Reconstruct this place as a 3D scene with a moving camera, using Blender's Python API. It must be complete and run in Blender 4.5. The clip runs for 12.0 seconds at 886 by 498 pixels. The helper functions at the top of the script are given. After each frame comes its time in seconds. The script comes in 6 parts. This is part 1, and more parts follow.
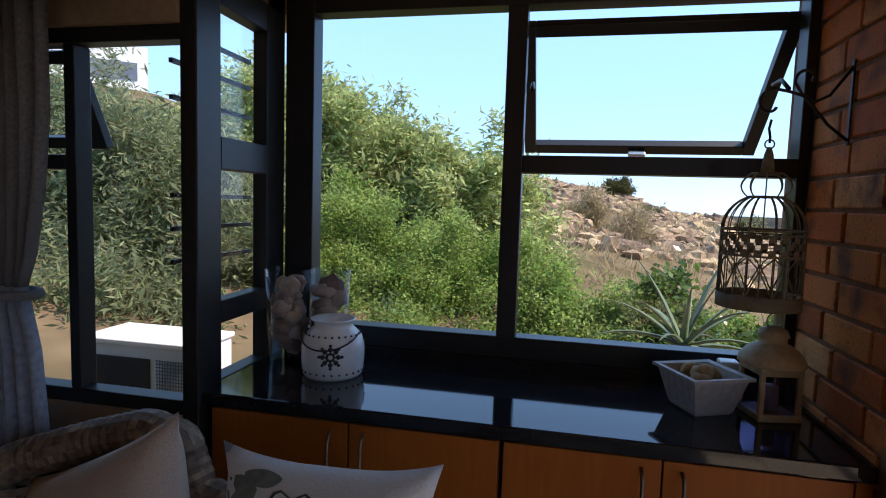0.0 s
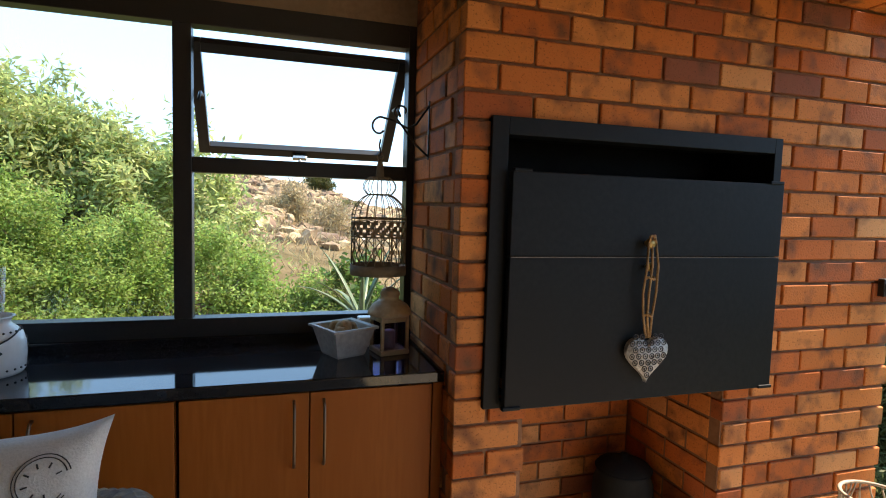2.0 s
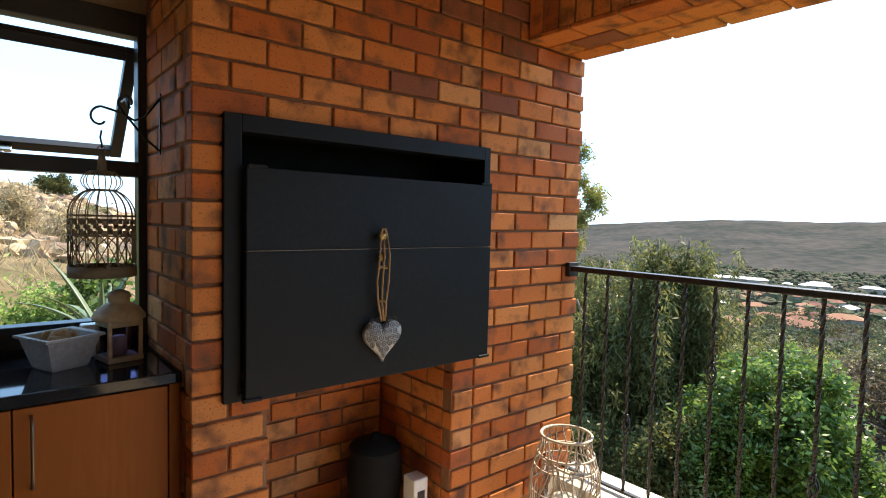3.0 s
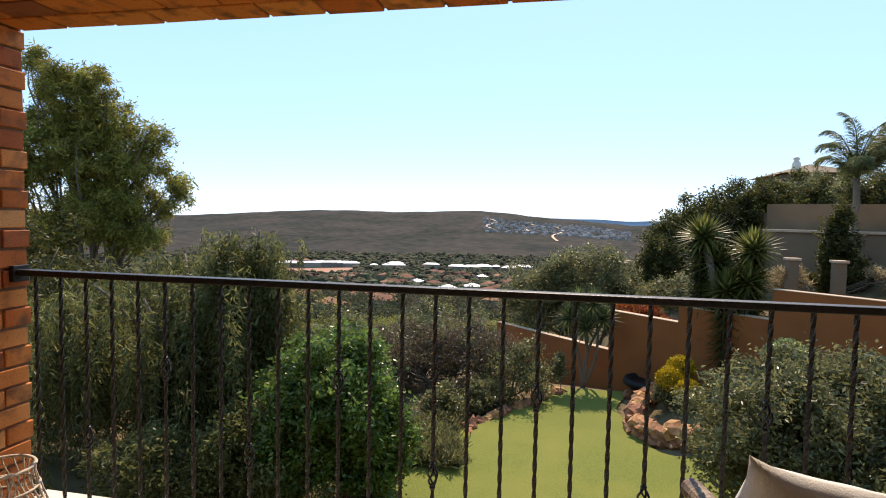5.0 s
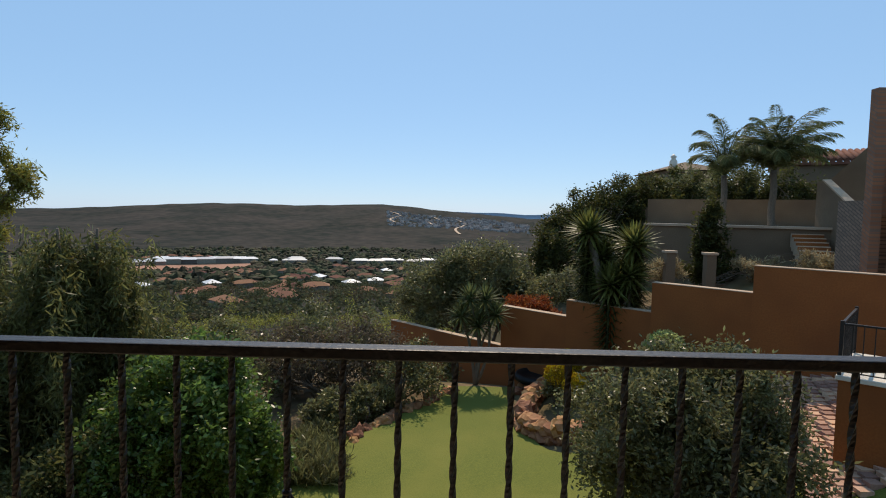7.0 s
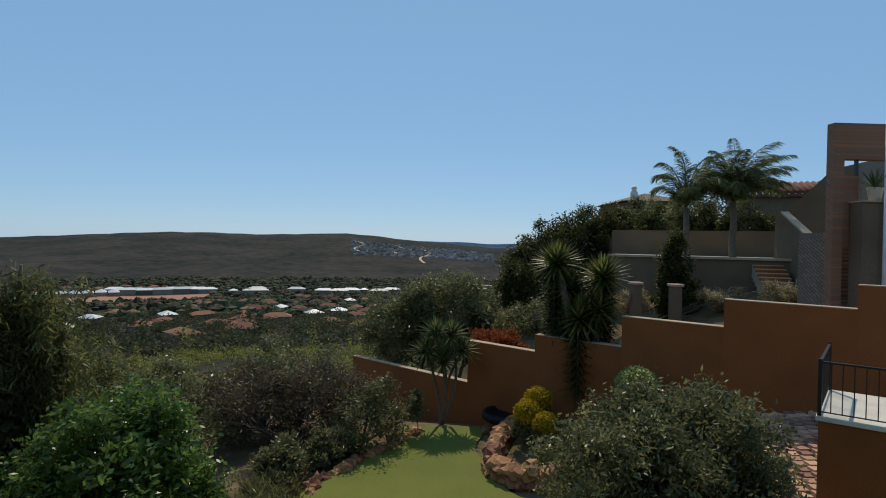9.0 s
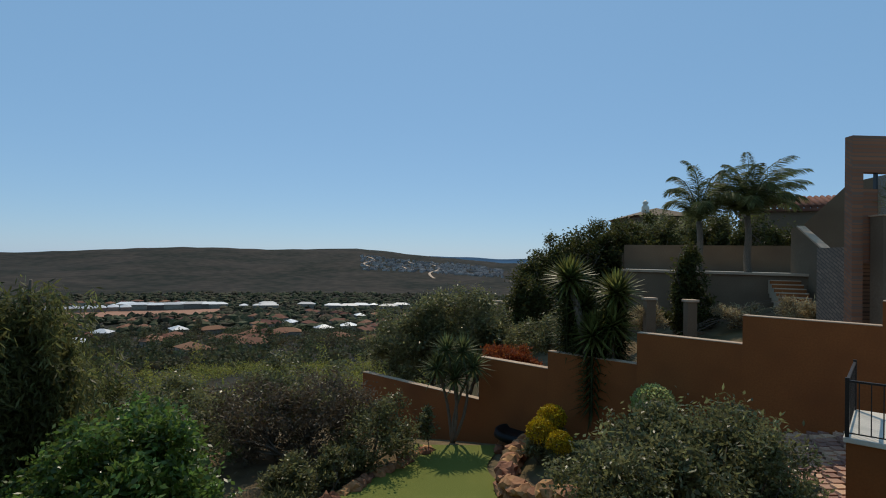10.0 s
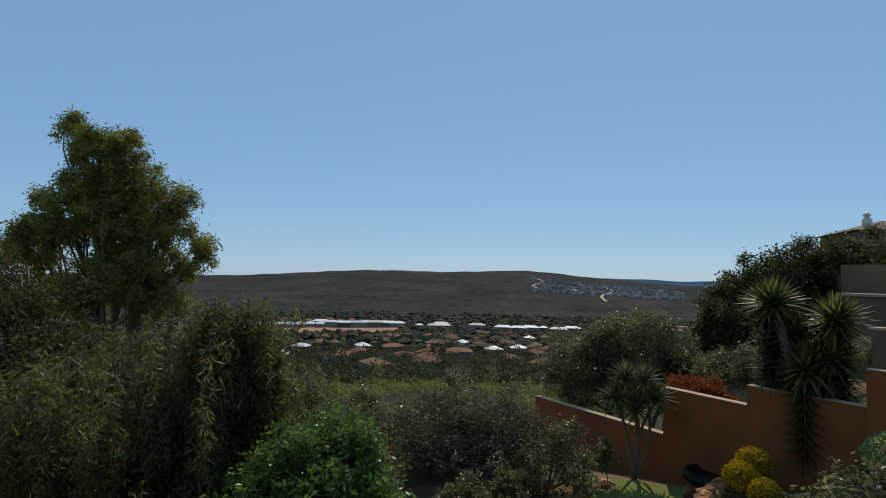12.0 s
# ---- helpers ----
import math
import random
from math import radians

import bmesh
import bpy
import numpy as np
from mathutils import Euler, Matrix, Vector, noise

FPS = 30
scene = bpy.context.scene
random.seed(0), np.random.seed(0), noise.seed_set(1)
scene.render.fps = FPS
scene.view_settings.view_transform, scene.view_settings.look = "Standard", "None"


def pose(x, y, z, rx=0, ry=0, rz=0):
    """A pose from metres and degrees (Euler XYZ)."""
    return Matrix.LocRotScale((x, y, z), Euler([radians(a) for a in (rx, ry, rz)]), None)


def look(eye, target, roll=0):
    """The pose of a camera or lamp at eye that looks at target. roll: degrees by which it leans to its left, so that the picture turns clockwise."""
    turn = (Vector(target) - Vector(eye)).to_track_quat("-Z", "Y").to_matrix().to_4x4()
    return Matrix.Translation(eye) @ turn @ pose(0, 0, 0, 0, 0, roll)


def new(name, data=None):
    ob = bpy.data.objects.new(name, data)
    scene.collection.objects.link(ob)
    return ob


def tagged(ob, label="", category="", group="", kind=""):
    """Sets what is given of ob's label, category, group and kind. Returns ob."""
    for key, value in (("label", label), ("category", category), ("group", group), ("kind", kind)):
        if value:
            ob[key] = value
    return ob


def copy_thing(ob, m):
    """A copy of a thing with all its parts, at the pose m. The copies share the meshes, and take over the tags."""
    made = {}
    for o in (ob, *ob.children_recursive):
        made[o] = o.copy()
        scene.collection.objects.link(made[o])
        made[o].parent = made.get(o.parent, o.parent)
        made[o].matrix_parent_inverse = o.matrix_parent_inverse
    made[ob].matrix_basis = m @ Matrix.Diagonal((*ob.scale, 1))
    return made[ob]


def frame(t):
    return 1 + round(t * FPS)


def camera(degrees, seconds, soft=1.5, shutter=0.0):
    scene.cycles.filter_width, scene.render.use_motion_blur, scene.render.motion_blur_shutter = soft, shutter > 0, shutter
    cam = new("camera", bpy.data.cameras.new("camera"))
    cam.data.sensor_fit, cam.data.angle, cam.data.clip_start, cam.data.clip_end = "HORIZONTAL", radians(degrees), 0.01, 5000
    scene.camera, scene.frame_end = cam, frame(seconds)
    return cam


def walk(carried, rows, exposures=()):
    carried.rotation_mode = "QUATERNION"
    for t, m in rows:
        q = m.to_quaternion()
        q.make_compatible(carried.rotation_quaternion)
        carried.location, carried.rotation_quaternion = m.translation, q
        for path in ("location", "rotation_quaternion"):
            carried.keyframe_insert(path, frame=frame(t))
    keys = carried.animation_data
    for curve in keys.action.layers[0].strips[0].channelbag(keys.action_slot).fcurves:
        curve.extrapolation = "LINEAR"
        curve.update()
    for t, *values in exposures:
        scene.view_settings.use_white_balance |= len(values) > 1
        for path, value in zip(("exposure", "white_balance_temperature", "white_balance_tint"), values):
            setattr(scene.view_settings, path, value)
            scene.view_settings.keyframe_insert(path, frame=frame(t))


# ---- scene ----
cam = camera(77.2, 12.0, 1.05)
PATH = [
    (0, (-0.171, 0.423, 1.404), (-0.58, 2.373, 1.236), 1.8),
    (0.5, (-0.097, 0.363, 1.411), (-0.291, 2.347, 1.243), 1.7),
    (1, (-0.083, 0.227, 1.419), (-0.027, 2.219, 1.245), 1.7),
    (1.5, (-0.081, 0.123, 1.42), (0.225, 2.093, 1.252), 1.7),
    (2, (-0.045, 0.043, 1.41), (0.56, 1.943, 1.255), 1.7),
    (2.5, (-0.005, -0.029, 1.384), (0.92, 1.739, 1.262), 1.5),
    (3, (0.026, -0.126, 1.377), (1.303, 1.407, 1.268), 1.4),
    (3.5, (0.022, -0.229, 1.383), (1.619, 0.965, 1.267), 1.5),
    (3.7, (0.036, -0.281, 1.387), (1.734, 0.767, 1.274), 1.4),
    (5.3, (0.412, -0.735, 1.416), (2.387, -0.438, 1.302), 1.1),
    (5.5, (0.482, -0.777, 1.416), (2.464, -0.531, 1.302), 1.1),
    (6, (0.697, -0.873, 1.431), (2.688, -0.721, 1.31), 1.1),
    (6.5, (0.915, -0.96, 1.447), (2.91, -0.887, 1.323), 1.1),
    (7, (1.085, -0.992, 1.457), (3.081, -0.948, 1.327), 1.1),
    (7.5, (1.28, -0.99, 1.491), (3.276, -0.989, 1.365), 1.1),
    (9.5, (1.70, -0.981, 1.533), (3.699, -1.059, 1.534), 1.1),
    (10, (1.77, -0.95, 1.527), (3.769, -0.996, 1.558), 1.1),
    (10.5, (1.81, -0.92, 1.52), (3.809, -0.87, 1.571), 1.1),
    (11, (1.83, -0.89, 1.517), (3.818, -0.682, 1.586), 1.1),
    (11.5, (1.845, -0.87, 1.514), (3.809, -0.498, 1.597), 1.1),
    (12, (1.855, -0.855, 1.51), (3.775, -0.304, 1.609), 1.1),
]
EXPOSURES = [(0, 1.05, 6750, 20), (1, 1.38, 7250, 16), (1.5, 1.74, 7600, 13), (2.5, 1.8, 7450, 12), (3.7, 1.7, 7150, 12), (5.3, 0.6, 7800, 18), (6.2, 0.26, 7650, 16), (7, 0.0, 7400, 13), (7.5, -0.12, 7250, 10), (9.5, -0.45, 7000, 8), (12, -0.48, 6950, 7)]
walk(cam, [(t, look(eye, target, roll)) for t, eye, target, roll in PATH], EXPOSURES)

# ---- light ----
SUN_UP, SUN_TURN = 53, -1          # degrees above the horizon; from +X towards +Y
world = bpy.data.worlds.new("world")
scene.world = world
world.use_nodes = True
sky = world.node_tree.nodes.new("ShaderNodeTexSky")
sky.sky_type, sky.sun_disc = "NISHITA", False
sky.sun_elevation, sky.sun_rotation = radians(SUN_UP), radians(90 - SUN_TURN)
sky.air_density, sky.dust_density, sky.ozone_density = 1.0, 0.7, 3.0
sky.altitude = 1600
background = world.node_tree.nodes["Background"]
background.inputs["Strength"].default_value = 0.115
flat_blue = world.node_tree.nodes.new("ShaderNodeMix")        # one flat blue mixed in, to even out the sky's gradient
flat_blue.data_type = "RGBA"
flat_blue.inputs["Factor"].default_value = 0.6
flat_blue.inputs["B"].default_value = (2.6, 5.5, 9.6, 1.0)
world.node_tree.links.new(sky.outputs[0], flat_blue.inputs["A"])
world.node_tree.links.new(flat_blue.outputs["Result"], background.inputs["Color"])
sun = new("sun", bpy.data.lights.new("sun", "SUN"))
sun.data.energy, sun.data.angle, sun.data.color = 3.6, radians(0.5), (1.0, 0.9, 0.77)
up, turn = radians(SUN_UP), radians(SUN_TURN)
sun.matrix_world = look((20 * math.cos(up) * math.cos(turn), 20 * math.cos(up) * math.sin(turn), 20 * math.sin(up)), (0, 0, 0))


# ---- materials ----
def rgb(c):
    return (*c, 1.0)


def surface(name, c1, c2, rough=0.6, scale=30.0, bump=0.15, metal=0.0, c3=None, stain=2.0, by="", stretch=(1, 1, 1), gloss=0.5, thin=0.0, trans=0.0):
    """Two tones by fine grain, a third by large stains; by: 'object' or 'island' varies piece by piece."""
    m = bpy.data.materials.new(name)
    m.use_nodes = True
    nt = m.node_tree
    n, l = nt.nodes, nt.links
    p = n["Principled BSDF"]
    p.inputs["Roughness"].default_value, p.inputs["Metallic"].default_value = rough, metal
    p.inputs["Specular IOR Level"].default_value = gloss
    co = n.new("ShaderNodeTexCoord")
    mp = n.new("ShaderNodeMapping")
    mp.inputs["Scale"].default_value = stretch
    l.new(co.outputs["Object"], mp.inputs["Vector"])
    fine, big = n.new("ShaderNodeTexNoise"), n.new("ShaderNodeTexNoise")
    fine.inputs["Scale"].default_value, fine.inputs["Detail"].default_value = scale, 5
    big.inputs["Scale"].default_value, big.inputs["Detail"].default_value = stain, 3
    l.new(mp.outputs[0], fine.inputs["Vector"])
    l.new(mp.outputs[0], big.inputs["Vector"])
    ramp = n.new("ShaderNodeValToRGB")
    ramp.color_ramp.elements[0].position, ramp.color_ramp.elements[1].position = 0.35, 0.65
    ramp.color_ramp.elements[0].color, ramp.color_ramp.elements[1].color = rgb(c1), rgb(c2)
    l.new(fine.outputs["Fac"], ramp.inputs[0])
    ramp2 = n.new("ShaderNodeValToRGB")
    ramp2.color_ramp.elements[0].position, ramp2.color_ramp.elements[1].position = 0.45, 0.7
    l.new(big.outputs["Fac"], ramp2.inputs[0])
    mix = n.new("ShaderNodeMix")
    mix.data_type = "RGBA"
    l.new(ramp2.outputs[0], mix.inputs["Factor"])
    l.new(ramp.outputs[0], mix.inputs["A"])
    mix.inputs["B"].default_value = rgb(c3 or [(a + b) * 0.42 for a, b in zip(c1, c2)])
    out = mix.outputs["Result"]
    if by:
        if by == "object":
            rnd = n.new("ShaderNodeObjectInfo").outputs["Random"]
        else:
            rnd = n.new("ShaderNodeNewGeometry").outputs["Random Per Island"]
        hsv = n.new("ShaderNodeHueSaturation")
        for key, lo, hi in (("Value", 0.55, 1.45), ("Hue", 0.485, 0.515)):
            mr = n.new("ShaderNodeMapRange")
            mr.inputs["To Min"].default_value, mr.inputs["To Max"].default_value = lo, hi
            l.new(rnd, mr.inputs["Value"])
            l.new(mr.outputs[0], hsv.inputs[key])
        l.new(out, hsv.inputs["Color"])
        out = hsv.outputs[0]
    l.new(out, p.inputs["Base Color"])
    if bump:
        b = n.new("ShaderNodeBump")
        b.inputs["Strength"].default_value, b.inputs["Distance"].default_value = bump, 0.01
        l.new(fine.outputs["Fac"], b.inputs["Height"])
        l.new(b.outputs[0], p.inputs["Normal"])
    if thin:
        t = n.new("ShaderNodeBsdfTranslucent")
        l.new(out, t.inputs["Color"])
        ms = n.new("ShaderNodeMixShader")
        ms.inputs[0].default_value = thin
        l.new(p.outputs[0], ms.inputs[1])
        l.new(t.outputs[0], ms.inputs[2])
        l.new(ms.outputs[0], n["Material Output"].inputs["Surface"])
    return m


def brickwork(name, by):
    """Fired clay face bricks: orange, tan and a few plum ones, each with darker flashed hearts and pits."""
    m = bpy.data.materials.new(name)
    m.use_nodes = True
    nt = m.node_tree
    n, l = nt.nodes, nt.links
    p = n["Principled BSDF"]
    p.inputs["Roughness"].default_value = 0.7
    p.inputs["Specular IOR Level"].default_value = 0.18
    if by == "object":
        rnd = n.new("ShaderNodeObjectInfo").outputs["Random"]
    else:
        rnd = n.new("ShaderNodeNewGeometry").outputs["Random Per Island"]
    ramp = n.new("ShaderNodeValToRGB")
    ramp.color_ramp.interpolation = "CONSTANT"
    tones = [(0, (0.6, 0.178, 0.046)), (0.2, (0.52, 0.135, 0.034)), (0.4, (0.66, 0.235, 0.07)), (0.58, (0.62, 0.2, 0.053)), (0.76, (0.67, 0.29, 0.11)), (0.88, (0.42, 0.108, 0.036)), (0.96, (0.28, 0.092, 0.05))]
    while len(ramp.color_ramp.elements) < len(tones):
        ramp.color_ramp.elements.new(0.5)
    for e, (pos, c) in zip(ramp.color_ramp.elements, tones):
        e.position, e.color = pos, rgb(c)
    l.new(rnd, ramp.inputs[0])
    co = n.new("ShaderNodeTexCoord")
    add = n.new("ShaderNodeVectorMath")
    add.operation = "ADD"
    comb = n.new("ShaderNodeCombineXYZ")
    mul = n.new("ShaderNodeMath")
    mul.operation = "MULTIPLY"
    mul.inputs[1].default_value = 37.0
    l.new(rnd, mul.inputs[0])
    l.new(mul.outputs[0], comb.inputs[0])
    l.new(mul.outputs[0], comb.inputs[2])
    l.new(co.outputs["Object"], add.inputs[0])
    l.new(comb.outputs[0], add.inputs[1])
    flash, grain = n.new("ShaderNodeTexNoise"), n.new("ShaderNodeTexNoise")
    flash.inputs["Scale"].default_value, flash.inputs["Detail"].default_value = 11, 2
    grain.inputs["Scale"].default_value, grain.inputs["Detail"].default_value = 130, 6
    l.new(add.outputs[0], flash.inputs["Vector"])
    l.new(add.outputs[0], grain.inputs["Vector"])
    r2 = n.new("ShaderNodeValToRGB")
    r2.color_ramp.elements[0].position, r2.color_ramp.elements[1].position = 0.5, 0.74
    l.new(flash.outputs["Fac"], r2.inputs[0])
    mix = n.new("ShaderNodeMix")
    mix.data_type = "RGBA"
    l.new(r2.outputs[0], mix.inputs["Factor"])
    l.new(ramp.outputs[0], mix.inputs["A"])
    mix.inputs["B"].default_value = (0.17, 0.068, 0.036, 1)
    r3 = n.new("ShaderNodeValToRGB")
    r3.color_ramp.elements[0].position, r3.color_ramp.elements[1].position = 0.32, 0.42
    r3.color_ramp.elements[0].color = (0.45, 0.4, 0.38, 1)
    l.new(grain.outputs["Fac"], r3.inputs[0])
    mx = n.new("ShaderNodeMix")
    mx.data_type, mx.blend_type = "RGBA", "MULTIPLY"
    mx.inputs["Factor"].default_value = 0.75
    l.new(mix.outputs["Result"], mx.inputs["A"])
    l.new(r3.outputs[0], mx.inputs["B"])
    l.new(mx.outputs["Result"], p.inputs["Base Color"])
    b = n.new("ShaderNodeBump")
    b.inputs["Strength"].default_value, b.inputs["Distance"].default_value = 0.35, 0.006
    l.new(grain.outputs["Fac"], b.inputs["Height"])
    l.new(b.outputs[0], p.inputs["Normal"])
    return m


def glassy(name, tint=(1, 1, 1), ior=1.35):
    """Thin clear glass: light passes straight, and the surface mirrors by its angle."""
    m = bpy.data.materials.new(name)
    m.use_nodes = True
    n, l = m.node_tree.nodes, m.node_tree.links
    clear, mirror, mix, fr = n.new("ShaderNodeBsdfTransparent"), n.new("ShaderNodeBsdfGlossy"), n.new("ShaderNodeMixShader"), n.new("ShaderNodeLayerWeight")
    clear.inputs["Color"].default_value = rgb(tint)
    mirror.inputs["Roughness"].default_value = 0.02
    rise, span = n.new("ShaderNodeMath"), n.new("ShaderNodeMapRange")
    rise.operation = "POWER"
    rise.inputs[1].default_value = 4.0
    span.inputs["To Min"].default_value, span.inputs["To Max"].default_value = 0.02 * ior, 0.45
    l.new(fr.outputs["Facing"], rise.inputs[0])
    l.new(rise.outputs[0], span.inputs["Value"])
    l.new(span.outputs[0], mix.inputs[0])
    l.new(clear.outputs[0], mix.inputs[1])
    l.new(mirror.outputs[0], mix.inputs[2])
    l.new(mix.outputs[0], n["Material Output"].inputs["Surface"])
    return m


def brick_facing(name, c1, c2, mortar, scale=1.0):
    """Brickwork seen from afar."""
    m = surface(name, c1, c2, 0.85, 25, 0.2)
    n, l = m.node_tree.nodes, m.node_tree.links
    co, tex = n.new("ShaderNodeTexCoord"), n.new("ShaderNodeTexBrick")
    mp = n.new("ShaderNodeMapping")
    mp.inputs["Rotation"].default_value = (radians(90), 0, radians(30))
    l.new(co.outputs["Object"], mp.inputs["Vector"])
    l.new(mp.outputs[0], tex.inputs["Vector"])
    for key, c in (("Color1", c1), ("Color2", c2), ("Mortar", mortar)):
        tex.inputs[key].default_value = rgb(c)
    tex.inputs["Scale"].default_value, tex.inputs["Mortar Size"].default_value = scale, 0.012
    tex.inputs["Brick Width"].default_value, tex.inputs["Row Height"].default_value = 0.23, 0.085
    l.new(tex.outputs["Color"], n["Principled BSDF"].inputs["Base Color"])
    return m


BRICK = brickwork("face_brick", "object")
BRICKS = brickwork("face_bricks", "island")
MORTAR = surface("mortar", (0.22, 0.098, 0.048), (0.29, 0.14, 0.072), 0.9, 60, 0.4)
FRAME = surface("dark_aluminium", (0.012, 0.012, 0.013), (0.018, 0.017, 0.017), 0.38, 90, 0.03, 0.0)
STEEL_BLACK = surface("black_steel", (0.007, 0.007, 0.0078), (0.01, 0.01, 0.0105), 0.5, 60, 0.05, gloss=0.2)
IRON = surface("wrought_iron", (0.012, 0.011, 0.011), (0.03, 0.026, 0.024), 0.45, 70, 0.3, 0.2)
SOOT = surface("soot", (0.004, 0.004, 0.004), (0.008, 0.008, 0.008), 0.95, 20, 0.1)
GRANITE = surface("polished_granite", (0.006, 0.006, 0.008), (0.016, 0.016, 0.019), 0.06, 260, 0.0, c3=(0.01, 0.01, 0.012))
WOOD = surface("cherry_laminate", (0.31, 0.082, 0.01), (0.36, 0.1, 0.014), 0.5, 14, 0.02, stretch=(6, 6, 0.5), c3=(0.32, 0.085, 0.011), gloss=0.22)
PLASTER = surface("brown_plaster", (0.30, 0.2, 0.12), (0.36, 0.245, 0.15), 0.9, 50, 0.3)
WHITE_WALL = surface("cream_plaster", (0.6, 0.54, 0.45), (0.68, 0.62, 0.52), 0.9, 40, 0.2)
CEIL = surface("ceiling_board", (0.52, 0.41, 0.3), (0.6, 0.48, 0.36), 0.8, 30, 0.1)
TILE = surface("floor_tile", (0.5, 0.42, 0.32), (0.58, 0.49, 0.38), 0.35, 18, 0.05, by="object")
GROUT = surface("grout", (0.3, 0.26, 0.21), (0.36, 0.31, 0.26), 0.9, 60, 0.2)
CREAM = surface("cream_paint", (0.66, 0.58, 0.45), (0.74, 0.66, 0.53), 0.6, 40, 0.1)
CERAMIC = surface("white_glaze", (0.74, 0.72, 0.7), (0.8, 0.78, 0.76), 0.25, 40, 0.03, c3=(0.7, 0.66, 0.62))
INK = surface("dark_print", (0.03, 0.028, 0.03), (0.06, 0.055, 0.055), 0.8, 80, 0.05)
STEEL = surface("brushed_steel", (0.55, 0.54, 0.52), (0.65, 0.64, 0.62), 0.3, 120, 0.02, 1.0)
BRONZE = surface("bronzed_steel", (0.2, 0.14, 0.1), (0.3, 0.22, 0.16), 0.35, 120, 0.02, 0.9)
STONEWARE = surface("grey_stoneware", (0.36, 0.33, 0.31), (0.46, 0.43, 0.4), 0.6, 60, 0.15)
BRASS = surface("aged_brass", (0.42, 0.27, 0.09), (0.5, 0.34, 0.13), 0.4, 60, 0.1, 0.8)
ROPE = surface("leather_cord", (0.28, 0.15, 0.06), (0.4, 0.24, 0.11), 0.8, 150, 0.5)
HEART = surface("pressed_metal", (0.3, 0.28, 0.26), (0.58, 0.56, 0.54), 0.5, 110, 0.6, 0.2, c3=(0.45, 0.43, 0.41), stain=90)
CAGE = surface("rusty_cage_paint", (0.16, 0.12, 0.075), (0.24, 0.185, 0.12), 0.65, 90, 0.3)
LINEN = surface("printed_linen", (0.6, 0.575, 0.54), (0.68, 0.655, 0.62), 0.95, 220, 0.25, c3=(0.56, 0.54, 0.51), stain=5)
LEAFPRINT = surface("grey_green_print", (0.1, 0.12, 0.105), (0.2, 0.22, 0.195), 0.95, 60, 0.1)
LANTERN = surface("cream_brown_paint", (0.4, 0.29, 0.17), (0.52, 0.4, 0.26), 0.6, 40, 0.2)
BEIGE = surface("beige_canvas", (0.46, 0.35, 0.27), (0.54, 0.42, 0.33), 0.95, 240, 0.25)
WICKER = surface("woven_wicker", (0.12, 0.08, 0.05), (0.26, 0.18, 0.115), 0.6, 45, 0.4, by="island")
WIRE = surface("whitewashed_cane", (0.42, 0.33, 0.24), (0.55, 0.46, 0.36), 0.7, 90, 0.3)
CANDLE = surface("candle_wax", (0.7, 0.62, 0.46), (0.76, 0.68, 0.52), 0.5, 20, 0.0)
SHELL = surface("seashell", (0.42, 0.26, 0.19), (0.6, 0.42, 0.33), 0.5, 25, 0.4, by="island")
POTPOURRI = surface("dried_pods", (0.22, 0.12, 0.06), (0.36, 0.22, 0.12), 0.8, 45, 0.6, by="island")
CLOTH = surface("curtain_cloth", (0.2, 0.19, 0.19), (0.28, 0.27, 0.26), 0.95, 120, 0.2, thin=0.35)
CHECK = surface("checked_cloth", (0.3, 0.34, 0.42), (0.5, 0.53, 0.58), 0.95, 60, 0.1, thin=0.35)
WHITE_METAL = surface("white_enamel", (0.78, 0.78, 0.76), (0.82, 0.82, 0.8), 0.4, 30, 0.02)
GREY_GRILLE = surface("grey_grille", (0.1, 0.13, 0.17), (0.16, 0.19, 0.23), 0.6, 60, 0.05)
GLASS = glassy("window_glass")
VASE = glassy("vase_glass", (0.93, 0.95, 0.96), 1.45)
FAR_BRICK = brick_facing("far_brick", (0.36, 0.15, 0.07), (0.26, 0.11, 0.055), (0.2, 0.13, 0.09))
DRY_STONE = brick_facing("dry_stone", (0.27, 0.19, 0.13), (0.19, 0.135, 0.095), (0.1, 0.08, 0.06))
PURPLE_GLASS = glassy("lantern_glass", (0.75, 0.72, 0.85))

LAWN = surface("mown_grass", (0.085, 0.108, 0.01), (0.145, 0.162, 0.02), 0.95, 45, 0.8, c3=(0.165, 0.165, 0.024), stain=0.5)
TERRACOTTA = surface("terracotta_plaster", (0.25, 0.074, 0.014), (0.3, 0.094, 0.02), 0.9, 30, 0.25, c3=(0.21, 0.06, 0.012), stain=0.6)
COPING = surface("pale_coping", (0.42, 0.29, 0.19), (0.5, 0.36, 0.24), 0.8, 30, 0.2)
TAN = surface("tan_plaster", (0.16, 0.105, 0.06), (0.2, 0.135, 0.08), 0.9, 25, 0.25, c3=(0.13, 0.085, 0.05), stain=0.5)
ROCK = surface("sandstone", (0.26, 0.175, 0.095), (0.42, 0.3, 0.18), 0.9, 9, 0.9, by="island", c3=(0.19, 0.12, 0.075))
RED_ROCK = surface("red_sandstone", (0.28, 0.115, 0.045), (0.46, 0.23, 0.11), 0.9, 7, 0.9, by="object", c3=(0.2, 0.085, 0.04))
PAVER = surface("clay_paver", (0.42, 0.24, 0.165), (0.5, 0.31, 0.22), 0.85, 25, 0.4, by="island")
BARK = surface("bark", (0.1, 0.075, 0.05), (0.2, 0.155, 0.11), 0.9, 18, 0.9, stretch=(3, 3, 0.5))


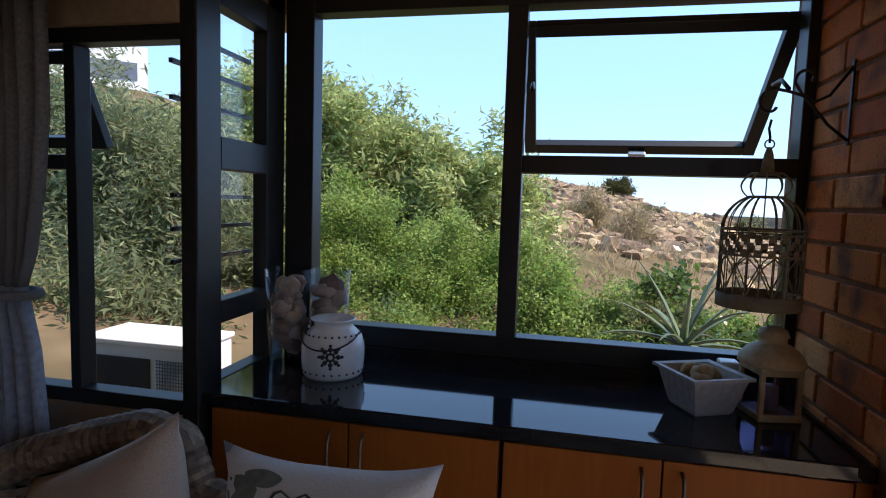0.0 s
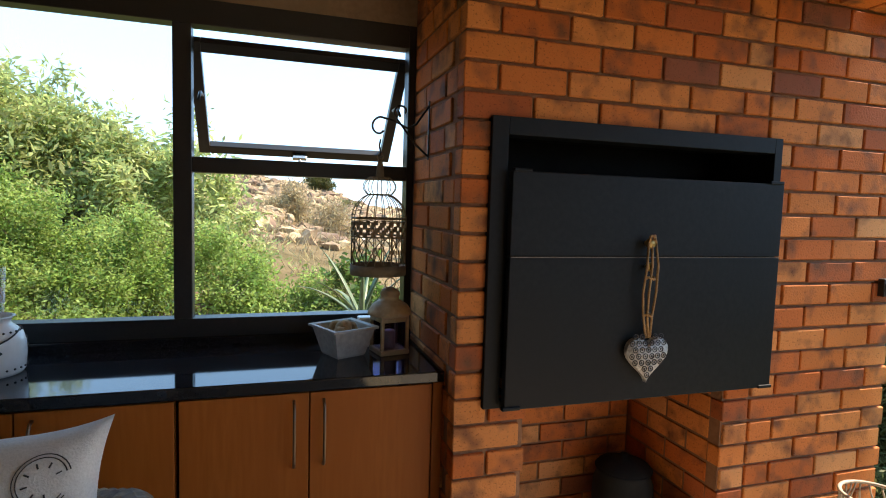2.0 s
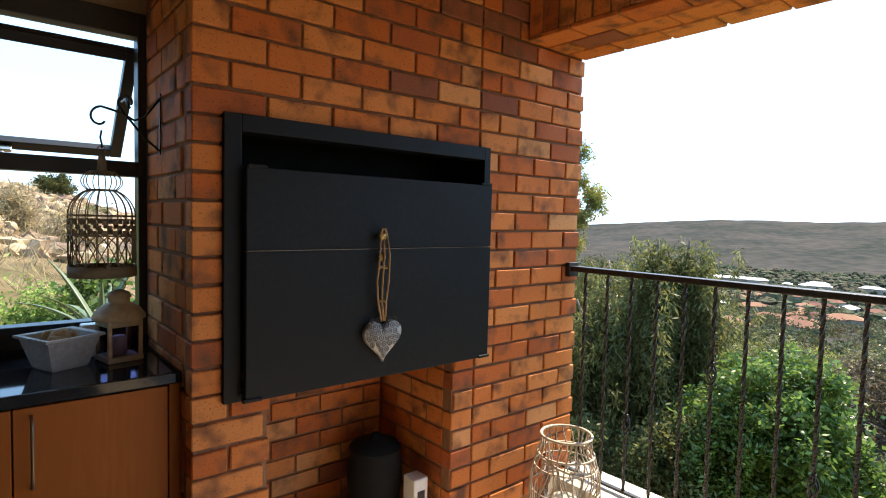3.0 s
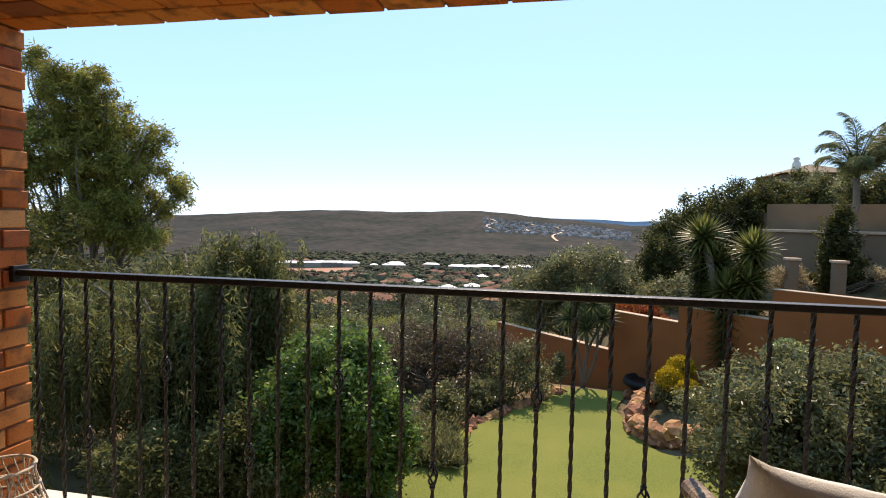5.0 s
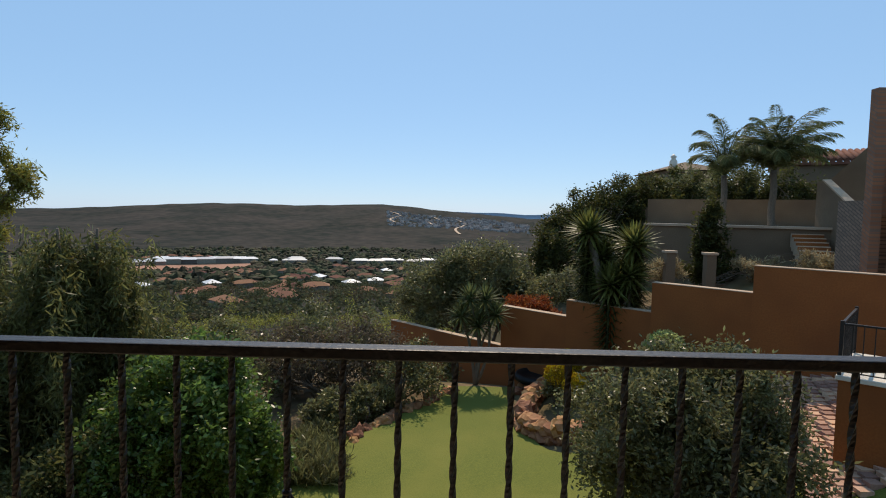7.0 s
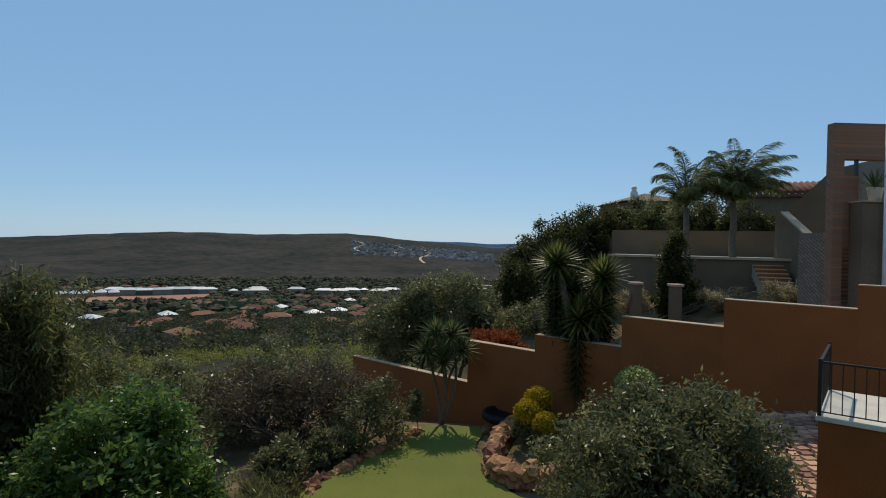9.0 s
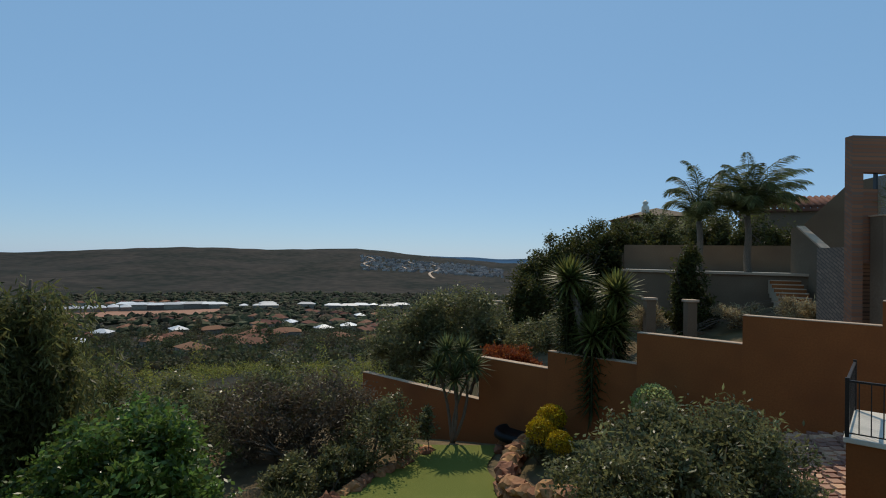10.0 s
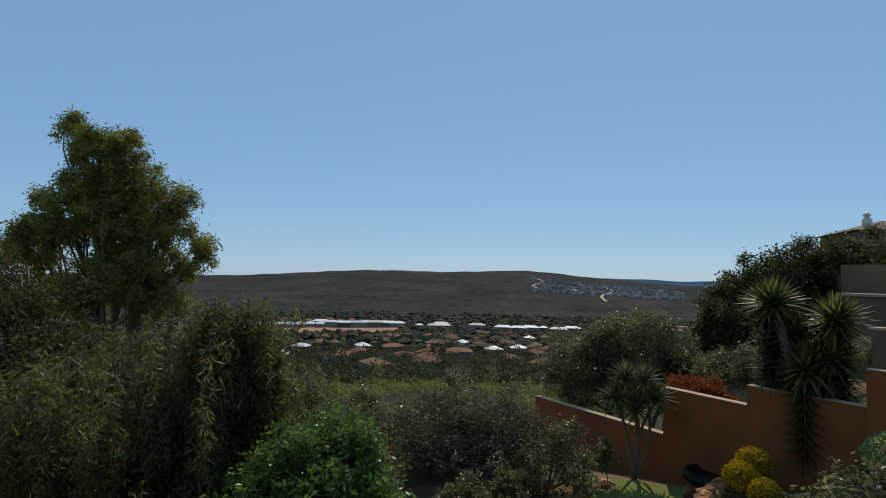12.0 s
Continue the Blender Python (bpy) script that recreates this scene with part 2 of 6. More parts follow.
def leafy(name, a, b, thin=0.35, rough=0.5, tint=(1.05, 0.85, 0.66), gloss=0.22):
    a, b = [x * k for x, k in zip(a, tint)], [x * k for x, k in zip(b, tint)]
    return surface(name, a, b, rough, 1.6, 0.0, by="island", thin=min(0.6, thin + 0.15), c3=[x * 0.72 for x in a], stain=1.8, gloss=gloss)


LEAF_SHRUB = leafy("shrub_leaf", (0.36, 0.42, 0.15), (0.5, 0.55, 0.24), 0.45, 0.45, tint=(1, 1, 1))
LEAF_WILLOW = leafy("willow_leaf", (0.2, 0.235, 0.11), (0.32, 0.35, 0.19), 0.45, 0.45, tint=(1, 1, 1))
LEAF_BRIGHT = leafy("bright_leaf", (0.22, 0.32, 0.07), (0.36, 0.46, 0.14), 0.45, 0.45, tint=(1, 1, 1))
LEAF_WEEP = leafy("weeping_leaf", (0.085, 0.108, 0.045), (0.145, 0.17, 0.075), 0.4, 0.42, tint=(1.4, 1.17, 0.95))
LEAF_GLOSSY = leafy("glossy_leaf", (0.06, 0.1, 0.035), (0.11, 0.165, 0.06), 0.4, 0.33, tint=(1.6, 1.6, 1.0), gloss=0.5)
LEAF_OLIVE = leafy("grey_olive_leaf", (0.115, 0.128, 0.062), (0.19, 0.2, 0.105), 0.4, 0.36, tint=(1.25, 1.15, 0.98), gloss=0.42)
LEAF_DRY = leafy("dry_twig", (0.11, 0.08, 0.05), (0.17, 0.125, 0.08), 0.2, tint=(1.1, 1.1, 1.1))
LEAF_GUM = leafy("gum_leaf", (0.15, 0.17, 0.058), (0.23, 0.245, 0.1), tint=(1.45, 1.25, 0.75))
LEAF_DARK = leafy("dark_leaf", (0.035, 0.055, 0.02), (0.06, 0.08, 0.03), tint=(1.75, 1.25, 0.95))
LEAF_PALM = leafy("palm_leaf", (0.075, 0.095, 0.045), (0.13, 0.155, 0.075), tint=(1.3, 1.25, 1.0))
LEAF_YUCCA = leafy("yucca_leaf", (0.1, 0.14, 0.045), (0.18, 0.22, 0.08), 0.35, 0.4)
LEAF_ALOE = surface("aloe_leaf", (0.075, 0.12, 0.06), (0.12, 0.17, 0.09), 0.45, 12, 0.1)
LEAF_RED = leafy("red_leaf", (0.26, 0.06, 0.02), (0.34, 0.1, 0.03), tint=(1, 1, 1))
LEAF_YELLOW = leafy("yellow_flower", (0.42, 0.28, 0.012), (0.52, 0.38, 0.03), 0.2, tint=(1, 1, 1))
LEAF_STRAW = leafy("dry_grass", (0.34, 0.26, 0.14), (0.44, 0.36, 0.21), 0.3, tint=(1, 1, 1))
FAR_TREE = surface("far_tree", (0.045, 0.05, 0.024), (0.085, 0.085, 0.04), 0.9, 0.5, 0.0, by="island", c3=(0.1, 0.07, 0.042), stain=0.03, thin=0.15, gloss=0.2)
VALLEY_LEAF = surface("valley_leaf", (0.05, 0.058, 0.026), (0.1, 0.105, 0.045), 0.8, 0.4, 0.0, by="island", c3=(0.115, 0.085, 0.05), stain=0.045, thin=0.35, gloss=0.25)
# the blue of hazy distance is painted into this base colour
HAZY_RIDGE = surface("hazy_ridge", (0.3, 0.36, 0.43), (0.34, 0.4, 0.47), 1.0, 0.004, 0.0, stain=0.002, c3=(0.28, 0.34, 0.41), gloss=0.0)
ROOF = surface("clay_roof", (0.15, 0.068, 0.043), (0.25, 0.11, 0.07), 0.9, 4, 0.3, by="object", gloss=0.15)
ROOF_WHITE = surface("white_sheet_roof", (0.5, 0.5, 0.5), (0.6, 0.6, 0.59), 0.5, 2, 0.0, by="object")
FAR_WALL = surface("far_house_wall", (0.2, 0.15, 0.11), (0.3, 0.24, 0.18), 0.9, 0.5, 0.0, by="object")
FAR_WALLS = surface("far_house_walls", (0.24, 0.2, 0.18), (0.4, 0.36, 0.33), 0.9, 0.5, 0.0, by="island")


# ---- shapes ----
def part(name, bm, material, parent=None, label=""):
    me = bpy.data.meshes.new(name)
    bm.to_mesh(me)
    bm.free()
    me.materials.append(material)
    ob = new(name, me)
    ob.parent = parent
    if label:
        ob["label"] = label
    return ob


def raw(name, verts, faces, material, parent=None, smooth=False):
    me = bpy.data.meshes.new(name)
    me.from_pydata([tuple(v) for v in verts], [], faces)
    me.materials.append(material)
    if smooth:
        me.shade_smooth()
    ob = new(name, me)
    ob.parent = parent
    return ob


def thing(name, label, category, at=(0, 0, 0), turn=0, group="", kind=""):
    ob = new(name)
    ob.matrix_basis = pose(*at, 0, 0, turn)
    return tagged(ob, label, category, group, kind)


def box(bm, lo, hi, bevel=0.0):
    made = bmesh.ops.create_cube(bm, size=1)["verts"]
    for v in made:
        v.co = Vector([(lo[i] + hi[i]) / 2 + v.co[i] * (hi[i] - lo[i]) for i in range(3)])
    if bevel:
        bmesh.ops.bevel(bm, geom=list({e for v in made for e in v.link_edges}), offset=bevel, segments=2, affect="EDGES", profile=0.5)
    return bm


def block(lo, hi, bevel=0.0):
    return box(bmesh.new(), lo, hi, bevel)


def smooth(bm):
    for f in bm.faces:
        f.smooth = True
    return bm


def tube(bm, points, radius, sides=8, closed=False, square=0.0):
    """A round bar through points; radius may be one number or one each. square: turn in degrees a metre for a twisted square bar."""
    pts = [Vector(p) for p in points]
    rad = radius if isinstance(radius, (list, tuple)) else [radius] * len(pts)
    rings, ref, run = [], None, 0.0
    for i, p in enumerate(pts):
        a = pts[i - 1] if i or closed else p
        b = pts[(i + 1) % len(pts)] if i + 1 < len(pts) or closed else p
        d = (b - a).normalized()
        if ref is None:
            ref = d.orthogonal().normalized()
        ref = (ref - d * ref.dot(d)).normalized()
        side = d.cross(ref)
        if i:
            run += (p - pts[i - 1]).length
        ring = []
        for k in range(sides):
            w = 2 * math.pi * k / sides + math.radians(square * run)
            ring.append(bm.verts.new(p + (ref * math.cos(w) + side * math.sin(w)) * rad[i]))
        rings.append(ring)
    pairs = list(zip(rings, rings[1:])) + ([(rings[-1], rings[0])] if closed else [])
    for r, s in pairs:
        for k in range(sides):
            f = bm.faces.new((r[k], r[(k + 1) % sides], s[(k + 1) % sides], s[k]))
            f.smooth = sides > 4
    if not closed:
        bm.faces.new(rings[0][::-1])
        bm.faces.new(rings[-1])
    return bm


def lathe(bm, profile, sides=32, at=(0, 0, 0)):
    """Turns (radius, height) rows round the vertical axis."""
    rings = []
    for r, z in profile:
        if r < 1e-5:
            rings.append([bm.verts.new((at[0], at[1], at[2] + z))])
        else:
            rings.append([bm.verts.new((at[0] + r * math.cos(2 * math.pi * k / sides), at[1] + r * math.sin(2 * math.pi * k / sides), at[2] + z)) for k in range(sides)])
    for a, b in zip(rings, rings[1:]):
        for k in range(sides):
            j = (k + 1) % sides
            loop = [a[0] if len(a) == 1 else a[k], a[0] if len(a) == 1 else a[j], b[0] if len(b) == 1 else b[j], b[0] if len(b) == 1 else b[k]]
            loop = [v for i, v in enumerate(loop) if v not in loop[:i]]
            if len(loop) > 2:
                bm.faces.new(loop).smooth = True
    return bm


def ball(bm, at, r, squash=1.0, rough=0.0, seed=0, sub=2):
    made = bmesh.ops.create_icosphere(bm, subdivisions=sub, radius=1)["verts"]
    rr = r if isinstance(r, (tuple, list)) else (r, r, r * squash)
    for v in made:
        k = 1 + rough * noise.noise(v.co * 1.7 + Vector((seed * 3.1, seed * 1.7, seed)))
        v.co = Vector(at) + Vector((v.co.x * rr[0] * k, v.co.y * rr[1] * k, v.co.z * rr[2] * k))
    return bm


# ---- room ----
def setting(name, bm, material, label, category, parent=None):
    return tagged(part(name, bm, material, parent), label, category, kind="structure")


floor = setting("floor", block((-3.2, -5.0, -0.12), (2.2, 2.3, -0.006)), GROUT, "balcony floor of pale square tiles with grey grout", "floor")
setting("ceiling", block((-3.2, -5.0, 2.62), (2.36, 2.3, 2.75)), CEIL, "plain brown boarded ceiling over the covered balcony", "ceiling")
b = block((-1.09, 2.165, 2.09), (0.5, 2.38, 2.62))
box(b, (-1.09, 2.165, 0.0), (0.5, 2.38, 0.9))
setting("wall_north", b, PLASTER, "brown plastered wall round the wide window", "wall")
b = block((-1.16, 1.75, 2.0), (-1.06, 2.3, 2.62))
box(b, (-1.16, 1.75, 0.0), (-1.06, 2.3, 0.86))
setting("wall_corner", b, PLASTER, "short brown plastered return wall beside the window", "wall").location = (-0.03, 0.035, 0)
b = block((-3.2, 1.63, 1.83), (-1.094, 1.74, 2.62))
box(b, (-3.2, 1.63, 0.0), (-1.094, 1.74, 0.82))
box(b, (-3.2, 1.63, 0.82), (-2.3, 1.74, 1.83))
setting("wall_bay", b, PLASTER, "brown plastered wall round the curtained window", "wall").location = (-0.03, 0.035, 0)
setting("wall_west", block((-3.35, -5.0, 0.0), (-3.2, 1.85, 2.75)), PLASTER, "plain brown plastered wall behind the seating", "wall")
setting("wall_south", block((-3.35, -5.15, 0.0), (1.9, -5.0, 2.75)), PLASTER, "plain brown plastered end wall", "wall")
b = block((2.2, -5.0, -0.12), (2.44, 1.62, 0.11))
setting("kerb", b, CREAM, "low cream painted kerb under the balcony railing", "kerb")
b = block((-3.3, -5.1, -3.6), (2.4, 2.3, -0.125))
setting("wall_below", b, TAN, "tan plastered lower storey under the balcony", "wall")


def bar_frame(name, rects, material, parent, y0, y1, axis="y"):
    bm = bmesh.new()
    for a0, a1, z0, z1 in rects:
        if axis == "y":
            box(bm, (a0, y0, z0), (a1, y1, z1), 0.003)
        else:
            box(bm, (y0, a0, z0), (y1, a1, z1), 0.003)
    return part(name, bm, material, parent)


def pane(lo, hi, parent):
    ob = part("pane", block(lo, hi), GLASS, parent, "clear glass pane")
    ob.visible_shadow = False
    return ob


window = tagged(new("window_1"), "wide black aluminium window with one vent propped open", "window", kind="structure")
bar_frame("window_frame", [(-1.088, -0.988, 0.9, 2.09), (-0.355, -0.295, 0.985, 2.005), (0.471, 0.499, 0.9, 2.09), (-0.988, 0.471, 2.005, 2.09), (-0.988, 0.471, 0.9, 0.985), (-0.295, 0.471, 1.502, 1.556)], FRAME, window, 2.16, 2.23)
pane((-0.998, 2.192, 0.975), (-0.345, 2.198, 2.015), window)
pane((-0.305, 2.192, 0.975), (0.481, 2.198, 1.512), window)
sash = new("sash")
sash.parent = window
sash.matrix_basis = pose(0.0, 2.234, 1.964, 46, 0, 0)
bar_frame("sash_frame", [(-0.318, -0.276, -0.52, 0.0), (0.45, 0.492, -0.52, 0.0), (-0.276, 0.45, -0.042, 0.0), (-0.276, 0.45, -0.52, -0.48)], FRAME, sash, 0.0, 0.035)
ob = part("pane", block((-0.285, 0.014, -0.495), (0.458, 0.02, -0.03)), GLASS, sash, "clear glass pane")
ob.visible_shadow = False
b = block((0.06, -0.03, -0.51), (0.12, 0.0, -0.495), 0.003)
box(b, (0.085, -0.04, -0.535), (0.095, -0.025, -0.5), 0.002)
part("catch", b, STEEL, sash, "small steel window catch")
b = bmesh.new()
for x in (-0.28, 0.455):
    tube(b, [(x, 2.225, 1.76), (x, 2.29, 1.8), (x, 2.36, 1.8)], 0.006, 6)
part("stay", b, FRAME, window)

window = tagged(new("window_2"), "narrow dark side window with burglar bars outside", "window", kind="structure")
bar_frame("window_frame", [(2.01, 2.123, 0.87, 2.09), (1.747, 1.767, 0.87, 2.0), (1.767, 2.01, 1.915, 2.0), (1.767, 2.01, 1.475, 1.565), (1.767, 2.01, 1.045, 1.11), (1.767, 2.01, 0.86, 0.885)], FRAME, window, -1.11, -1.06, "x")
pane((-1.092, 1.76, 0.88), (-1.087, 2.015, 1.48), window)
pane((-1.092, 1.76, 1.56), (-1.087, 2.015, 1.92), window)
for z in (1.84, 1.755, 1.66, 1.40, 1.31, 1.22):
    part("burglar_bar", block((-1.17, 1.7, z - 0.006), (-1.158, 2.08, z + 0.006)), FRAME, window)
window.location = (-0.03, 0.035, 0)
setting("post", block((-1.092, 1.64, 0.0), (-1.045, 1.745, 2.62), 0.004), FRAME, "dark aluminium corner post between the windows", "post").location = (-0.03, 0.035, 0)

window = tagged(new("window_3"), "tall dark framed window beside the curtain", "window", kind="structure")
bar_frame("window_frame", [(-2.3, -2.22, 0.82, 1.83), (-1.445, -1.412, 0.86, 1.79), (-2.22, -1.094, 1.79, 1.83), (-2.22, -1.094, 0.82, 0.86), (-2.22, -1.445, 1.46, 1.5)], FRAME, window, 1.645, 1.70)
pane((-1.415, 1.672, 0.85), (-1.093, 1.677, 1.8), window)
pane((-2.24, 1.672, 0.85), (-1.455, 1.677, 1.47), window)
sash = new("sash")
sash.parent = window
sash.matrix_basis = pose(0, 1.70, 1.785, 24, 0, 0)
bar_frame("sash_frame", [(-2.21, -2.17, -0.28, 0.0), (-1.51, -1.47, -0.28, 0.0), (-2.17, -1.51, -0.035, 0.0), (-2.17, -1.51, -0.28, -0.245)], FRAME, sash, 0.0, 0.03)

window.location = (-0.03, 0.035, 0)

# ---- curtain ----
def cloth(rows, material, name, parent, folds=9, deep=0.02, thick=0.004):
    """A hanging cloth: rows of (z, left, right, y), with folds."""
    nx, bm, grid = 60, bmesh.new(), []
    for z, x0, x1, y in rows:
        line = []
        for i in range(nx + 1):
            s = i / nx
            wave = math.sin(s * folds * 2 * math.pi) + 0.4 * math.sin(s * folds * 3.3 + z * 2)
            line.append(bm.verts.new((x0 + (x1 - x0) * s, y + deep * wave, z)))
        grid.append(line)
    for a, c in zip(grid, grid[1:]):
        for i in range(nx):
            bm.faces.new((a[i], a[i + 1], c[i + 1], c[i])).smooth = True
    ob = part(name, bm, material, parent)
    mod = ob.modifiers.new("thickness", "SOLIDIFY")
    mod.thickness = thick
    return ob


curtain = thing("curtain", "dark grey curtain tied back beside the window", "curtain")
cloth([(1.88, -1.8, -1.40, 1.56), (1.6, -1.78, -1.40, 1.56), (1.4, -1.74, -1.42, 1.56), (1.24, -1.66, -1.45, 1.56), (1.16, -1.6, -1.48, 1.56)], CLOTH, "upper_cloth", curtain)
cloth([(1.16, -1.6, -1.48, 1.56), (1.0, -1.62, -1.44, 1.56), (0.7, -1.64, -1.41, 1.56), (0.4, -1.65, -1.40, 1.56), (0.03, -1.65, -1.40, 1.56)], CHECK, "lower_cloth", curtain)
b = bmesh.new()
tube(b, [(-1.54 + 0.085 * math.cos(a), 1.56 + 0.05 * math.sin(a), 1.14) for a in np.linspace(0, 2 * math.pi, 20, endpoint=False)], 0.014, 6, True)
part("tie", b, CLOTH, curtain)
blind = thing("pelmet", "dark gathered fabric pelmet hung above the window", "pelmet")
cloth([(2.3, -2.3, -1.1, 1.53), (2.1, -2.3, -1.1, 1.51), (1.95, -2.3, -1.1, 1.53), (1.86, -2.3, -1.1, 1.5)], CLOTH, "valance", blind, 14, 0.025)
part("pelmet_box", block((-2.3, 1.45, 2.3), (-1.1, 1.628, 2.4), 0.004), FRAME, blind)

# ---- kitchen units ----
counter = tagged(part("worktop", block((-1.088, 1.69, 0.849), (0.498, 2.158, 0.885), 0.004), GRANITE), "polished black granite worktop over the wooden cupboards", "worktop")
tagged(part("upstand", block((-1.05, 2.14, 0.886), (0.498, 2.1585, 0.92), 0.002), GRANITE), "black granite upstand below the window", "upstand")


def handle(parent, x, y, z0, z1):
    bm = bmesh.new()
    tube(bm, [(x, y, z0), (x, y - 0.018, z0 + 0.006), (x, y - 0.028, z0 + 0.025), (x, y - 0.032, (z0 + z1) / 2), (x, y - 0.028, z1 - 0.025), (x, y - 0.018, z1 - 0.006), (x, y, z1)], 0.0045, 8)
    part("handle", bm, BRONZE, parent, "slim bowed bronzed handle")


def cupboard(x0, x1, xm):
    unit = thing("base_cupboard", "orange-brown wooden base cupboard with two closed doors", "cupboard", group="cupboards under the worktop")
    part("body", block((x0 + 0.001, 1.722, 0.09), (x1 - 0.001, 2.14, 0.847), 0.002), WOOD, unit)
    part("plinth", block((x0 + 0.001, 1.76, 0.0), (x1 - 0.001, 2.07, 0.088)), FRAME, unit)
    for a, c, h in ((x0 + 0.003, xm - 0.002, xm - 0.045), (xm + 0.002, x1 - 0.003, xm + 0.042)):
        d = part("door", block((a, 1.7, 0.095), (c, 1.72, 0.843), 0.002), WOOD, unit)
        handle(d, h, 1.7, 0.62, 0.82)


cupboard(-1.055, -0.287, -0.668)
cupboard(-0.281, 0.462, 0.079)
tagged(part("filler_panel", block((0.464, 1.705, 0.0), (0.497, 2.14, 0.847), 0.002), WOOD), "narrow wooden filler panel beside the brick fireplace", "panel")

# ---- brick fireplace ----
COURSE, ZED, JOINT, LONG = 0.085, 0.06, 0.011, 0.232
pool = {}


def brick_mesh(dx, dy, dz, material):
    key = (round(dx, 3), round(dy, 3), round(dz, 3), material.name)
    if key not in pool:
        bm = block((-dx / 2, -dy / 2, -dz / 2), (dx / 2, dy / 2, dz / 2))
        bmesh.ops.bevel(bm, geom=list(bm.edges), offset=0.0035, segments=1, affect="EDGES")
        me = bpy.data.meshes.new("brick")
        bm.to_mesh(me)
        bm.free()
        me.materials.append(material)
        pool[key] = me
    return pool[key]


shake = random.Random(5)


def brick(parent, lo, hi, material=None):
    c = [(a + d) / 2 for a, d in zip(lo, hi)]
    ob = new("brick", brick_mesh(*[d - a for a, d in zip(lo, hi)], material or BRICK))
    ob.location = Vector(c) + Vector([shake.uniform(-0.0015, 0.0015) for _ in range(3)])
    ob.rotation_euler = [shake.uniform(-0.006, 0.006) for _ in range(3)]
    ob.parent = parent
    return ob


def runs(a, c, half, holes=()):
    """One course between a and c in stretcher bond, less the holes."""
    x, first = a, True
    while x < c - 0.02:
        nx = min(x + (LONG / 2 if half and first else LONG), c)
        first = False
        pieces = [(x, nx - JOINT if nx < c else c)]
        for h0, h1 in holes:
            cut = []
            for p, q in pieces:
                if q <= h0 or p >= h1:
                    cut.append((p, q))
                else:
                    if p < h0 - 0.02:
                        cut.append((p, h0))
                    if q > h1 + 0.02:
                        cut.append((h1, q))
            pieces = cut
        yield from pieces
        x = nx


fireplace = thing("brick_fireplace", "orange face-brick fireplace with an open log recess below", "fireplace")
for lo, hi in (((0.508, 1.612, 0), (0.738, 2.35, 0.8)), ((1.537, 1.612, 0), (2.352, 2.35, 0.8)), ((0.735, 2.15, 0), (1.54, 2.35, 0.8)),
               ((0.508, 1.612, 0.8), (0.6, 2.35, 1.67)), ((1.69, 1.612, 0.8), (2.352, 2.35, 1.67)), ((0.6, 1.9, 0.8), (1.69, 2.35, 1.67)),
               ((0.508, 1.612, 1.67), (2.352, 2.35, 2.62))):
    part("core", block(lo, hi), MORTAR, fireplace, "mortar joints between the bricks")
for i in range(30):
    z0, z1 = ZED + i * COURSE, ZED + (i + 1) * COURSE - JOINT
    zm = (z0 + z1) / 2
    holes = [(0.742, 1.533)] if zm < 0.8 else [(0.598, 1.692)] if zm < 1.672 else []
    half = i % 2 == 0
    for x0, x1 in runs(0.5, 1.66 - JOINT, half, holes):
        brick(fireplace, (x0, 1.6, z0), (x1, 1.66, z1))
    for x0, x1 in runs(1.66, 2.36, half, holes):
        brick(fireplace, (x0, 1.6, z0), (x1, 1.66, z1))
    for y0, y1 in runs(1.664 + (0.0 if half else 0.05), 2.158, half):
        brick(fireplace, (0.5, y0, z0), (0.56, y1, z1))
# the recess: side and back faces in one mesh
verts = bmesh.new()
for i in range(9):
    z0, z1 = ZED + i * COURSE, ZED + (i + 1) * COURSE - JOINT
    for y0, y1 in runs(1.664, 2.14, i % 2 == 1):
        box(verts, (0.70, y0, z0), (0.742, y1, z1), 0.003)
        box(verts, (1.533, y0, z0), (1.57, y1, z1), 0.003)
    for x0, x1 in runs(0.745, 1.53, i % 2 == 0):
        box(verts, (x0, 2.14, z0), (x1, 2.16, z1), 0.003)
part("recess_bricks", verts, BRICKS, fireplace)["kind"] = "stuff"
part("recess_roof", block((0.62, 1.62, 0.785), (1.67, 2.15, 0.8)), SOOT, fireplace)

# steel firebox
firebox = thing("steel_firebox", "matt black steel built-in barbecue with two closed flap doors", "barbecue")
for lo, hi in (((0.588, 1.582, 0.79), (0.642, 1.66, 1.682)), ((1.668, 1.582, 0.79), (1.702, 1.66, 1.682)), ((0.642, 1.582, 1.628), (1.668, 1.66, 1.682)), ((0.642, 1.582, 0.79), (1.668, 1.66, 0.815))):
    part("surround", block(lo, hi, 0.002), STEEL_BLACK, firebox)
for lo, hi in (((0.62, 1.885, 0.8), (1.68, 1.895, 1.66)), ((0.62, 1.66, 0.8), (0.63, 1.885, 1.66)), ((1.67, 1.66, 0.8), (1.68, 1.885, 1.66)), ((0.63, 1.66, 1.65), (1.67, 1.885, 1.66)), ((0.63, 1.66, 0.8), (1.67, 1.885, 0.81))):
    part("inner_panel", block(lo, hi), SOOT, firebox, "soot-black inside of the firebox")
part("upper_door", block((0.642, 1.545, 1.266), (1.68, 1.572, 1.52), 0.003), STEEL_BLACK, firebox)
part("lower_door", block((0.642, 1.545, 0.795), (1.68, 1.572, 1.262), 0.003), STEEL_BLACK, firebox)
part("edge_strip", block((0.645, 1.5425, 1.2632), (1.677, 1.5445, 1.2648)), BRONZE, firebox, "thin worn steel edge")
